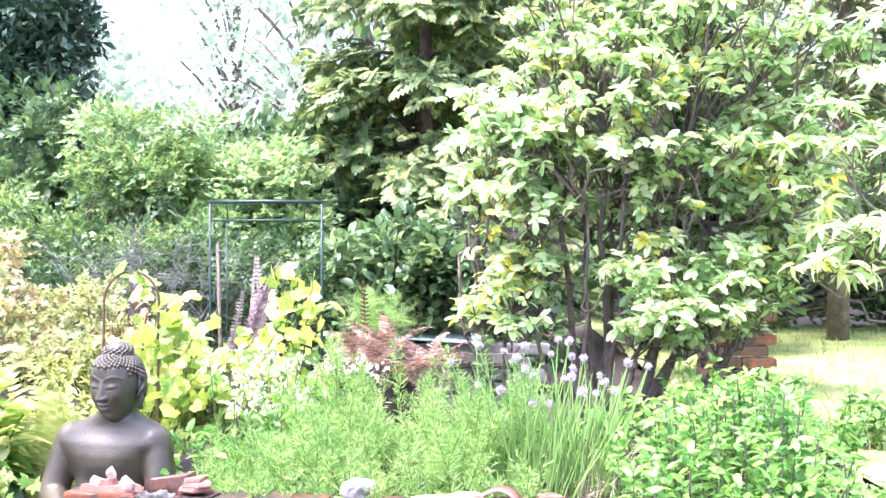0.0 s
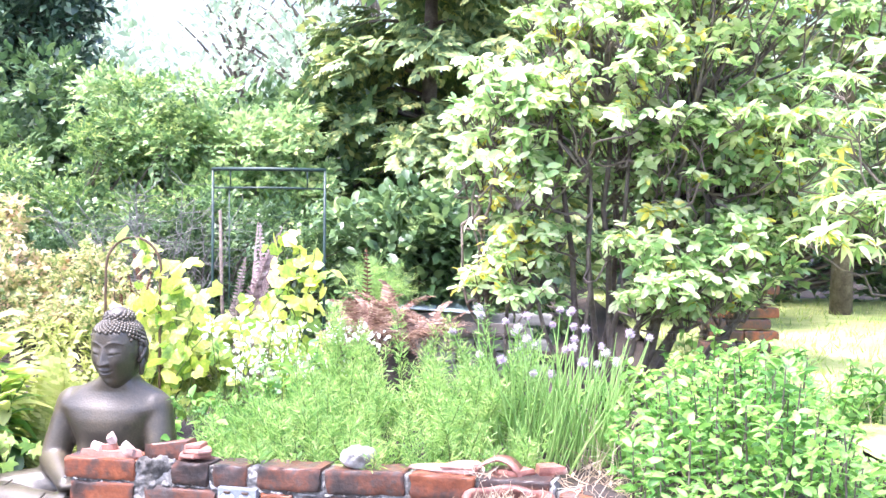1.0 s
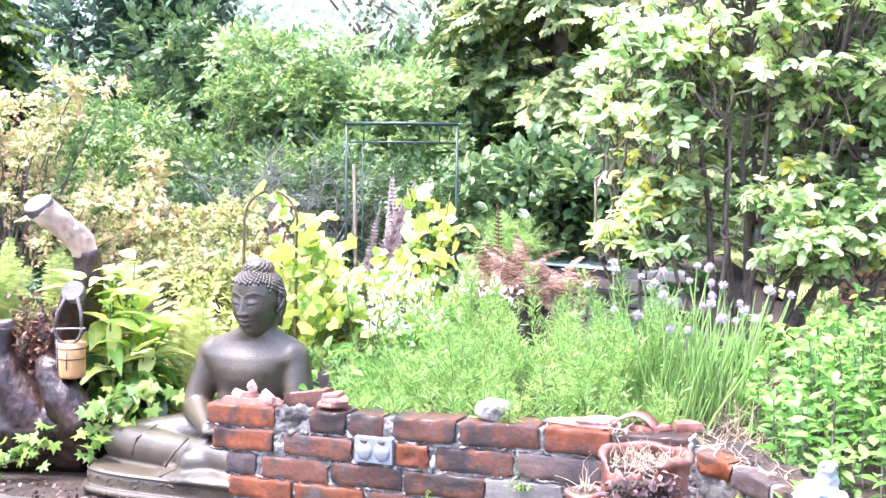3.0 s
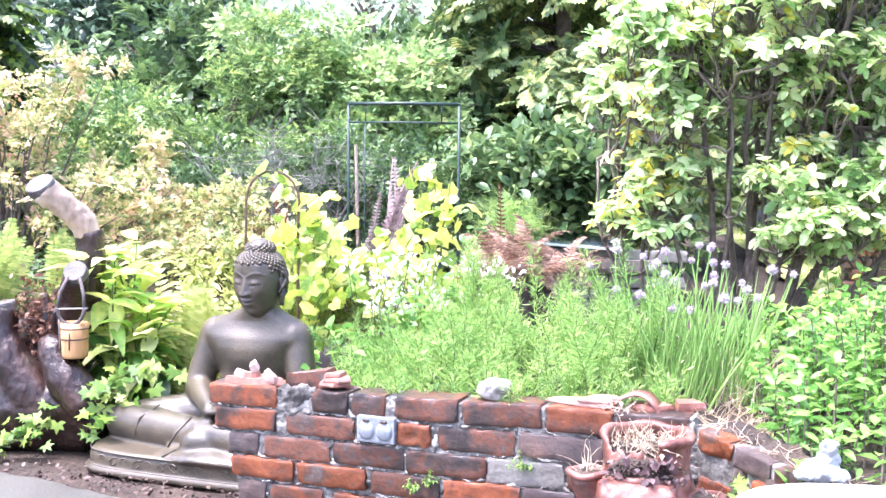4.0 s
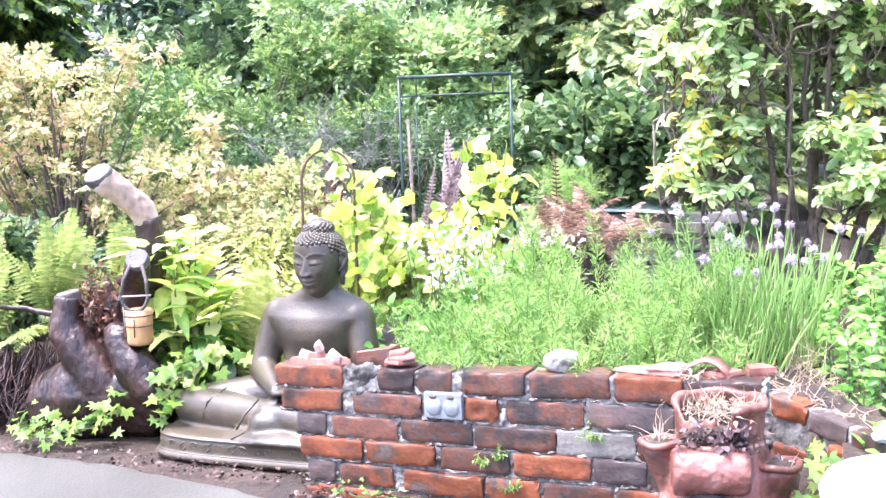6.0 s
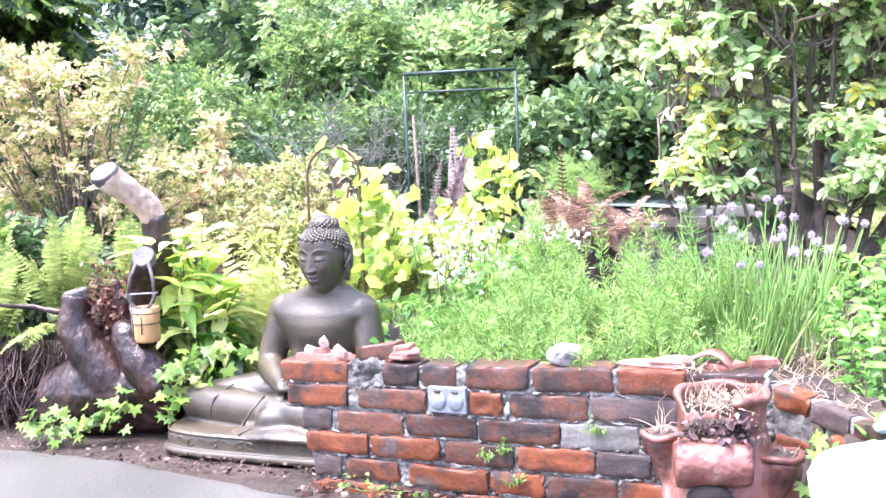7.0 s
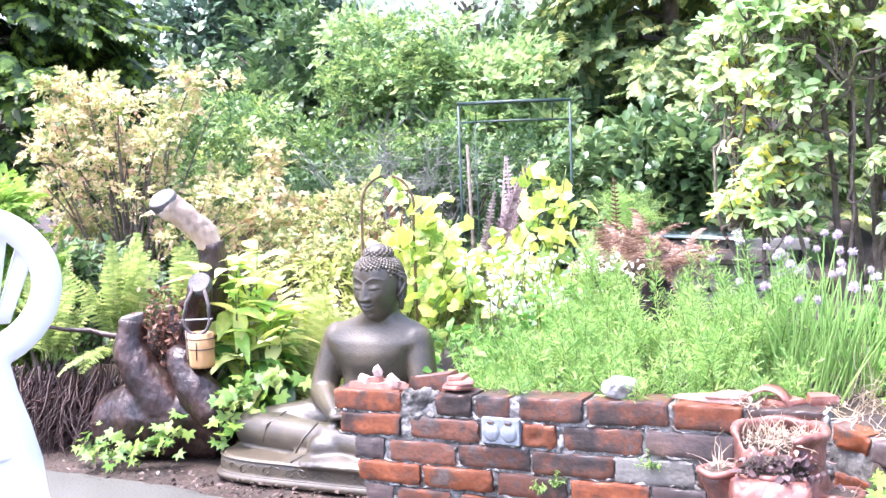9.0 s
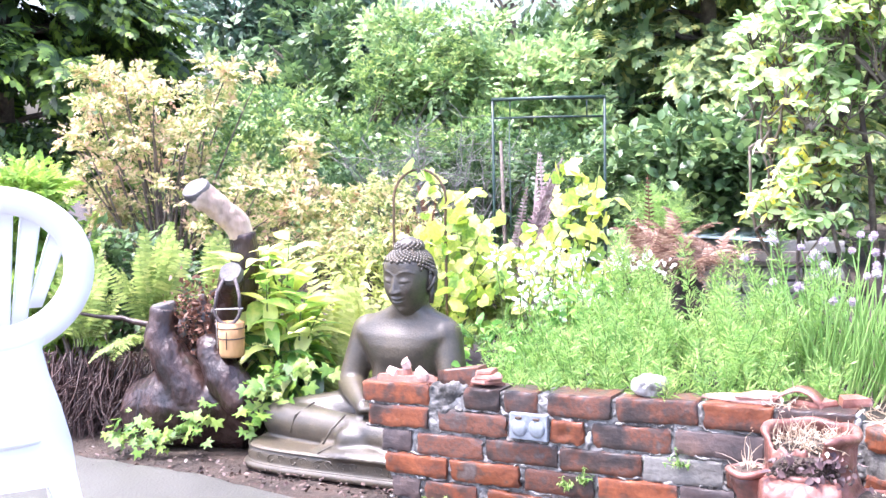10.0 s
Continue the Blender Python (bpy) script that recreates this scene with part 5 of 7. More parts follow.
# ---- tree stump with its roots ----
def limb(g, pts, radii, k=10, wob=0.0, seed=0):
    r = np.random.default_rng(seed)
    pts, radii = np.array(pts, float), np.array(radii, float)
    u = np.linspace(0, len(pts) - 1, k * (len(pts) - 1) + 1)
    path = np.stack([np.interp(u, range(len(pts)), pts[:, i]) for i in range(3)], -1)
    for _ in range(4):
        path[1:-1] = (path[:-2] + 2 * path[1:-1] + path[2:]) / 4
    rad = np.interp(u, range(len(pts)), radii) * (1 + r.normal(0, wob, len(u)))
    g.tube(path, rad, 14)


M_ROOT = surface("root_fibre", [(0.3, (0.010, 0.004, 0.0035)), (0.5, (0.034, 0.013, 0.010)), (0.75, (0.075, 0.034, 0.027))], 14, 0.6, 0.5, 70)
stump = thing("tree_stump", "dark wet gnarled tree stump with sawn branches", "tree stump", (-1.9, 3.82, 0.0))
g = Geo()
limb(g, [(-0.056, -0.062, 0.476), (-0.066, -0.08, 0.38), (-0.02, -0.09, 0.29), (0.04, -0.08, 0.20), (0.10, -0.05, 0.12)], [0.052, 0.059, 0.070, 0.09, 0.11], 10, 0.0, 1)
limb(g, [(0.105, -0.08, 0.375), (0.145, -0.11, 0.33), (0.205, -0.13, 0.25), (0.262, -0.14, 0.175), (0.292, -0.14, 0.14)], [0.036, 0.058, 0.068, 0.066, 0.05], 10, 0.0, 2)
limb(g, [(0.03, -0.04, 0.14), (0.16, -0.08, 0.15), (0.29, -0.09, 0.08)], [0.11, 0.085, 0.06], 10, 0.0, 3)
limb(g, [(-0.2, 0.0, 0.09), (-0.05, -0.02, 0.12), (0.12, -0.02, 0.11), (0.27, -0.04, 0.05)], [0.115, 0.16, 0.145, 0.085], 10, 0.0, 11)
limb(g, [(-0.62, 0.22, 0.10), (-0.35, 0.2, 0.14), (-0.1, 0.12, 0.16)], [0.10, 0.13, 0.13], 10, 0.0, 4)
limb(g, [(0.0, 0.1, 0.1), (0.07, 0.1, 0.3), (0.14, 0.06, 0.43), (0.185, 0.05, 0.55)], [0.14, 0.115, 0.07, 0.055], 10, 0.0, 12)
limb(g, [(0.13, 0.02, 0.40), (0.185, -0.04, 0.53), (0.222, -0.10, 0.600)], [0.055, 0.046, 0.040], 10, 0.0, 6)
limb(g, [(0.185, 0.06, 0.5), (0.202, 0.06, 0.6), (0.21, 0.05, 0.67), (0.20, 0.05, 0.735)], [0.054, 0.052, 0.050, 0.048], 10, 0.0, 7)
for k, (a, b, c_) in enumerate((((-0.02, 0.06, 0.30), (0.0, 0.05, 0.42), (0.03, 0.05, 0.50)), ((0.05, 0.04, 0.34), (0.06, 0.02, 0.44), (0.045, 0.03, 0.52)), ((-0.10, 0.1, 0.3), (-0.06, 0.1, 0.40), (-0.02, 0.1, 0.44)), ((0.1, 0.0, 0.30), (0.11, 0.0, 0.38), (0.13, 0.02, 0.46)))):
    limb(g, [a, b, c_], [0.05, 0.035, 0.012], 8, 0.0, 20 + k)
child("trunk", fused(g, "trunk", M_BARK_WET, 0.0078, 2, 0.009, 7), stump)
g = Geo()
limb(g, [(0.20, 0.05, 0.725), (0.185, 0.04, 0.772), (0.132, 0.01, 0.830), (0.076, -0.03, 0.884)], [0.047, 0.046, 0.047, 0.050], 10, 0.0, 9)
child("bare_branch", fused(g, "bare_branch", M_BARE, 0.006, 2, 0.005, 22), stump, "pale barkless sawn branch")
for p0, d0, r0 in (((0.070, -0.036, 0.896), (-0.22, -0.58, 0.78), 0.051), ((0.226, -0.112, 0.612), (0.05, -0.82, 0.55), 0.039), ((-0.058, -0.064, 0.484), (-0.15, -0.1, 1.0), 0.043)):
    q = Vector(d0).to_track_quat("Z", "Y").to_matrix().to_4x4()
    ring = [(math.cos(t) * (1 + 0.04 * math.sin(3 * t)), math.sin(t) * (1 + 0.03 * math.cos(2 * t))) for t in np.linspace(0, 2 * np.pi, 24, endpoint=False)]
    sv = [(x * r0 * k, y * r0 * k, z) for k, z in ((1.0, -0.02), (1.0, 0.006), (0.95, 0.012)) for x, y in ring]
    sf = [(l * 24 + i, l * 24 + (i + 1) % 24, l * 24 + 24 + (i + 1) % 24, l * 24 + 24 + i) for l in (0, 1) for i in range(24)] + [tuple(range(48, 72))]
    child("sawn_end", mesh_of("sawn_end", sv, sf, M_CUT), stump, "grey sawn wood face", Matrix.Translation(p0) @ q)
rng = np.random.default_rng(41)
g = Geo()
for _ in range(620):
    a = rng.uniform(-0.66, -0.10)
    st = (a, rng.uniform(-0.02, 0.16), rng.uniform(0.14, 0.30))
    g.tube(bent(rng, st, (rng.normal(-0.15, 0.2), -0.35, -1), rng.uniform(0.12, 0.34), 5, 0.26), [0.003, 0.0035, 0.003, 0.0022, 0.0016, 0.0008], 4, False)
child("root_fringe", g.mesh("root_fringe", M_ROOT), stump, "hanging reddish dry roots", kind="stuff")
g = Geo()
for st, d, ln, r in (((-0.1, 0.05, 0.40), (-1, 0.25, -0.05), 0.4, 0.014), ((0.05, 0.1, 0.5), (0.6, 0.5, 0.2), 0.3, 0.02)):
    pts = bent(rng, st, d, ln, 8, 0.1)
    g.tube(pts, np.linspace(r, r * 0.4, 9), 7)
child("side_root", g.mesh("side_root", M_BARK_WET), stump, "mossy side roots")
# crumbling red rot on the crown of the stump
g = Geo()
k = 900
pos = np.stack([rng.normal(0.04, 0.055, k), rng.normal(0.0, 0.05, k), rng.normal(0.43, 0.06, k)], -1)
g.scatter(LEAF_QUICK, pos, frames_from(rng.normal(0, 1, (k, 3)), rng.normal(0, 1, (k, 3))), rng.uniform(0.008, 0.03, k))
child("rot", g.mesh("rot", L_DEAD), stump, "crumbling rusty rotten wood")

M_ROPE = surface("old_rope", [(0.3, (0.05, 0.04, 0.04)), (0.7, (0.16, 0.13, 0.13))], 20, 0.8, 0.6, 120)
# bamboo cup hanging from the sawn stub
lamp = thing("bamboo_feeder", "orange bamboo cup hanging on a rope from the stump", "hanging cup", (-1.670, 3.685, 0.328))
g = Geo()
g.lathe([(0, 0.0), (0.040, 0.0), (0.043, 0.01), (0.045, 0.07), (0.046, 0.118), (0.041, 0.118), (0.039, 0.02), (0, 0.018)], 26)
cup = child("cup", g.mesh("cup", M_BAMBOO, True), lamp)
for z in (0.065, 0.1):
    g = Geo()
    g.tube([(0.0462 * math.cos(q), 0.0462 * math.sin(q), z) for q in np.linspace(0, 2 * np.pi, 30)], 0.0022, 5, False)
    child("binding", g.mesh("binding", M_GLASS_SMOKE, True), cup, "dark binding")
g = Geo()
g.tube([(0, -0.0455, 0.03), (0.002, -0.047, 0.09)], 0.002, 5)
child("crack", g.mesh("crack", M_GLASS_SMOKE), cup, "dark split")
g = Geo()
g.tube([(0.048 * math.cos(q), -0.03, 0.17 + 0.055 * math.sin(q) * (1 if q < np.pi else 1.0)) for q in np.linspace(np.pi, 2 * np.pi, 18)], 0.006, 7)
g.tube([(-0.048, -0.03, 0.15), (-0.04, -0.02, 0.22), (-0.02, 0.0, 0.27)], 0.006, 7)
g.tube([(0.048, -0.03, 0.15), (0.042, -0.02, 0.22), (0.02, 0.0, 0.27)], 0.006, 7)
child("rope", g.mesh("rope", M_ROPE, True), lamp, "grey rope handle")
g = Geo()
g.tube([(-0.055, -0.03, 0.165), (0.06, -0.03, 0.17)], 0.003, 5)
g.tube([(-0.05, -0.01, 0.0), (-0.05, -0.01, 0.2)], 0.0025, 5)
child("hanger_wire", g.mesh("hanger_wire", M_WIRE, True), lamp, "thin wire hanger")


rng_heap = np.random.default_rng(35)


# ---- ferns ----
def fern_frond(rng, length, width, arch, pairs=32, name="frond", mat=None):
    """One frond along +y: a curved rib with toothed leaflets on both sides."""
    g = Geo()
    u = np.linspace(0, 1, 10)
    rib = np.stack([0.03 * length * np.sin(u * 3), length * np.sin(u * arch) / max(math.sin(arch), 0.6) * 0.9, length * (1 - np.cos(u * arch)) * -0.55 + 0 * u], -1)
    g.tube(rib, np.linspace(0.004, 0.001, 10) * length * 1.3, 4, False)
    pos, aim, size = [], [], []
    for k in range(pairs):
        f = 0.12 + 0.88 * k / pairs
        p = np.array([np.interp(f, u, rib[:, i]) for i in range(3)])
        ln = width * min(1.0, 0.4 + 3.0 * f) * (1.03 - f) ** 0.6 * rng.uniform(0.85, 1.1)
        for sx in (-1, 1):
            pos.append(p), aim.append((sx, 0.35, -0.12 + rng.normal(0, 0.12))), size.append((width * (0.4 if mat == L_DEAD else 0.5), max(ln, 0.01), ln))
    leaf = outline_leaf([0.05, 0.17, 0.15, 0.1, 0.0], 0.2, 0.2)
    g.scatter(leaf, pos, frames_from(aim), np.array(size))
    return g.mesh(name, mat or L_FERN)


def fern(at, fronds, length, width, mat, label, lean=(25, 70), arch=0.9, seed=0, name="fern", way=None, spread=180, roll=0.0, pairs=34):
    rng = np.random.default_rng(seed)
    f = thing(name, label, "fern", at, group="ferns")
    shapes = [fern_frond(rng, length * s, width * s, arch, pairs=pairs, name="frond", mat=mat) for s in (0.75, 1.0, 1.15)]
    for k in range(fronds):
        a = (rng.uniform(0, 360) if way is None else way + rng.uniform(-spread, spread))
        tilt = rng.uniform(*lean)
        child("frond", shapes[k % 3], f, m=pose(rng.normal(0, 0.02), rng.normal(0, 0.02), 0, 0, 0, a) @ pose(0, 0, 0, 90 - tilt, 0, 0) @ pose(0, 0, 0, 0, roll + rng.normal(0, 25), 0))
    return f


fern((-2.15, 4.05, 0.34), 26, 0.42, 0.075, L_FERN, "fresh green fern arching over the old stump", (2, 38), 0.7, 1, pairs=20)
fern((-2.38, 3.95, 0.30), 20, 0.40, 0.07, L_FERN, "fresh green fern arching over the old stump", (2, 40), 0.7, 2, pairs=20)
fern((-1.96, 4.25, 0.36), 16, 0.36, 0.07, L_FERN, "fresh green fern arching over the old stump", (2, 40), 0.7, 3, pairs=20)
fern((-2.12, 3.86, 0.36), 9, 0.22, 0.05, L_FERN, "small drooping fern among the roots", (60, 110), 1.1, 4)
fern((-1.40, 3.97, 0.05), 14, 0.6, 0.095, L_FERN_GOLD, "upright golden-green fern behind the statue", (2, 20), 0.5, 5, way=0, spread=40, pairs=19)
fern((-1.27, 4.0, 0.05), 14, 0.64, 0.095, L_FERN_GOLD, "upright golden-green fern behind the statue", (2, 18), 0.5, 6, way=180, spread=40, pairs=19)
fern((-1.55, 4.2, 0.05), 12, 0.6, 0.085, L_FERN_GOLD, "upright golden-green fern behind the statue", (4, 30), 0.6, 7, pairs=19)
fern((-0.93, 5.05, 0.1), 16, 1.75, 0.06, L_PURPLE, "dusky purple feathery spikes among the leaves", (2, 17), 0.3, 8, "purple_spikes", pairs=44, way=-90, spread=75)
fern((-1.35, 5.0, 0.12), 8, 1.45, 0.05, L_DEAD, "reddish-brown upright dry spikes", (2, 18), 0.3, 9, "dry_spikes", pairs=70)
for q, (x, y, z) in enumerate(((-0.38, 4.5, 0.53), (-0.28, 4.45, 0.58), (-0.14, 4.5, 0.56), (-0.22, 4.6, 0.65), (-0.34, 4.62, 0.60), (-0.05, 4.6, 0.58))):
    fern((x, y, z), 22, 0.17, 0.042, L_BRACKEN, "heap of dead reddish-brown curled fern fronds", (20, 110), 1.3, 10 + q, "dead_fern", pairs=13)
mound = Geo()
for k in range(26):
    a, r = rng_heap.uniform(0, 6.28), rng_heap.random() ** 0.5
    mound.ball((0.2 * r * math.cos(a), 0.12 * r * math.sin(a), 0.14 - 0.1 * r), (0.07, 0.07, 0.11), None, 7, 10)
solo("compost_mound", fused(mound, "compost_mound", M_SOIL, 0.012, 2, 0.02, 12), "low heap of dark compost under dead fronds", "compost heap", (-0.31, 4.55, 0.33))
fern((-0.56, 5.6, 0.1), 2, 1.75, 0.07, L_DEAD, "tall rust-brown dead frond", (9, 15), 0.3, 13, "dead_fern", way=-80, spread=10, roll=80)


# ---- broad-leaved shrub beside the statue ----
def leaf_mesh(template, name, mat):
    return fast_mesh(name, template[0], template[1], mat, True)


laurel = thing("laurel_shrub", "young laurel with long glossy yellow-green leaves", "shrub", (-1.58, 3.98, 0.0))
rng = np.random.default_rng(51)
shapes = [leaf_mesh(outline_leaf([0.02, 0.14 * w, 0.20 * w, 0.18 * w, 0.10 * w, 0.0], 0.35, d), "leaf", L_LAUREL) for w, d in ((1, 0.2), (1.1, 0.4), (0.9, 0.6))]
low_shapes = [leaf_mesh(outline_leaf([0.02, 0.14 * w, 0.20 * w, 0.18 * w, 0.10 * w, 0.0], 0.35, d), "leaf", L_LAUREL_LOW) for w, d in ((1, 0.2), (1.1, 0.4), (0.9, 0.6))]
count = 0
for k in range(32):
    a = rng.uniform(0, 6.28)
    st = np.array([rng.normal(0, 0.05), rng.normal(0, 0.04), 0.0])
    top = np.array([math.cos(a) * rng.uniform(0.02, 0.22), math.sin(a) * rng.uniform(0.02, 0.16) - 0.05, rng.uniform(0.3, 0.66)])
    if k < 3:
        top = np.array([0.02 - 0.09 * k, -0.02, 0.70 - 0.05 * k])
    pts = np.array([st + (top - st) * f + [0, 0, 0.04 * math.sin(f * 3.1)] for f in np.linspace(0, 1, 7)])
    g = Geo()
    g.tube(pts, np.linspace(0.006, 0.0025, 7), 5)
    child("stem", g.mesh("stem", M_STEM_GREEN), laurel)
    n = int(11 + 8 * top[2])
    for i in range(n):
        f = 0.25 + 0.75 * i / (n - 1)
        p = np.array([np.interp(f, np.linspace(0, 1, 7), pts[:, j]) for j in range(3)])
        b = i * 2.4 + k
        rise = -0.15 + 0.9 * (f > 0.75) + rng.normal(0, 0.25)
        d = np.array([[math.cos(b), math.sin(b), rise]])
        m = Matrix(frames_from(d, spin=rng.normal(0, 0.3, 1))[0].tolist()).to_4x4()
        m.translation = Vector(p)
        child("leaf", (shapes if p[2] + rng.normal(0, 0.07) > 0.27 else low_shapes)[count % 3], laurel, m=m @ Matrix.Scale(rng.uniform(0.1, 0.165), 4))
        count += 1


# ---- ivy ----
IVY_SHAPES = [leaf_mesh(palm_leaf(5, dd, cc), "leaf", L_IVY) for dd, cc in ((0.52, 0.15), (0.6, 0.3), (0.5, -0.1))]


def ivy(at, spots, count, size, label, seed, rise=0.06):
    """Leaves on short stalks along trailing stems."""
    rng = np.random.default_rng(seed)
    f = thing("ivy", label, "ivy", at, group="ivy")
    for k in range(max(count // 14, 2)):
        a, b = spots[k % len(spots)], spots[(k + 1) % len(spots)]
        g = Geo()
        pts = [np.array(a) + (np.array(b) - np.array(a)) * q + [rng.normal(0, 0.02), rng.normal(0, 0.02), 0.01] for q in np.linspace(0, 1, 6)]
        g.tube(pts, 0.002, 4)
        child("stem", g.mesh("stem", M_STEM_GREEN), f)
    for k in range(count):
        a = spots[rng.integers(len(spots))]
        p = np.array(a) + rng.normal(0, 1, 3) * [0.036, 0.026, 0.022] + [0, 0, rise * rng.random()]
        p[2] = max(p[2], 0.012)
        up = np.array([[rng.normal(0, 0.35), -0.75 + rng.normal(0, 0.3), 0.75]])
        d = np.array([[rng.normal(0, 0.8), -0.5 + rng.normal(0, 0.4), -0.35 + rng.normal(0, 0.4)]])
        m = Matrix(frames_from(d, up)[0].tolist()).to_4x4()
        m.translation = Vector(p)
        child("leaf", IVY_SHAPES[k % 3], f, m=m @ Matrix.Scale(size * rng.uniform(0.6, 1.25), 4))
    return f


ivy((-1.93, 3.60, 0.0), [(-0.10, -0.02, 0.03), (-0.04, -0.03, 0.05), (0.02, -0.04, 0.03), (0.07, -0.02, 0.04), (0.13, 0.0, 0.06), (-0.13, 0.0, 0.02), (0.15, 0.02, 0.09)], 80, 0.032, "bright green ivy creeping at the stump's foot", 1)
ivy((-1.49, 3.62, 0.0), [(-0.06, -0.02, 0.10), (-0.05, -0.02, 0.16), (-0.04, 0.0, 0.21), (-0.02, 0.04, 0.25), (0.05, 0.06, 0.28), (0.1, 0.08, 0.27)], 58, 0.038, "bright ivy leaves between the stump and the statue", 2, 0.03)
ivy((0.42, 2.62, 0.0), [(0.0, 0.0, 0.12), (-0.01, 0.02, 0.2), (0.02, -0.02, 0.05), (-0.03, 0.03, 0.26)], 34, 0.032, "ivy trailing beside the terracotta pot", 3)
ivy((-0.72, 3.1, 0.0), [(0.0, 0.0, 0.0), (0.1, -0.02, 0.0), (-0.1, 0.02, 0.0)], 26, 0.014, "tiny green seedlings at the foot of the wall", 4, 0.02)


# ---- golden climber, hoop and arch ----
hoop = thing("plant_hoop", "rusty iron plant hoop behind the statue", "plant support", (-1.19, 4.4, 0.0))
g = Geo()
g.tube([(-0.105, 0, 0.0), (-0.11, 0, 0.5), (-0.105, 0, 0.80)] + [(0.105 * math.cos(q), 0, 0.82 + 0.12 * math.sin(q)) for q in np.linspace(np.pi, 0, 15)] + [(0.1, 0, 0.75), (0.1, 0, 0.4), (0.105, 0, 0.0)], 0.0055, 7)
child("rod", g.mesh("rod", M_RUST, True), hoop)

arch = thing("garden_arch", "dark green metal garden arch frame", "garden arch", (-0.84, 5.33, 0.05))
for x in (-0.255, 0.255):
    for y in (0.0,):
        g = Geo()
        g.tube([(x, y, 0), (x, y, 0.6), (x, y, 1.18)], 0.0065, 8)
        child("post", g.mesh("post", M_METAL_GREEN, True), arch)
for y in (0.0,):
    for z, r in ((1.175, 0.008), (1.09, 0.0045)):
        g = Geo()
        g.tube([(-0.26, y, z), (0.0, y, z + 0.003), (0.26, y, z)], r, 8)
        child("rail", g.mesh("rail", M_METAL_GREEN, True), arch)
for x in (-0.175, 0.175):
    g = Geo()
    g.tube([(x, 0, 1.09), (x, 0, 1.175)], 0.0035, 6)
    child("strut", g.mesh("strut", M_METAL_GREEN, True), arch)
g = Geo()
g.tube([(-0.175, 0.0, 0.0), (-0.18, 0.0, 1.09)], 0.0028, 6)
child("strut", g.mesh("strut", M_METAL_GREEN, True), arch)

vine = thing("golden_climber", "golden-leaved climber on thin supports", "climber", (-0.9, 4.45, 0.1))
rng = np.random.default_rng(61)
vine_shapes = [leaf_mesh(palm_leaf(5, dd, cc), "leaf", L_VINE) for dd, cc in ((0.84, 0.25), (0.78, 0.5), (0.88, 0.1))]
tracks = [[(-0.28, 0, 0.1), (-0.2, 0, 0.5), (-0.22, 0, 0.75), (-0.33, 0, 0.86)], [(-0.15, 0, 0.1), (-0.1, 0, 0.45), (-0.05, 0, 0.62), (-0.14, 0, 0.78)], [(0.3, 0.0, 0.1), (0.28, 0, 0.45), (0.34, 0, 0.7), (0.33, 0, 0.88)],
          [(-0.3, -0.05, 0.1), (-0.2, -0.02, 0.34), (-0.05, 0, 0.42), (0.05, 0, 0.4)], [(0.35, 0, 0.2), (0.22, 0, 0.5), (0.25, 0.0, 0.66)], [(-0.35, -0.1, 0.1), (-0.3, -0.08, 0.4), (-0.22, -0.05, 0.62)], [(0.3, 0, 0.2), (0.4, 0, 0.42), (0.45, 0, 0.46)], [(-0.2, -0.1, 0.1), (-0.1, -0.1, 0.35), (-0.02, -0.08, 0.48)], [(-0.05, 0, 0.1), (-0.12, 0, 0.5), (-0.18, 0, 0.66)], [(-0.4, -0.05, 0.3), (-0.25, -0.05, 0.55), (-0.1, -0.05, 0.66)], [(0.3, 0, 0.25), (0.36, 0, 0.6), (0.4, 0, 0.84)], [(0.25, 0, 0.3), (0.3, 0, 0.55), (0.28, 0, 0.8)], [(0.05, 0, 0.3), (0.1, 0, 0.48), (0.16, 0, 0.6)]]
vi = 0
for tr in tracks:
    tr = np.array(tr)
    u = np.linspace(0, 1, 16)
    pts = np.stack([np.interp(u, np.linspace(0, 1, len(tr)), tr[:, i]) for i in range(3)], -1) + rng.normal(0, 0.008, (16, 3))
    g = Geo()
    g.tube(pts, np.linspace(0.004, 0.0018, 16), 5)
    child("stem", g.mesh("stem", M_STEM_GREEN), vine)
    for f in np.linspace(0.15, 1.0, 25):
        p = np.array([np.interp(f, u, pts[:, j]) for j in range(3)]) + rng.normal(0, 1, 3) * [0.055, 0.04, 0.035]
        d = np.array([[rng.normal(0, 0.7), -0.3 + rng.normal(0, 0.3), -0.5 + rng.normal(0, 0.4)]])
        upv = np.array([[rng.normal(0, 0.55), -0.5 + rng.normal(0, 0.5), 0.7]])
        m = Matrix(frames_from(d, upv)[0].tolist()).to_4x4()
        m.translation = Vector(p)
        child("leaf", vine_shapes[vi % 3], vine, m=m @ Matrix.Scale(rng.uniform(0.024, 0.062), 4))
        vi += 1


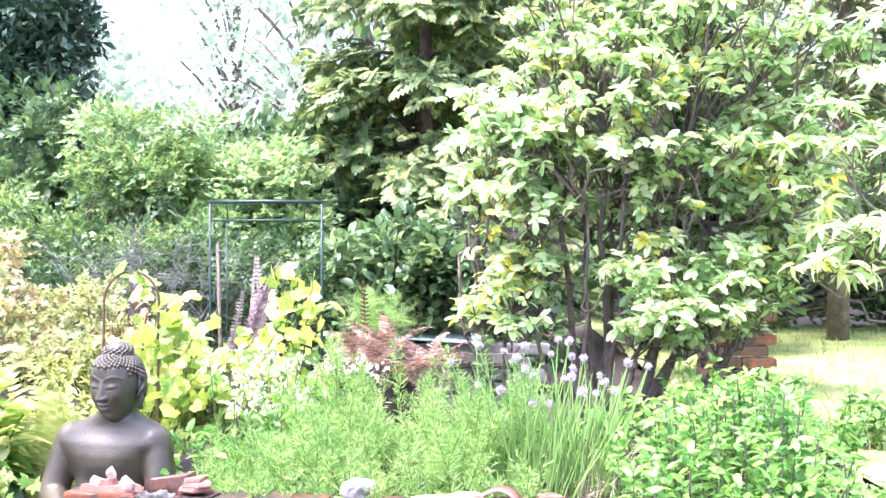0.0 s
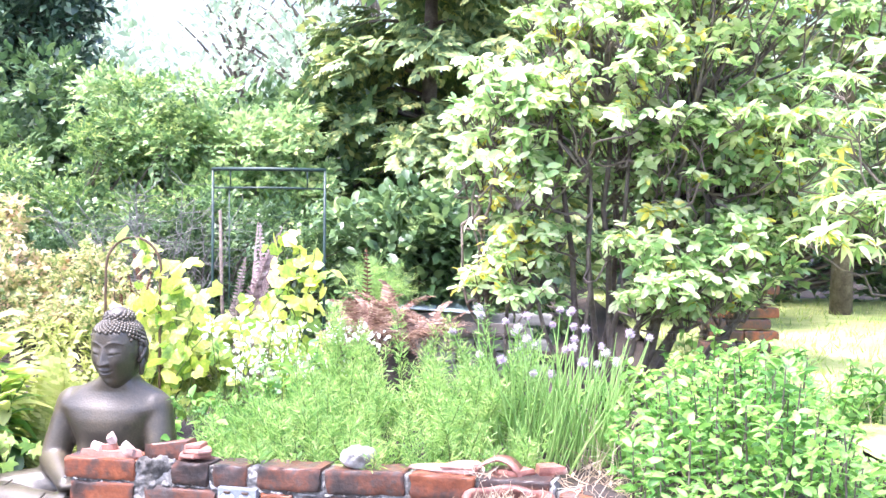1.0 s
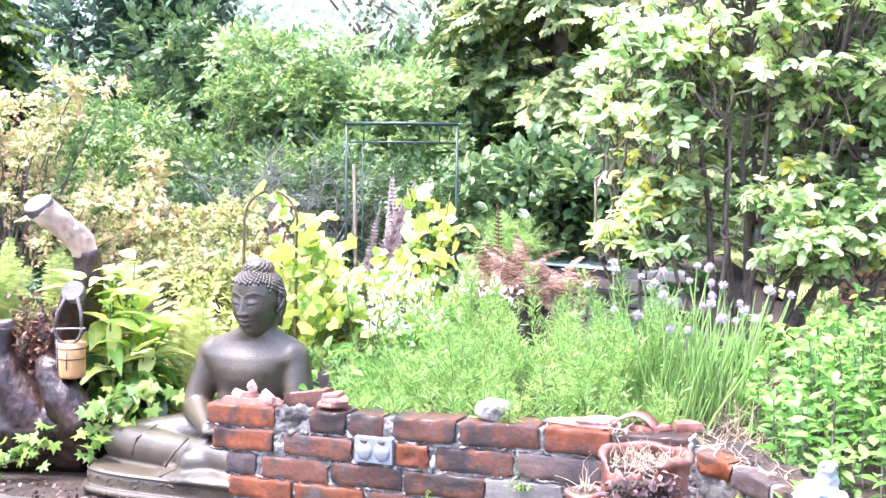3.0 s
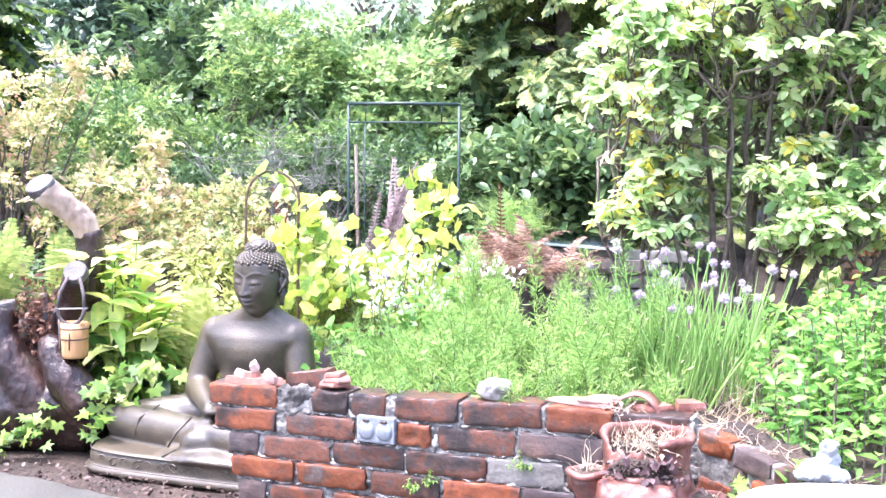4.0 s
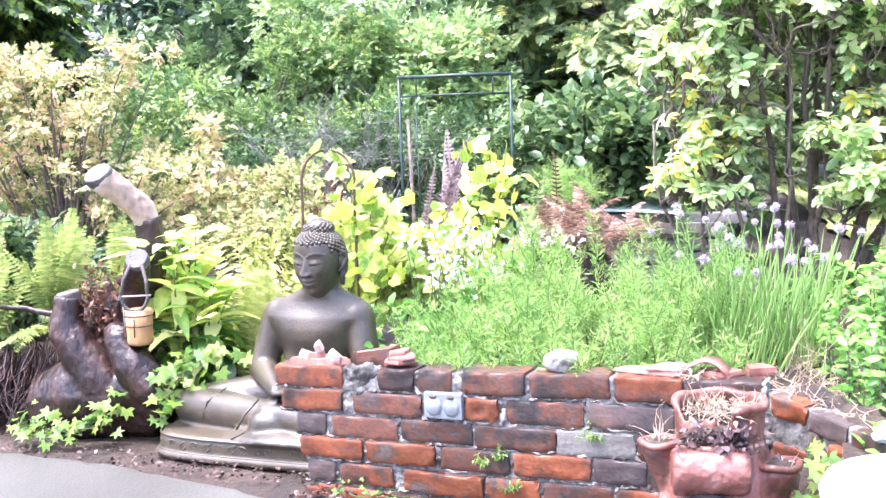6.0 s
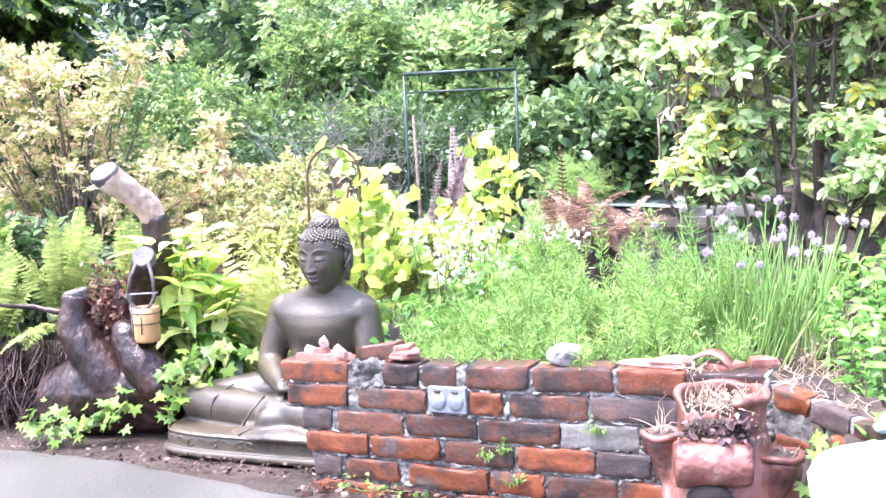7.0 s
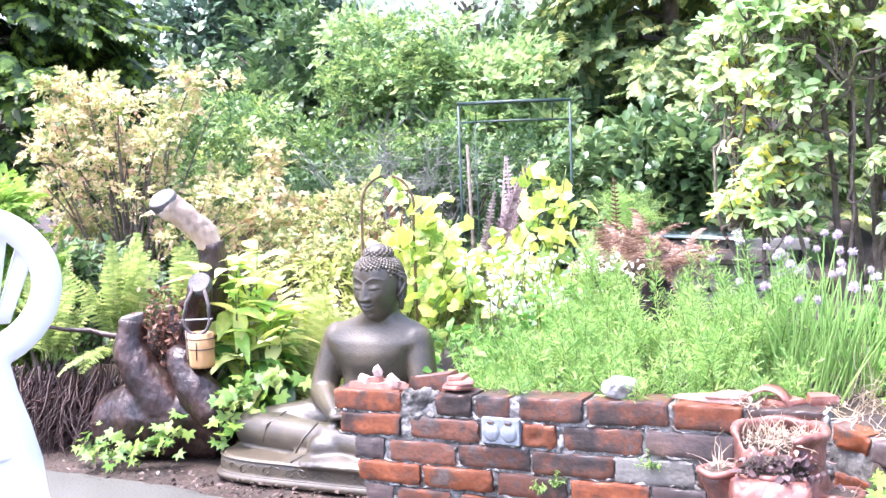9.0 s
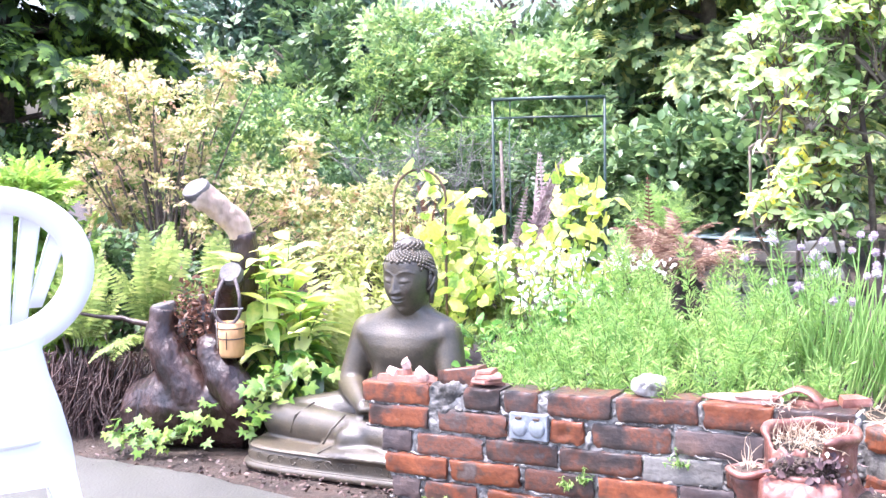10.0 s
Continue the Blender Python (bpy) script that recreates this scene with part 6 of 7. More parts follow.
# ---- flowers and herbs of the raised bed ----
def feathery(at, height, spread, stems, seed, leaf_len=0.03, mat=None):
    """A soft plant: thin upright stems with many thread-like leaves."""
    rng = np.random.default_rng(seed)
    f = thing("feathery_plant", "soft bright green feathery herb in the raised bed", "plant", at, group="feathery herbs")
    g, gs = Geo(), Geo()
    P, A, S = [], [], []
    for _ in range(stems):
        a = rng.uniform(0, 6.28)
        st = np.array([math.cos(a), math.sin(a), 0]) * spread * rng.random() ** 0.5 * 0.6
        h = height * rng.uniform(0.6, 1.1)
        pts = bent(rng, st, (math.cos(a) * 0.25 + rng.normal(0, 0.12), math.sin(a) * 0.25 + rng.normal(0, 0.12), 1), h, 6, 0.07)
        gs.tube(pts, np.linspace(0.0025, 0.001, 7), 3, False)
        n = int(230 * h / 0.3)
        fr = 0.15 + 0.85 * rng.random(n) ** 0.8
        pos = np.stack([np.interp(fr, np.linspace(0, 1, 7), pts[:, i]) for i in range(3)], -1)
        b = rng.uniform(0, 6.28, n)
        aim = np.stack([np.cos(b), np.sin(b), rng.uniform(0.2, 1.3, n)], -1)
        off = rng.uniform(0, 1, n)[:, None] * aim * leaf_len * 0.7
        P.append(pos + off), A.append(aim + rng.normal(0, 0.35, (n, 3))), S.append(leaf_len * rng.uniform(0.4, 1.5, n) * (1.2 - 0.6 * fr))
    P, A, S = np.concatenate(P), np.concatenate(A), np.concatenate(S)
    thin = (np.array([(-0.05, 0, 0), (0.05, 0, 0), (-0.06, 0.55, 0), (0.06, 0.55, 0), (0, 1, -0.1)], float), np.array([(0, 1, 3), (0, 3, 2), (2, 3, 4)]))
    g.scatter(thin, P, frames_from(A, rng.normal(0, 1, (len(P), 3))), S)
    child("leaves", g.mesh("leaves", mat or L_FEATHER), f, kind="stuff")
    child("stem", gs.mesh("stem", M_STEM_GREEN), f, kind="stuff")
    return f


rng = np.random.default_rng(71)
k = 0
for back in (0.14, 0.32, 0.5, 0.7, 0.92):
    for s in np.arange(-0.5, 0.5 if back > 0.2 else 0.38, 0.145):
        p = on_wall(s + rng.normal(0, 0.03) + (0.07 if k % 2 else 0) - 0.12 * (back > 0.4), back + rng.normal(0, 0.03))
        if back > 0.8 and s > 0.3:
            continue
        h = (0.10 + 0.33 * min(back, 0.75)) * rng.uniform(0.6, 1.45) * (1.0 if s > -0.1 or back < 0.6 else 0.8)
        feathery((p[0], p[1], bed_height(p[0], p[1]) - 0.01), h, 0.13, 8, 100 + k)
        k += 1
# looser leafy weeds by the statue's side and along the back of the bed
for q, (x, y, h) in enumerate(((-0.82, 3.62, 0.36), (-0.72, 3.42, 0.3), (-0.66, 3.75, 0.4), (-0.88, 3.9, 0.42), (-0.55, 4.0, 0.4), (-0.78, 3.3, 0.22), (-0.5, 4.12, 0.42), (-0.4, 4.2, 0.36), (-0.62, 4.3, 0.5), (-0.72, 3.95, 0.46), (0.8, 3.85, 0.3), (1.05, 4.0, 0.3), (1.3, 3.9, 0.3), (0.95, 4.3, 0.35), (1.25, 4.4, 0.3), (0.72, 4.15, 0.25), (0.55, 3.9, 0.22), (1.5, 4.2, 0.25))):
    rr = np.random.default_rng(300 + q)
    f = thing("leafy_weed", "loose light green leafy weed in the bed", "plant", (x, y, bed_height(x, y) - 0.01), group="leafy weeds")
    gs, gl = Geo(), Geo()
    for _ in range(8):
        pts = bent(rr, (rr.normal(0, 0.03), rr.normal(0, 0.03), 0), (rr.normal(0, 0.3), rr.normal(0, 0.3), 1), h * rr.uniform(0.7, 1.1), 6, 0.1)
        gs.tube(pts, np.linspace(0.003, 0.0012, 7), 4, False)
        n = 22
        fr = rr.uniform(0.2, 1, n)
        pos = np.stack([np.interp(fr, np.linspace(0, 1, 7), pts[:, i]) for i in range(3)], -1)
        aim = rr.normal(0, 1, (n, 3)) * [1, 1, 0.5]
        gl.scatter(LEAF_BROAD, pos, frames_from(aim, spin=rr.normal(0, 0.4, n)), rr.uniform(0.025, 0.055, n))
    child("leaves", gl.mesh("leaves", L_MINT), f, kind="stuff")
    child("stem", gs.mesh("stem", M_STEM_GREEN), f, kind="stuff")


def chives(at, blades, heads, seed):
    rng = np.random.default_rng(seed)
    f = thing("chives", "clump of upright chives with pale lilac flower heads", "chives", at, group="chives")
    petal = (np.array([(-0.1, 0, 0), (0.1, 0, 0), (0, 1, 0)], float), np.array([(0, 1, 2)]))
    for k in range(blades):
        a, r = rng.uniform(0, 6.28), 0.12 * rng.random() ** 0.5
        st = (math.cos(a) * r, math.sin(a) * r * 0.7, 0)
        ln = rng.uniform(0.2, 0.4)
        pts = bent(rng, st, (math.cos(a) * 0.25 + rng.normal(0, 0.16), math.sin(a) * 0.25 + rng.normal(0, 0.1), 1), ln, 6, 0.07)
        g = Geo()
        g.tube(pts, np.array([0.0035, 0.0035, 0.0033, 0.003, 0.0025, 0.0018, 0.0006]), 5, False)
        child("blade", g.mesh("blade", L_CHIVE, True), f)
    for k in range(heads):
        a, r = rng.uniform(0, 6.28), 0.10 * rng.random() ** 0.5
        ln = rng.uniform(0.28, 0.46)
        pts = bent(rng, (math.cos(a) * r, math.sin(a) * r * 0.6, 0), (math.cos(a) * 0.28, math.sin(a) * 0.2, 1), ln, 6, 0.03)
        g = Geo()
        g.tube(pts, 0.0022, 5, False)
        st = child("flower_stalk", g.mesh("flower_stalk", L_CHIVE, True), f)
        g = Geo()
        n = 90
        d = rng.normal(0, 1, (n, 3))
        d /= np.linalg.norm(d, axis=1, keepdims=True)
        d[:, 2] += 0.15
        R = rng.uniform(0.011, 0.016)
        g.scatter(petal, pts[-1] + d * R * 0.25, frames_from(d, rng.normal(0, 1, (n, 3))), np.stack([np.full(n, 0.035), np.full(n, R), np.full(n, 0.02)], -1))
        g.ball(pts[-1], (R * 0.6,) * 3, None, 6, 8)
        child("flower_head", g.mesh("flower_head", L_PETAL), st, "pale lilac flower head")
    return f


for q, (x, y, b, h) in enumerate(((0.26, 3.72, 60, 7), (0.40, 3.74, 85, 13), (0.45, 3.52, 70, 5), (0.30, 3.42, 60, 2), (0.20, 3.50, 40, 3))):
    chives((x, y, bed_height(x, y) - 0.01), int(b * 0.62), h, 400 + q)

# bleached grass and dead stalks at the right of the bed
for q, (x, y, n_, sp, hh) in enumerate(((0.45, 3.25, 40, 0.1, 0.16), (0.52, 3.0, 40, 0.1, 0.12), (0.62, 3.45, 30, 0.12, 0.2), (0.7, 3.7, 40, 0.14, 0.2), (1.0, 3.8, 40, 0.2, 0.16), (0.5, 4.2, 40, 0.2, 0.2), (1.3, 4.2, 40, 0.25, 0.2))):
    solo("dry_tuft", straw_tuft(np.random.default_rng(500 + q), n_, sp, hh, (0, 0, 0)), "bleached dry grass and stalks in the bed", "dry grass", (x, y, bed_height(x, y) - 0.005), kind="stuff")

for q, s_ in enumerate((0.03, 0.12, 0.2, 0.3, 0.4, 0.5)):
    p = on_return(s_, 0.06)
    solo("dry_tuft", straw_tuft(np.random.default_rng(540 + q), 11, 0.04, 0.05, (0, 0, 0)), "bleached dry grass hanging over the wall's end", "dry grass", (p[0], p[1], return_top(s_) + 0.004), kind="stuff")

# white blossom behind the climber
wf = thing("white_flowers", "mass of white blossom on thin stems", "flowers", (-0.60, 4.3, 0.20))
rng = np.random.default_rng(81)
gs, gp, gl = Geo(), Geo(), Geo()
for _ in range(46):
    x0, y0 = rng.uniform(-0.22, 0.26), rng.uniform(-0.08, 0.2)
    pts = bent(rng, (x0, y0, 0), (rng.normal(0, 0.15), rng.normal(0, 0.1), 1), rng.uniform(0.2, 0.46), 5, 0.08)
    gs.tube(pts, 0.0018, 3, False)
    n = 14
    d = rng.normal(0, 1, (n, 3))
    gp.scatter(LEAF_BROAD, pts[-1] + d * 0.012, frames_from(d, rng.normal(0, 1, (n, 3))), rng.uniform(0.014, 0.03, n))
    n = 10
    fr = rng.uniform(0.1, 0.9, n)
    pos = np.stack([np.interp(fr, np.linspace(0, 1, 6), pts[:, i]) for i in range(3)], -1)
    gl.scatter(LEAF_LANCE, pos, frames_from(rng.normal(0, 1, (n, 3))), rng.uniform(0.03, 0.06, n))
child("blossom", gp.mesh("blossom", L_WHITE), wf, "white petals", kind="stuff")
child("stem", gs.mesh("stem", M_STEM_GREEN), wf, kind="stuff")
child("leaves", gl.mesh("leaves", L_FEATHER), wf, kind="stuff")


# ---- leafy bush in the right-hand bed ----
bush = thing("leafy_bush", "dense bright green leafy bush with dark upright stems", "bush", (0.92, 3.05, 0.25))
rng = np.random.default_rng(91)
g = Geo()
bush_shapes = [leaf_mesh(outline_leaf([0.05, 0.19, 0.23, 0.15, 0.0], 0.3, d), "leaf", L_MINT) for d in (0.15, 0.35, 0.5)]
bush_leaves = []
for k in range(170):
    x0, y0 = rng.uniform(-0.42, 0.34), rng.uniform(-0.42, 0.5)
    dome = 0.42 - 0.28 * max(0, -(x0 + 0.12) / 0.3) * 0.8 - 0.12 * max(0, (-y0 - 0.1) / 0.3) - min(0.29, 2.5 * max(0, x0 - 0.06))
    h = max(dome * rng.uniform(0.75, 1.08), 0.08)
    pts = bent(rng, (x0, y0, 0), (rng.normal(0, 0.07), rng.normal(-0.03, 0.07), 1), h, 5, 0.04)
    gg = Geo()
    gg.tube(pts, np.linspace(0.004, 0.002, 6), 4, False)
    child("stem", gg.mesh("stem", M_STEM), bush)
    n = max(int(h / 0.022), 3)
    for i in range(n):
        f = 0.3 + 0.7 * i / (n - 1)
        p = np.array([np.interp(f, np.linspace(0, 1, 6), pts[:, j]) for j in range(3)])
        m_ = 2 if i < n - 1 else 5
        for q in range(m_):
            b = i * 1.57 + q * 6.28 / m_ + k + rng.normal(0, 0.5)
            bush_leaves.append((p + rng.normal(0, 0.012, 3), (math.cos(b), math.sin(b), 0.35 + (0.5 if i == n - 1 else 0) + rng.normal(0, 0.4)), rng.uniform(0.026, 0.056) * (1.1 - 0.25 * f)))
near = sorted(range(len(bush_leaves)), key=lambda i: bush_leaves[i][0][1] - 0.6 * bush_leaves[i][0][2])
for c, i in enumerate(near[:300]):
    p, d, s = bush_leaves[i]
    m = Matrix(frames_from(np.array([d]), spin=rng.normal(0, 0.3, 1))[0].tolist()).to_4x4()
    m.translation = Vector(p)
    child("leaf", bush_shapes[c % 3], bush, m=m @ Matrix.Scale(s, 4))
rest = [bush_leaves[i] for i in near[300:]]
g.scatter(outline_leaf([0.05, 0.19, 0.23, 0.15, 0.0], 0.3, 0.3), [r[0] for r in rest], frames_from([r[1] for r in rest], spin=rng.normal(0, 0.5, len(rest))), np.array([r[2] for r in rest]))
child("leaves", g.mesh("leaves", L_MINT, True), bush, kind="stuff")


# ---- rhododendron ----
def rhododendron(at, boxes, tips, seed, trunks, leaf=0.085, label="", parts=300, pick=None, template=None, mat=None, density=8, hollows=()):
    rng = np.random.default_rng(seed)
    f = thing("rhododendron", label, "shrub", at)
    template = template or outline_leaf([0.05, 0.22, 0.26, 0.09], 0.22, 0.3)
    shares = np.array([b[2] for b in boxes], float)
    nodes, ends, owner = [], [], []
    while len(ends) < tips:
        q, h, _ = boxes[rng.choice(len(boxes), p=shares / shares.sum())]
        d = rng.normal(0, 1, 3)
        d /= np.linalg.norm(d)
        e = np.array(q) + d * rng.random() ** 0.3 * np.array(h)
        if any(((e[0] - hx) / rx) ** 2 + ((e[2] - hz) / rz) ** 2 < 1 and e[1] < deep for hx, hz, rx, rz, deep in hollows):
            continue
        for _ in range(rng.integers(4, 10)):
            a = rng.uniform(0, 6.28)
            w = 0.105 * rng.random() ** 0.5 * leaf / 0.064
            ends.append(e + [math.cos(a) * w, math.sin(a) * w, rng.normal(0.02, 0.02) - 2.2 * w * w])
            owner.append(len(nodes))
        nodes.append(e - [0, 0, 0.07])
    ends, nodes = np.array(ends), np.array(nodes)
    forks = []
    for k, (base, mid, r) in enumerate(trunks):
        g = Geo()
        base, mid = np.array(base, float), np.array(mid, float)
        knee = base + (mid - base) * [0.85, 0.85, 0.45]
        u = np.linspace(0, 1, 9)[:, None]
        pts = (1 - u) ** 2 * base + 2 * u * (1 - u) * knee + u ** 2 * mid + rng.normal(0, 0.01, (9, 3))
        g.tube(pts, np.linspace(r, r * 0.5, 9), 8)
        child("trunk", g.mesh("trunk", M_STEM, True), f)
        for q in (3, 4, 5, 6, 7, 8):
            forks.append((pts[q], r))
    fp = np.array([q[0] for q in forks])
    g = Geo()
    for e in nodes:
        near = np.argsort(np.linalg.norm((fp - e) * [1, 1, 0.8], axis=1) + 0.5 * np.maximum(fp[:, 2] - e[2], 0))[rng.integers(0, 3)]
        pts = fp[near] + (e - fp[near]) * np.linspace(0, 1, 7)[:, None]
        pts[1:-1] += np.cumsum(rng.normal(0, 0.016, (5, 3)), axis=0) - [0, 0, 0.03]
        g.tube(pts, np.linspace(0.007, 0.0035, 7), 5, False)
    for e, o in zip(ends, owner):
        a = nodes[o]
        mid = (a + e) / 2 + rng.normal(0, 0.012, 3) - [0, 0, 0.012]
        u = np.linspace(0, 1, 4)[:, None]
        g.tube((1 - u) ** 2 * a + 2 * u * (1 - u) * mid + u ** 2 * e, np.linspace(0.0036, 0.0018, 4), 3, False)
    child("branch", g.mesh("branch", M_STEM), f, kind="stuff")
    P, A, U, S = [], [], [], []
    for e in ends:
        n = rng.integers(density - 2, density + 3)
        tilt = rng.uniform(-0.25, 0.45)
        b = np.arange(n) * 6.283 / n + rng.uniform(0, 6.28) + rng.normal(0, 0.15, n)
        P.append(np.tile(e, (n, 1)) + rng.normal(0, 0.006, (n, 3)))
        axis = np.array([rng.normal(0, 0.45), rng.normal(-0.25, 0.45), 1.0])
        axis /= np.linalg.norm(axis)
        ux = np.cross(axis, [0.3, 1, 0.1])
        ux /= np.linalg.norm(ux)
        uy = np.cross(axis, ux)
        A.append(np.cos(b)[:, None] * ux + np.sin(b)[:, None] * uy + (tilt + rng.normal(0, 0.3, n))[:, None] * axis)
        U.append(np.tile(axis, (n, 1)) + rng.normal(0, 0.15, (n, 3)))
        S.append(leaf * rng.uniform(0.6, 1.15, n))
    P, A, S, U = np.concatenate(P), np.concatenate(A), np.concatenate(S), np.concatenate(U)
    mats = frames_from(A, U, spin=rng.normal(0, 0.25, len(A)))
    order = np.argsort(P[:, 1] if pick is None else np.linalg.norm(P - np.array(pick), axis=1))
    shapes = [leaf_mesh((template[0] * [1, 1, zz], template[1]), "leaf", mat or L_RHODO) for zz in (0.6, 1.0, 1.5)]
    for c, i in enumerate(order[:parts]):
        m = Matrix(mats[i].tolist()).to_4x4()
        m.translation = Vector(P[i])
        child("leaf", shapes[c % 3], f, m=m @ Matrix.Scale(float(S[i]), 4))
    rest = order[parts:]
    g = Geo()
    g.scatter(template, P[rest], mats[rest], S[rest])
    child("leaves", g.mesh("leaves", mat or L_RHODO, True), f, kind="stuff")
    return f


rhododendron((0.60, 4.75, 0.1), [((0.15, 0.0, 1.42), (0.72, 0.5, 0.5), 5), ((0.52, 0.0, 1.12), (0.40, 0.4, 0.44), 3.0), ((-0.25, -0.05, 1.15), (0.32, 0.32, 0.40), 1.7), ((0.30, -0.2, 0.76), (0.40, 0.25, 0.20), 1.8), ((-0.34, -0.05, 0.68), (0.2, 0.2, 0.22), 0.5), ((0.35, 0.0, 1.92), (0.8, 0.5, 0.35), 2.2)],
             3500, 7, [((0.0, 0, 0), (-0.32, -0.05, 1.0), 0.012), ((0.0, -0.04, 0), (-0.16, 0.0, 1.3), 0.017), ((0.02, 0, 0), (0.42, -0.1, 1.05), 0.019), ((0.08, 0.03, 0), (0.5, 0.05, 1.4), 0.018), ((0.06, 0, 0.0), (0.68, -0.05, 0.9), 0.017), ((0.0, -0.05, 0), (0.2, -0.15, 1.0), 0.014), ((0.12, 0.05, 0), (0.8, 0.1, 1.2), 0.014), ((0.03, -0.03, 0), (0.1, -0.12, 1.35), 0.014), ((0.05, -0.06, 0), (0.3, -0.2, 1.3), 0.014), ((-0.02, -0.06, 0), (-0.05, -0.18, 1.1), 0.012), ((0.06, 0.02, 0), (0.02, 0.0, 1.6), 0.016), ((0.1, -0.02, 0), (0.35, -0.08, 1.6), 0.016),
                       ((-0.36, 0.1, 0.1), (-0.48, 0.05, 1.0), 0.011), ((-0.32, 0.05, 0.1), (-0.56, 0.0, 0.9), 0.010), ((-0.4, 0.08, 0.1), (-0.35, 0.05, 1.05), 0.011), ((-0.38, 0.0, 0.1), (-0.5, -0.1, 0.9), 0.009), ((0.0, 0.1, 0.3), (-0.05, 0.15, 1.5), 0.014), ((0.02, 0.1, 0.3), (0.1, 0.15, 1.5), 0.014)],
             0.055, "large rhododendron with whorled glossy green leaves on many stems",
             hollows=((0.0, 1.06, 0.2, 0.22, 0.12), (-0.2, 1.2, 0.12, 0.12, 0.0), (0.22, 0.3, 0.5, 0.28, 9), (0.42, 1.02, 0.1, 0.09, 0.0), (-0.52, 0.45, 0.4, 0.17, 9), (-0.12, 0.72, 0.2, 0.14, 0.05)))
# overhanging leafy branch at the right-hand edge
rhododendron((1.78, 4.3, 0.05), [((-0.2, 0.0, 1.15), (0.4, 0.35, 0.4), 1), ((0.1, 0.0, 1.5), (0.5, 0.3, 0.4), 1)], 230, 17, [((0, 0, 0), (-0.1, 0, 1.1), 0.03), ((0.05, 0, 0), (0.2, 0, 1.3), 0.03)], 0.085, "bright leafy shrub with large pale green leaves", 120, template=LEAF_LANCE)


# ---- pale shrub at the left ----
M_TWIG = surface("grey_twig", [(0.3, (0.07, 0.065, 0.06)), (0.7, (0.22, 0.215, 0.2))], 12, 0.6, 0.3, 60)


def shrub(name, at, boxes, clumps, leaves, size, mat, label, category="shrub", seed=0, template=LEAF_QUICK, radius=0.14, stems=14, stem_r=0.012, group="", shell=0.4, jitter=0.9, flat=0.8, sprig=None):
    rng = np.random.default_rng(seed)
    f = thing(name, label, category, at, group=group)
    field = clump_field(rng, boxes, clumps, radius)
    if sprig:
        g = sprigs(rng, field, leaves // sprig[0], sprig[0], template, size, sprig[1], shell, flat)
    else:
        g = crown(rng, field, leaves, template, size, shell=shell, jitter=jitter, flat=flat)
    child("crown", g.mesh("crown", mat), f, kind="stuff")
    gs = Geo()
    picks = rng.choice(len(field), min(stems, len(field)), replace=False)
    for k in picks:
        e = field[k][0]
        a = np.array([rng.normal(0, 0.05), rng.normal(0, 0.05), 0.0])
        mid = np.array([e[0] * 0.35, e[1] * 0.35, e[2] * 0.6]) + rng.normal(0, 0.05, 3)
        u = np.linspace(0, 1, 8)[:, None]
        gs.tube((1 - u) ** 2 * a + 2 * u * (1 - u) * mid + u ** 2 * e, np.linspace(stem_r, stem_r * 0.25, 8), 5, False)
    child("stem", gs.mesh("stem", M_STEM), f, kind="stuff")
    return f


shrub("pale_shrub", (-2.7, 5.2, 0.0), [((-0.05, 0, 1.12), (0.42, 0.4, 0.30), 3), ((-0.3, 0.1, 0.92), (0.3, 0.35, 0.34), 2.0), ((0.45, -0.05, 0.80), (0.5, 0.35, 0.20), 2.4), ((0.95, 0, 0.66), (0.4, 0.3, 0.18), 1.6), ((0.1, 0, 0.55), (0.8, 0.3, 0.25), 1.5), ((0.32, 0.1, 1.36), (0.16, 0.2, 0.10), 0.5), ((0.7, 0.1, 1.02), (0.14, 0.14, 0.09), 0.4), ((-0.22, 0.0, 1.4), (0.2, 0.2, 0.08), 0.5)], 300, 20000, 0.034, L_PIERIS, "pale yellow and pink leaved shrub", seed=1, radius=0.062, stems=80, stem_r=0.010, shell=0.2, flat=0.6, sprig=(8, 0.05))
shrub("pale_shrub", (-1.55, 5.0, 0.0), [((0, 0, 0.55), (0.5, 0.3, 0.22), 2), ((0.1, 0, 0.72), (0.25, 0.2, 0.2), 1)], 90, 9000, 0.027, L_PIERIS, "low pale yellow-pink shrub behind the ferns", seed=2, sprig=(8, 0.05), radius=0.08, stems=20, stem_r=0.007)
shrub("golden_shrub", (-1.3, 4.75, 0.0), [((0.0, 0, 0.45), (0.38, 0.15, 0.2), 2), ((0.0, 0, 0.25), (0.4, 0.15, 0.2), 1)], 60, 2600, 0.05, L_FERN_GOLD, "bright golden low foliage behind the statue", seed=3, radius=0.07, stems=24, stem_r=0.004, template=LEAF_LANCE)
shrub("golden_shrub", (-0.78, 4.7, 0.05), [((0.0, 0, 0.34), (0.36, 0.12, 0.16), 2), ((-0.25, 0, 0.5), (0.12, 0.1, 0.14), 1)], 60, 1500, 0.045, L_FERN, "light yellow-green perennials behind the climber", seed=33, radius=0.07, stems=40, stem_r=0.003, sprig=(8, 0.09), template=LEAF_BROAD)
shrub("leafy_plant", (-0.42, 6.35, 0.05), [((0, 0, 0.58), (0.14, 0.12, 0.09), 1)], 22, 5000, 0.045, L_FEATHER, "soft bright green feathery plant", "plant", seed=41, radius=0.08, stems=22, stem_r=0.004, template=LEAF_STRIP, sprig=(14, 0.14))
shrub("dark_shrub", (-2.6, 4.6, 0.0), [((0, 0, 0.35), (0.7, 0.2, 0.3), 1)], 70, 3500, 0.05, L_DARK, "dark green leafy undergrowth beneath the shrubs", seed=4, radius=0.12, stems=20)
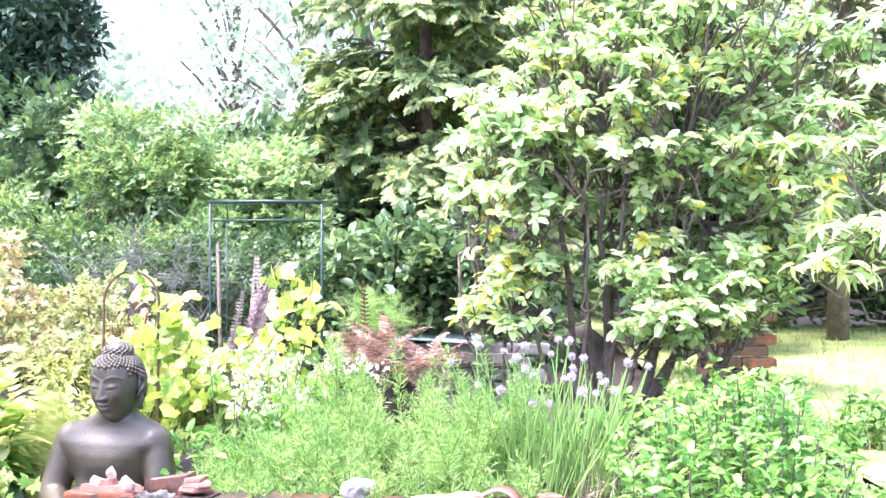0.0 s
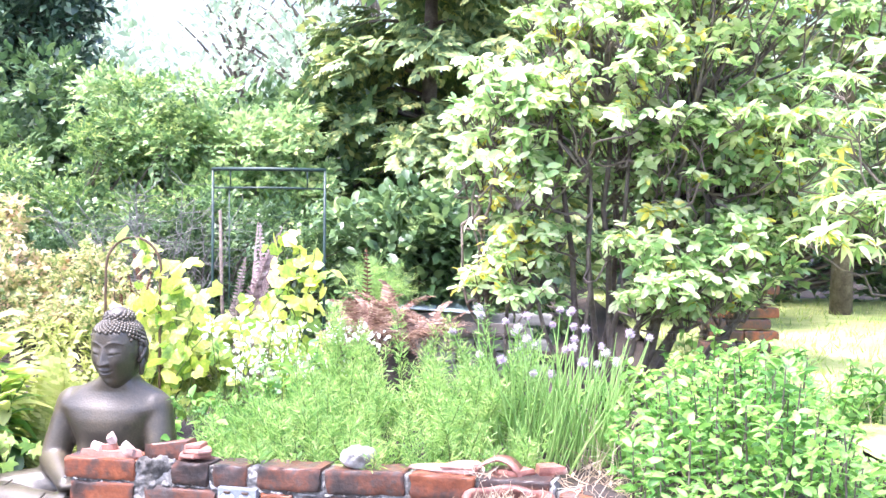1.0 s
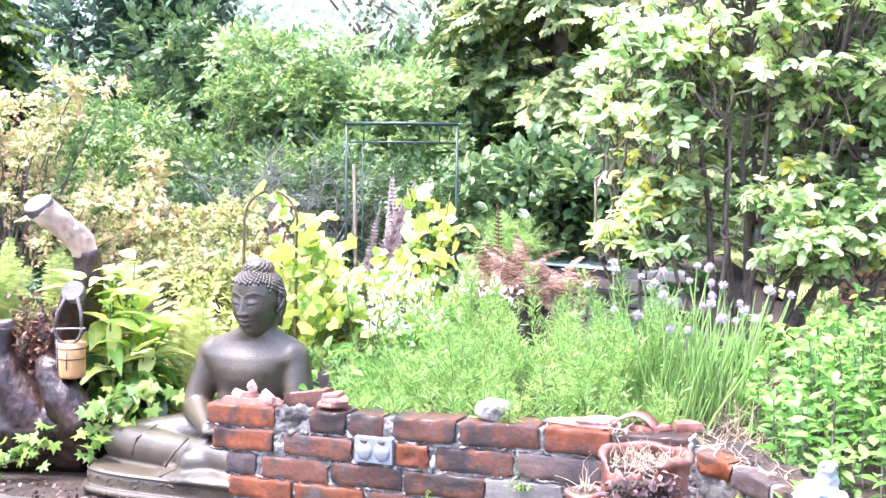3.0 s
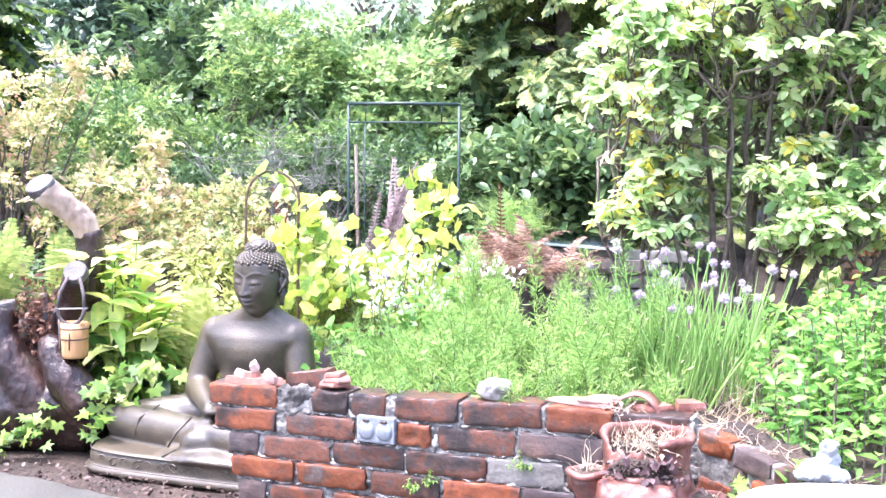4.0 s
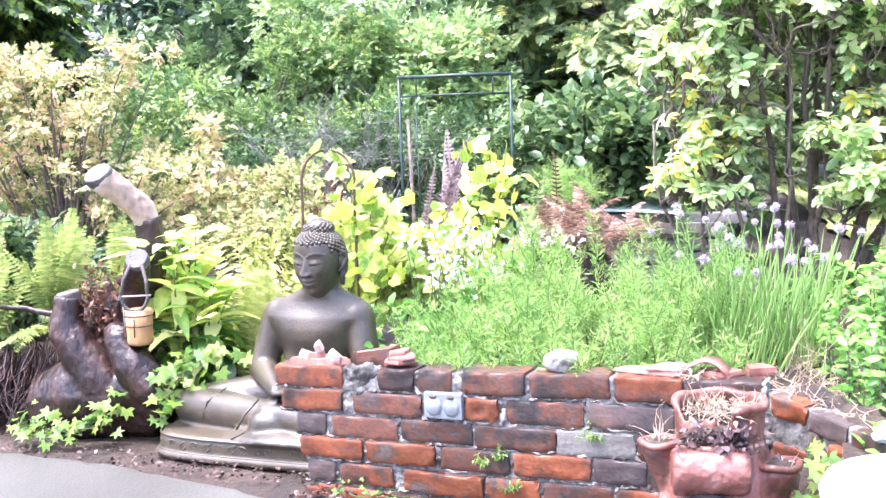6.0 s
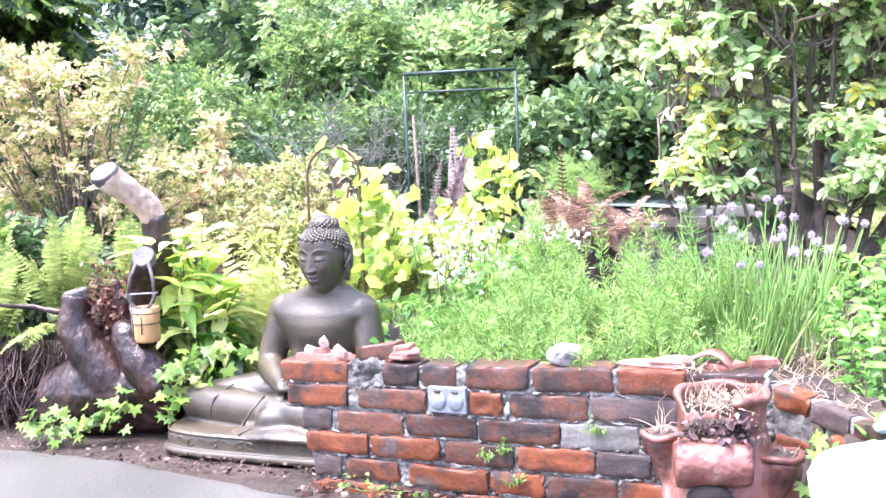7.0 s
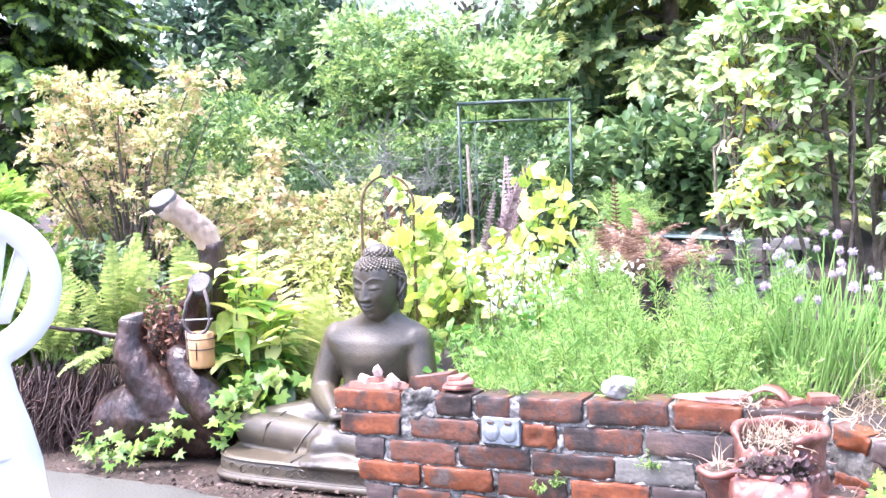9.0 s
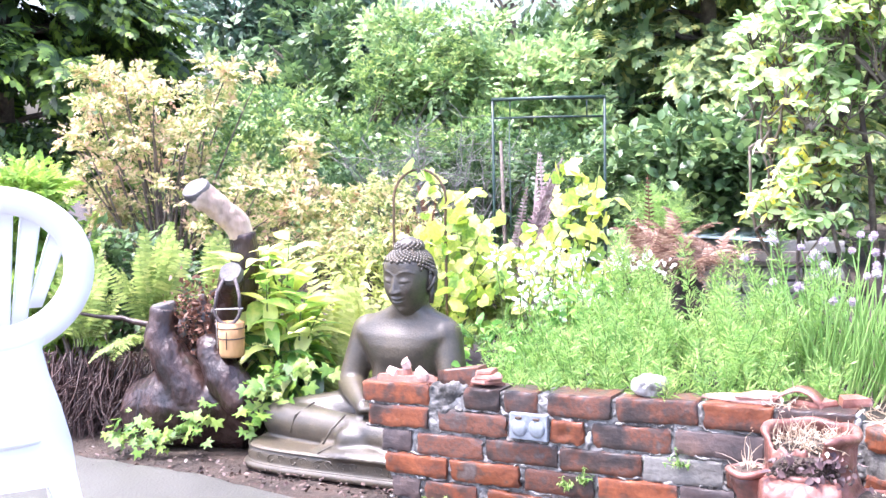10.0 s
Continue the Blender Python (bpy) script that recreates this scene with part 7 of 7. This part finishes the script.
shrub("lime_conifer", (-2.62, 4.35, 0.0), [((-0.22, 0, 0.5), (0.25, 0.15, 0.35), 2), ((-0.3, 0.0, 0.8), (0.16, 0.12, 0.14), 1)], 50, 1800, 0.11, L_LIME, "soft lime-green dwarf conifer", "conifer", seed=5, radius=0.07, template=LEAF_FAN, stems=10)

# ---- hedges and trees behind ----
shrub("dark_shrub", (-4.3, 5.6, 0.0), [((0, 0, 0.6), (0.8, 0.4, 0.6), 1)], 90, 9000, 0.05, L_DARK, "dark evergreen shrub in the shade of the cypress", seed=44, radius=0.18, stems=20)
stake = thing("plant_stake", "weathered brown wooden plant stake", "stake", (-1.0, 5.1, 0.08))
g = Geo()
g.tube([(0, 0, 0), (0.0, 0, 0.5), (-0.012, 0, 0.96)], [0.008, 0.008, 0.007], 8)
child("rod", g.mesh("rod", M_STEM, True), stake)
twigs = thing("bare_bush", "leafless grey twiggy bush against the hedge", "bush", (-1.75, 6.75, 0.0))
rng = np.random.default_rng(611)
g = Geo()
for _ in range(28):
    a = rng.uniform(0, 6.28)
    pts = bent(rng, (rng.normal(0, 0.05), rng.normal(0, 0.05), 0.1), (math.cos(a) * 0.35, math.sin(a) * 0.2, 1), rng.uniform(0.8, 1.15), 8, 0.1)
    g.tube(pts, np.linspace(0.006, 0.002, 9), 4, False)
    for q in range(4, 9):
        for _ in range(3):
            g.tube(bent(rng, pts[q], rng.normal(0, 1, 3) * [1, 0.6, 0.5] + [0, 0, 0.2], rng.uniform(0.1, 0.28), 4, 0.2), [0.0025, 0.0022, 0.0018, 0.0015, 0.001], 3, False)
child("twig", g.mesh("twig", M_TWIG), twigs, kind="stuff")
for _ in range(5):
    g = Geo()
    g.tube(bent(rng, (rng.normal(0, 0.06), rng.normal(0, 0.05), 0), (rng.normal(0, 0.2), 0, 1), 0.7, 6, 0.08), np.linspace(0.014, 0.006, 7), 6)
    child("stem", g.mesh("stem", M_TWIG, True), twigs)
shrub("hedge_shrub", (-2.9, 8.2, 0.0), [((-0.6, 0, 0.8), (1.3, 0.7, 0.7), 4), ((0.7, 0, 0.85), (1.1, 0.6, 0.65), 3), ((0.75, 0.1, 1.5), (0.5, 0.4, 0.35), 1.3)], 210, 60000, 0.048, L_HEDGE, "dense mixed green garden hedge", seed=11, radius=0.24, stems=60, stem_r=0.025, group="hedge", shell=0.45, flat=0.55, sprig=(11, 0.17))
shrub("hedge_shrub", (-1.7, 8.4, 0.0), [((-0.1, 0, 1.15), (0.8, 0.6, 0.6), 3), ((-0.2, 0, 1.55), (0.8, 0.5, 0.45), 2), ((0.2, -0.2, 0.75), (0.8, 0.4, 0.5), 1.5)], 150, 26000, 0.068, L_HEDGE_LIGHT, "pale green flowering hedge shrub", seed=12, radius=0.2, flat=0.55, shell=0.4, stems=50, stem_r=0.02, group="hedge", sprig=(8, 0.13))
# dark leaf colour here paints the shade of the hollow below the hedge
shrub("hedge_shrub", (-1.6, 7.3, 0.0), [((0, 0, 0.55), (1.3, 0.4, 0.5), 3)], 90, 20000, 0.045, L_DARK, "lower hedge with bare twigs, leaves coloured dark as a shaded hollow", seed=13, radius=0.2, flat=0.5, stems=80, stem_r=0.012, group="hedge", sprig=(10, 0.15))
shrub("hedge_shrub", (-0.45, 7.3, 0.0), [((0.2, 0, 0.55), (0.9, 0.4, 0.42), 3), ((0.1, -0.1, 0.86), (0.42, 0.3, 0.2), 1.6), ((0.6, 0, 0.9), (0.4, 0.3, 0.25), 1)], 130, 8000, 0.075, L_DARK, "broad-leaved green shrub below the conifer", seed=14, radius=0.17, stems=30, stem_r=0.015, group="hedge", template=LEAF_BROAD)
shrub("hedge_shrub", (3.2, 13.6, 0.0), [((0, 0, 1.0), (2.6, 0.9, 1.1), 3), ((2.6, 0, 1.2), (2.2, 0.9, 1.2), 3)], 260, 26000, 0.14, L_DARK, "dark glossy evergreen bushes beyond the lawn", seed=15, radius=0.35, stems=30, stem_r=0.03, group="hedge", sprig=(9, 0.4))
shrub("hedge_shrub", (1.7, 7.9, 0.0), [((0, 0, 1.35), (0.8, 0.5, 0.5), 3)], 130, 16000, 0.07, L_DARK, "green shrubs behind the rhododendron", seed=16, radius=0.2, stems=30, stem_r=0.02, group="hedge", sprig=(9, 0.2))

# added dark backing, so that gaps in the hedge look shaded instead of sky-bright
shrub("hedge_shrub", (-2.3, 9.0, 0.0), [((-0.8, 0, 1.1), (1.6, 0.3, 1.0), 3), ((0.9, 0, 1.0), (1.4, 0.3, 0.9), 3)], 200, 22000, 0.1, L_DARK, "dark filler foliage added behind the hedge for its shaded gaps", seed=18, radius=0.3, stems=40, stem_r=0.03, group="hedge", sprig=(9, 0.25))


def conifer(at, height, width, seed, mat, label, sprays=9000, size=0.22, low=0.12, name="conifer", template=LEAF_SPRAY):
    """A trunk with drooping whorls of flat sprays."""
    rng = np.random.default_rng(seed)
    f = thing(name, label, "conifer", at, group="conifers")
    g = Geo()
    g.tube([(0, 0, 0), (0.03, 0, height * 0.5), (0, 0, height)], [0.035 * height * 0.5, 0.02 * height * 0.5, 0.01], 10)
    child("trunk", g.mesh("trunk", M_STEM, True), f)
    gb, g = Geo(), Geo()
    P, A = [], []
    n = int(height * 26)
    for k in range(n):
        fz = low + (1 - low) * rng.random()
        ln = width * (1 - fz) ** 0.7 * rng.uniform(0.6, 1.1) + 0.15
        a = rng.uniform(0, 6.28)
        st = np.array([0, 0, height * fz])
        d = np.array([math.cos(a), math.sin(a), 0])
        pts = np.array([st + d * ln * q + [0, 0, 0.18 * ln * math.sin(q * 2.2) - 0.28 * ln * q * q] for q in np.linspace(0, 1, 7)])
        gb.tube(pts, np.linspace(0.02, 0.005, 7), 4, False)
        m = max(int(sprays / n), 8)
        fr = 0.15 + 0.85 * rng.random(m) ** 0.7
        pos = np.stack([np.interp(fr, np.linspace(0, 1, 7), pts[:, i]) for i in range(3)], -1)
        side = np.array([-d[1], d[0], 0])
        sg = rng.choice([-1, 1], m)[:, None]
        pos = pos + sg * side * (rng.random(m) * 0.28 * ln * (1.1 - fr))[:, None] + rng.normal(0, 0.05, (m, 3))
        P.append(pos)
        A.append(d * rng.uniform(0.3, 1, m)[:, None] + sg * side * rng.uniform(0, 0.9, m)[:, None] + [0, 0, -0.25] + rng.normal(0, 0.2, (m, 3)))
    P, A = np.concatenate(P), np.concatenate(A)
    g.scatter(template, P, frames_from(A, spin=rng.normal(0, 0.5, len(P))), size * rng.uniform(0.6, 1.2, len(P)))
    child("branch", gb.mesh("branch", M_STEM), f, kind="stuff")
    child("crown", g.mesh("crown", mat), f, kind="stuff")
    return f


conifer((-0.3, 9.3, 0.0), 5.2, 1.2, 21, L_CONIFER, "tall dark drooping conifer", 9000, 0.27, 0.06, template=LEAF_FAN)
conifer((1.75, 11.0, 0.0), 5.5, 1.3, 22, L_CONIFER, "tall dark conifer behind the rhododendron", 9000, 0.20, 0.1)
conifer((3.75, 12.0, 0.0), 6.5, 1.2, 23, L_CONIFER, "dark conifer with a bare trunk near the lawn", 3000, 0.22, 0.3)
conifer((-4.3, 6.3, 0.0), 3.8, 1.35, 24, L_CONIFER_LIME, "dark cypress with lime-green tips", 8000, 0.27, 0.0, template=LEAF_FAN)


def tree(at, height, spread, seed, mat, label, leaves=9000, size=0.16, bare=0.3, clumps=90, radius=0.5, name="tree"):
    """Trunk, limbs and a crown of many clumps."""
    rng = np.random.default_rng(seed)
    f = thing(name, label, "tree", at, group="trees")
    g = Geo()
    top = np.array([rng.normal(0, 0.2), rng.normal(0, 0.2), height * 0.92])
    trunk = np.array([top * q + [0.12 * math.sin(q * 5 + seed), 0, 0] for q in np.linspace(0, 1, 9)])
    r0 = 0.02 * height
    g.tube(trunk, np.linspace(r0, r0 * 0.25, 9), 9)
    field = []
    for _ in range(clumps):
        fz = rng.uniform(bare, 1.0)
        a = rng.uniform(0, 6.28)
        w = spread * math.sin(min(max((fz - bare) / (1 - bare), 0.05), 0.97) * np.pi) ** 0.6 * rng.random() ** 0.5
        field.append((np.array([math.cos(a) * w, math.sin(a) * w, height * fz]), radius * rng.uniform(0.6, 1.3)))
    for c, _ in field[: clumps // 2]:
        q = max(c[2] / height * 0.75, 0.1)
        s = np.array([np.interp(q, np.linspace(0, 1, 9), trunk[:, i]) for i in range(3)])
        mid = (s + c) / 2 + [0, 0, 0.12 * height * 0.3]
        u = np.linspace(0, 1, 6)[:, None]
        g.tube((1 - u) ** 2 * s + 2 * u * (1 - u) * mid + u ** 2 * c, np.linspace(r0 * 0.35, r0 * 0.06, 6), 5, False)
    child("trunk", g.mesh("trunk", M_STEM, True), f)
    g = crown(rng, field, leaves, LEAF_QUICK, size, shell=0.3)
    child("crown", g.mesh("crown", mat), f, kind="stuff")
    return f


tree((-4.15, 10.5, 0.0), 4.6, 0.88, 31, L_BLUE, "dark dense blue-green evergreen tree", 50000, 0.092, 0.08, 240, 0.26)
tree((-3.3, 24, 0.0), 8.5, 2.0, 32, L_FAR_HAZE, "slender tree far off, its leaf colour paled for haze", 3500, 0.22, 0.25, 70, 0.6)
tree((-5.2, 27, 0.0), 8.0, 2.2, 33, L_FAR_HAZE, "slender tree far off, its leaf colour paled for haze", 3200, 0.22, 0.25, 70, 0.6)
tree((-1.6, 22, 0.0), 8.0, 2.0, 34, L_FAR_HAZE, "slender tree far off, its leaf colour paled for haze", 3800, 0.22, 0.2, 70, 0.6)
tree((-9, 26, 0.0), 6.0, 2.5, 35, L_FAR_HAZE, "rounded tree far off", 6000, 0.25, 0.15, 70, 0.8)
tree((6.5, 22, 0.0), 4.0, 3.0, 36, L_FAR_HAZE, "rounded tree beyond the lawn", 9000, 0.26, 0.1, 110, 0.9)
tree((9.5, 20, 0.0), 5.5, 3.0, 37, L_HEDGE, "rounded tree beyond the lawn", 9000, 0.26, 0.1, 110, 0.9)
tree((1.5, 17, 0.0), 9.0, 3.0, 38, L_HEDGE, "large green tree behind the conifers", 14000, 0.24, 0.1, 140, 0.8)

# ---- far low wall with a pale sheet on it, at the back of the bed ----
low = thing("raised_planter", "old low brick planter with a weathered board edge", "planter", (-0.3, 6.9, 0.0))
rng = np.random.default_rng(95)
for c in range(6):
    for i in range(4):
        x = -0.15 + 0.225 * i + (0.11 if c % 2 else 0)
        child("brick", brick_of("p", 0.215, i), low, m=pose(x, 0.0, 0.075 * c, 0, 0, rng.normal(0, 0.6)))
child("board", from_bm(rounded_box(0.9, 0.03, 0.06, 0.004), "board", M_BOARD), low, "dark weathered board", pose(0.25, -0.06, 0.36))
sheet = solo("glass_sheet", from_bm(rounded_box(0.62, 0.5, 0.012, 0.003), "glass_sheet", surface("pale_sheet", [(0.3, (0.3, 0.42, 0.43)), (0.7, (0.6, 0.66, 0.66))], 3, 0.2, 0.05, 30)), "pale blue-green plastic sheet over the planter", "sheet", (-0.12, 7.1, 0.475), rz=-4)
sheet.matrix_world = pose(-0.12, 7.1, 0.475, 3, 3, -4)

pillar = thing("brick_pillar", "ruined low red brick pier overgrown by leaves", "pillar", (1.9, 7.6, 0.0))
for c in range(8):
    for i in range(2):
        child("brick", brick_of("o" if c % 2 else "r", 0.215, i), pillar, m=pose(-0.35 + 0.225 * i + (0.05 if c % 2 else 0), 0, 0.075 * c, 0, 0, rng.normal(0, 1.5)))

# ---- leaf litter and small bits on the soil ----
rng = np.random.default_rng(97)
g = Geo()
k = 650
x = rng.uniform(-2.2, 0.1, k)
y = 3.28 - 0.16 * (x + 1.5) + 0.0 * x + np.abs(rng.normal(0, 0.14, k))
y = np.where(x > -0.95, 3.12 - 0.26 * (x + 0.55) - np.abs(rng.normal(0, 0.05, k)) - 0.01, y)
pos = np.stack([x, y, np.full(k, 0.012)], -1)
g.scatter(LEAF_BROAD, pos, frames_from(rng.normal(0, 1, (k, 3)) * [1, 1, 0.25], spin=rng.normal(0, 0.5, k)), rng.uniform(0.008, 0.024, k))
solo("leaf_litter", g.mesh("leaf_litter", L_LITTER), "fallen reddish and pale leaf scraps on the soil", "leaf litter", kind="stuff")
g = Geo()
for _ in range(140):
    xx = rng.uniform(-2.2, 0.0)
    yy = 3.3 - 0.16 * (xx + 1.5) + abs(rng.normal(0, 0.1)) if xx < -0.95 else 3.09 - 0.26 * (xx + 0.55) - abs(rng.normal(0, 0.04))
    g.ball((xx, yy, 0.008), rng.uniform(0.002, 0.006, 3), rng.uniform(0, 180, 3), 4, 6)
solo("pebbles", g.mesh("pebbles", M_SOIL, True), "small pebbles and crumbs on the soil", "pebbles", kind="stuff")
rub = np.random.default_rng(98)
for k in range(46):
    s_ = rub.uniform(-0.72, 0.3)
    p = on_wall(s_, -rub.uniform(0.02, 0.11))
    w = rub.uniform(0.012, 0.034)
    ob = solo("rubble", slab_piece(900 + k % 9, w, w * 0.7, w * 0.45, M_BRICK_HOT if k % 3 == 0 else M_SHARD if k % 5 == 0 else M_BRICK, "rubble"), "small broken brick crumb at the foot of the wall", "rubble", group="rubble at the wall")
    ob.matrix_world = pose(p[0], p[1], 0.012 if (p[1] < 3.0) else 0.004, rub.normal(0, 8), rub.normal(0, 8), rub.uniform(0, 360))
# little plants growing out of the wall's joints
for q, (s, z) in enumerate(((-0.13, 0.12), (-0.06, 0.06), (0.18, 0.22), (-0.1, 0.14))):
    p = on_wall(s, -0.004)
    rr = np.random.default_rng(700 + q)
    g = Geo()
    for _ in range(6):
        pts = bent(rr, (0, 0, 0), (rr.normal(0, 0.6), -0.5, 0.6), rr.uniform(0.03, 0.06), 4, 0.15)
        g.tube(pts, 0.0012, 3, False)
        n = 9
        pos = pts[rr.integers(1, 5, n)]
        g.scatter(LEAF_LANCE, pos, frames_from(rr.normal(0, 1, (n, 3))), rr.uniform(0.008, 0.018, n))
    solo("wall_weed", g.mesh("wall_weed", L_FEATHER), "small weed growing from a mortar joint", "weed", (p[0], p[1], z), group="wall weeds")
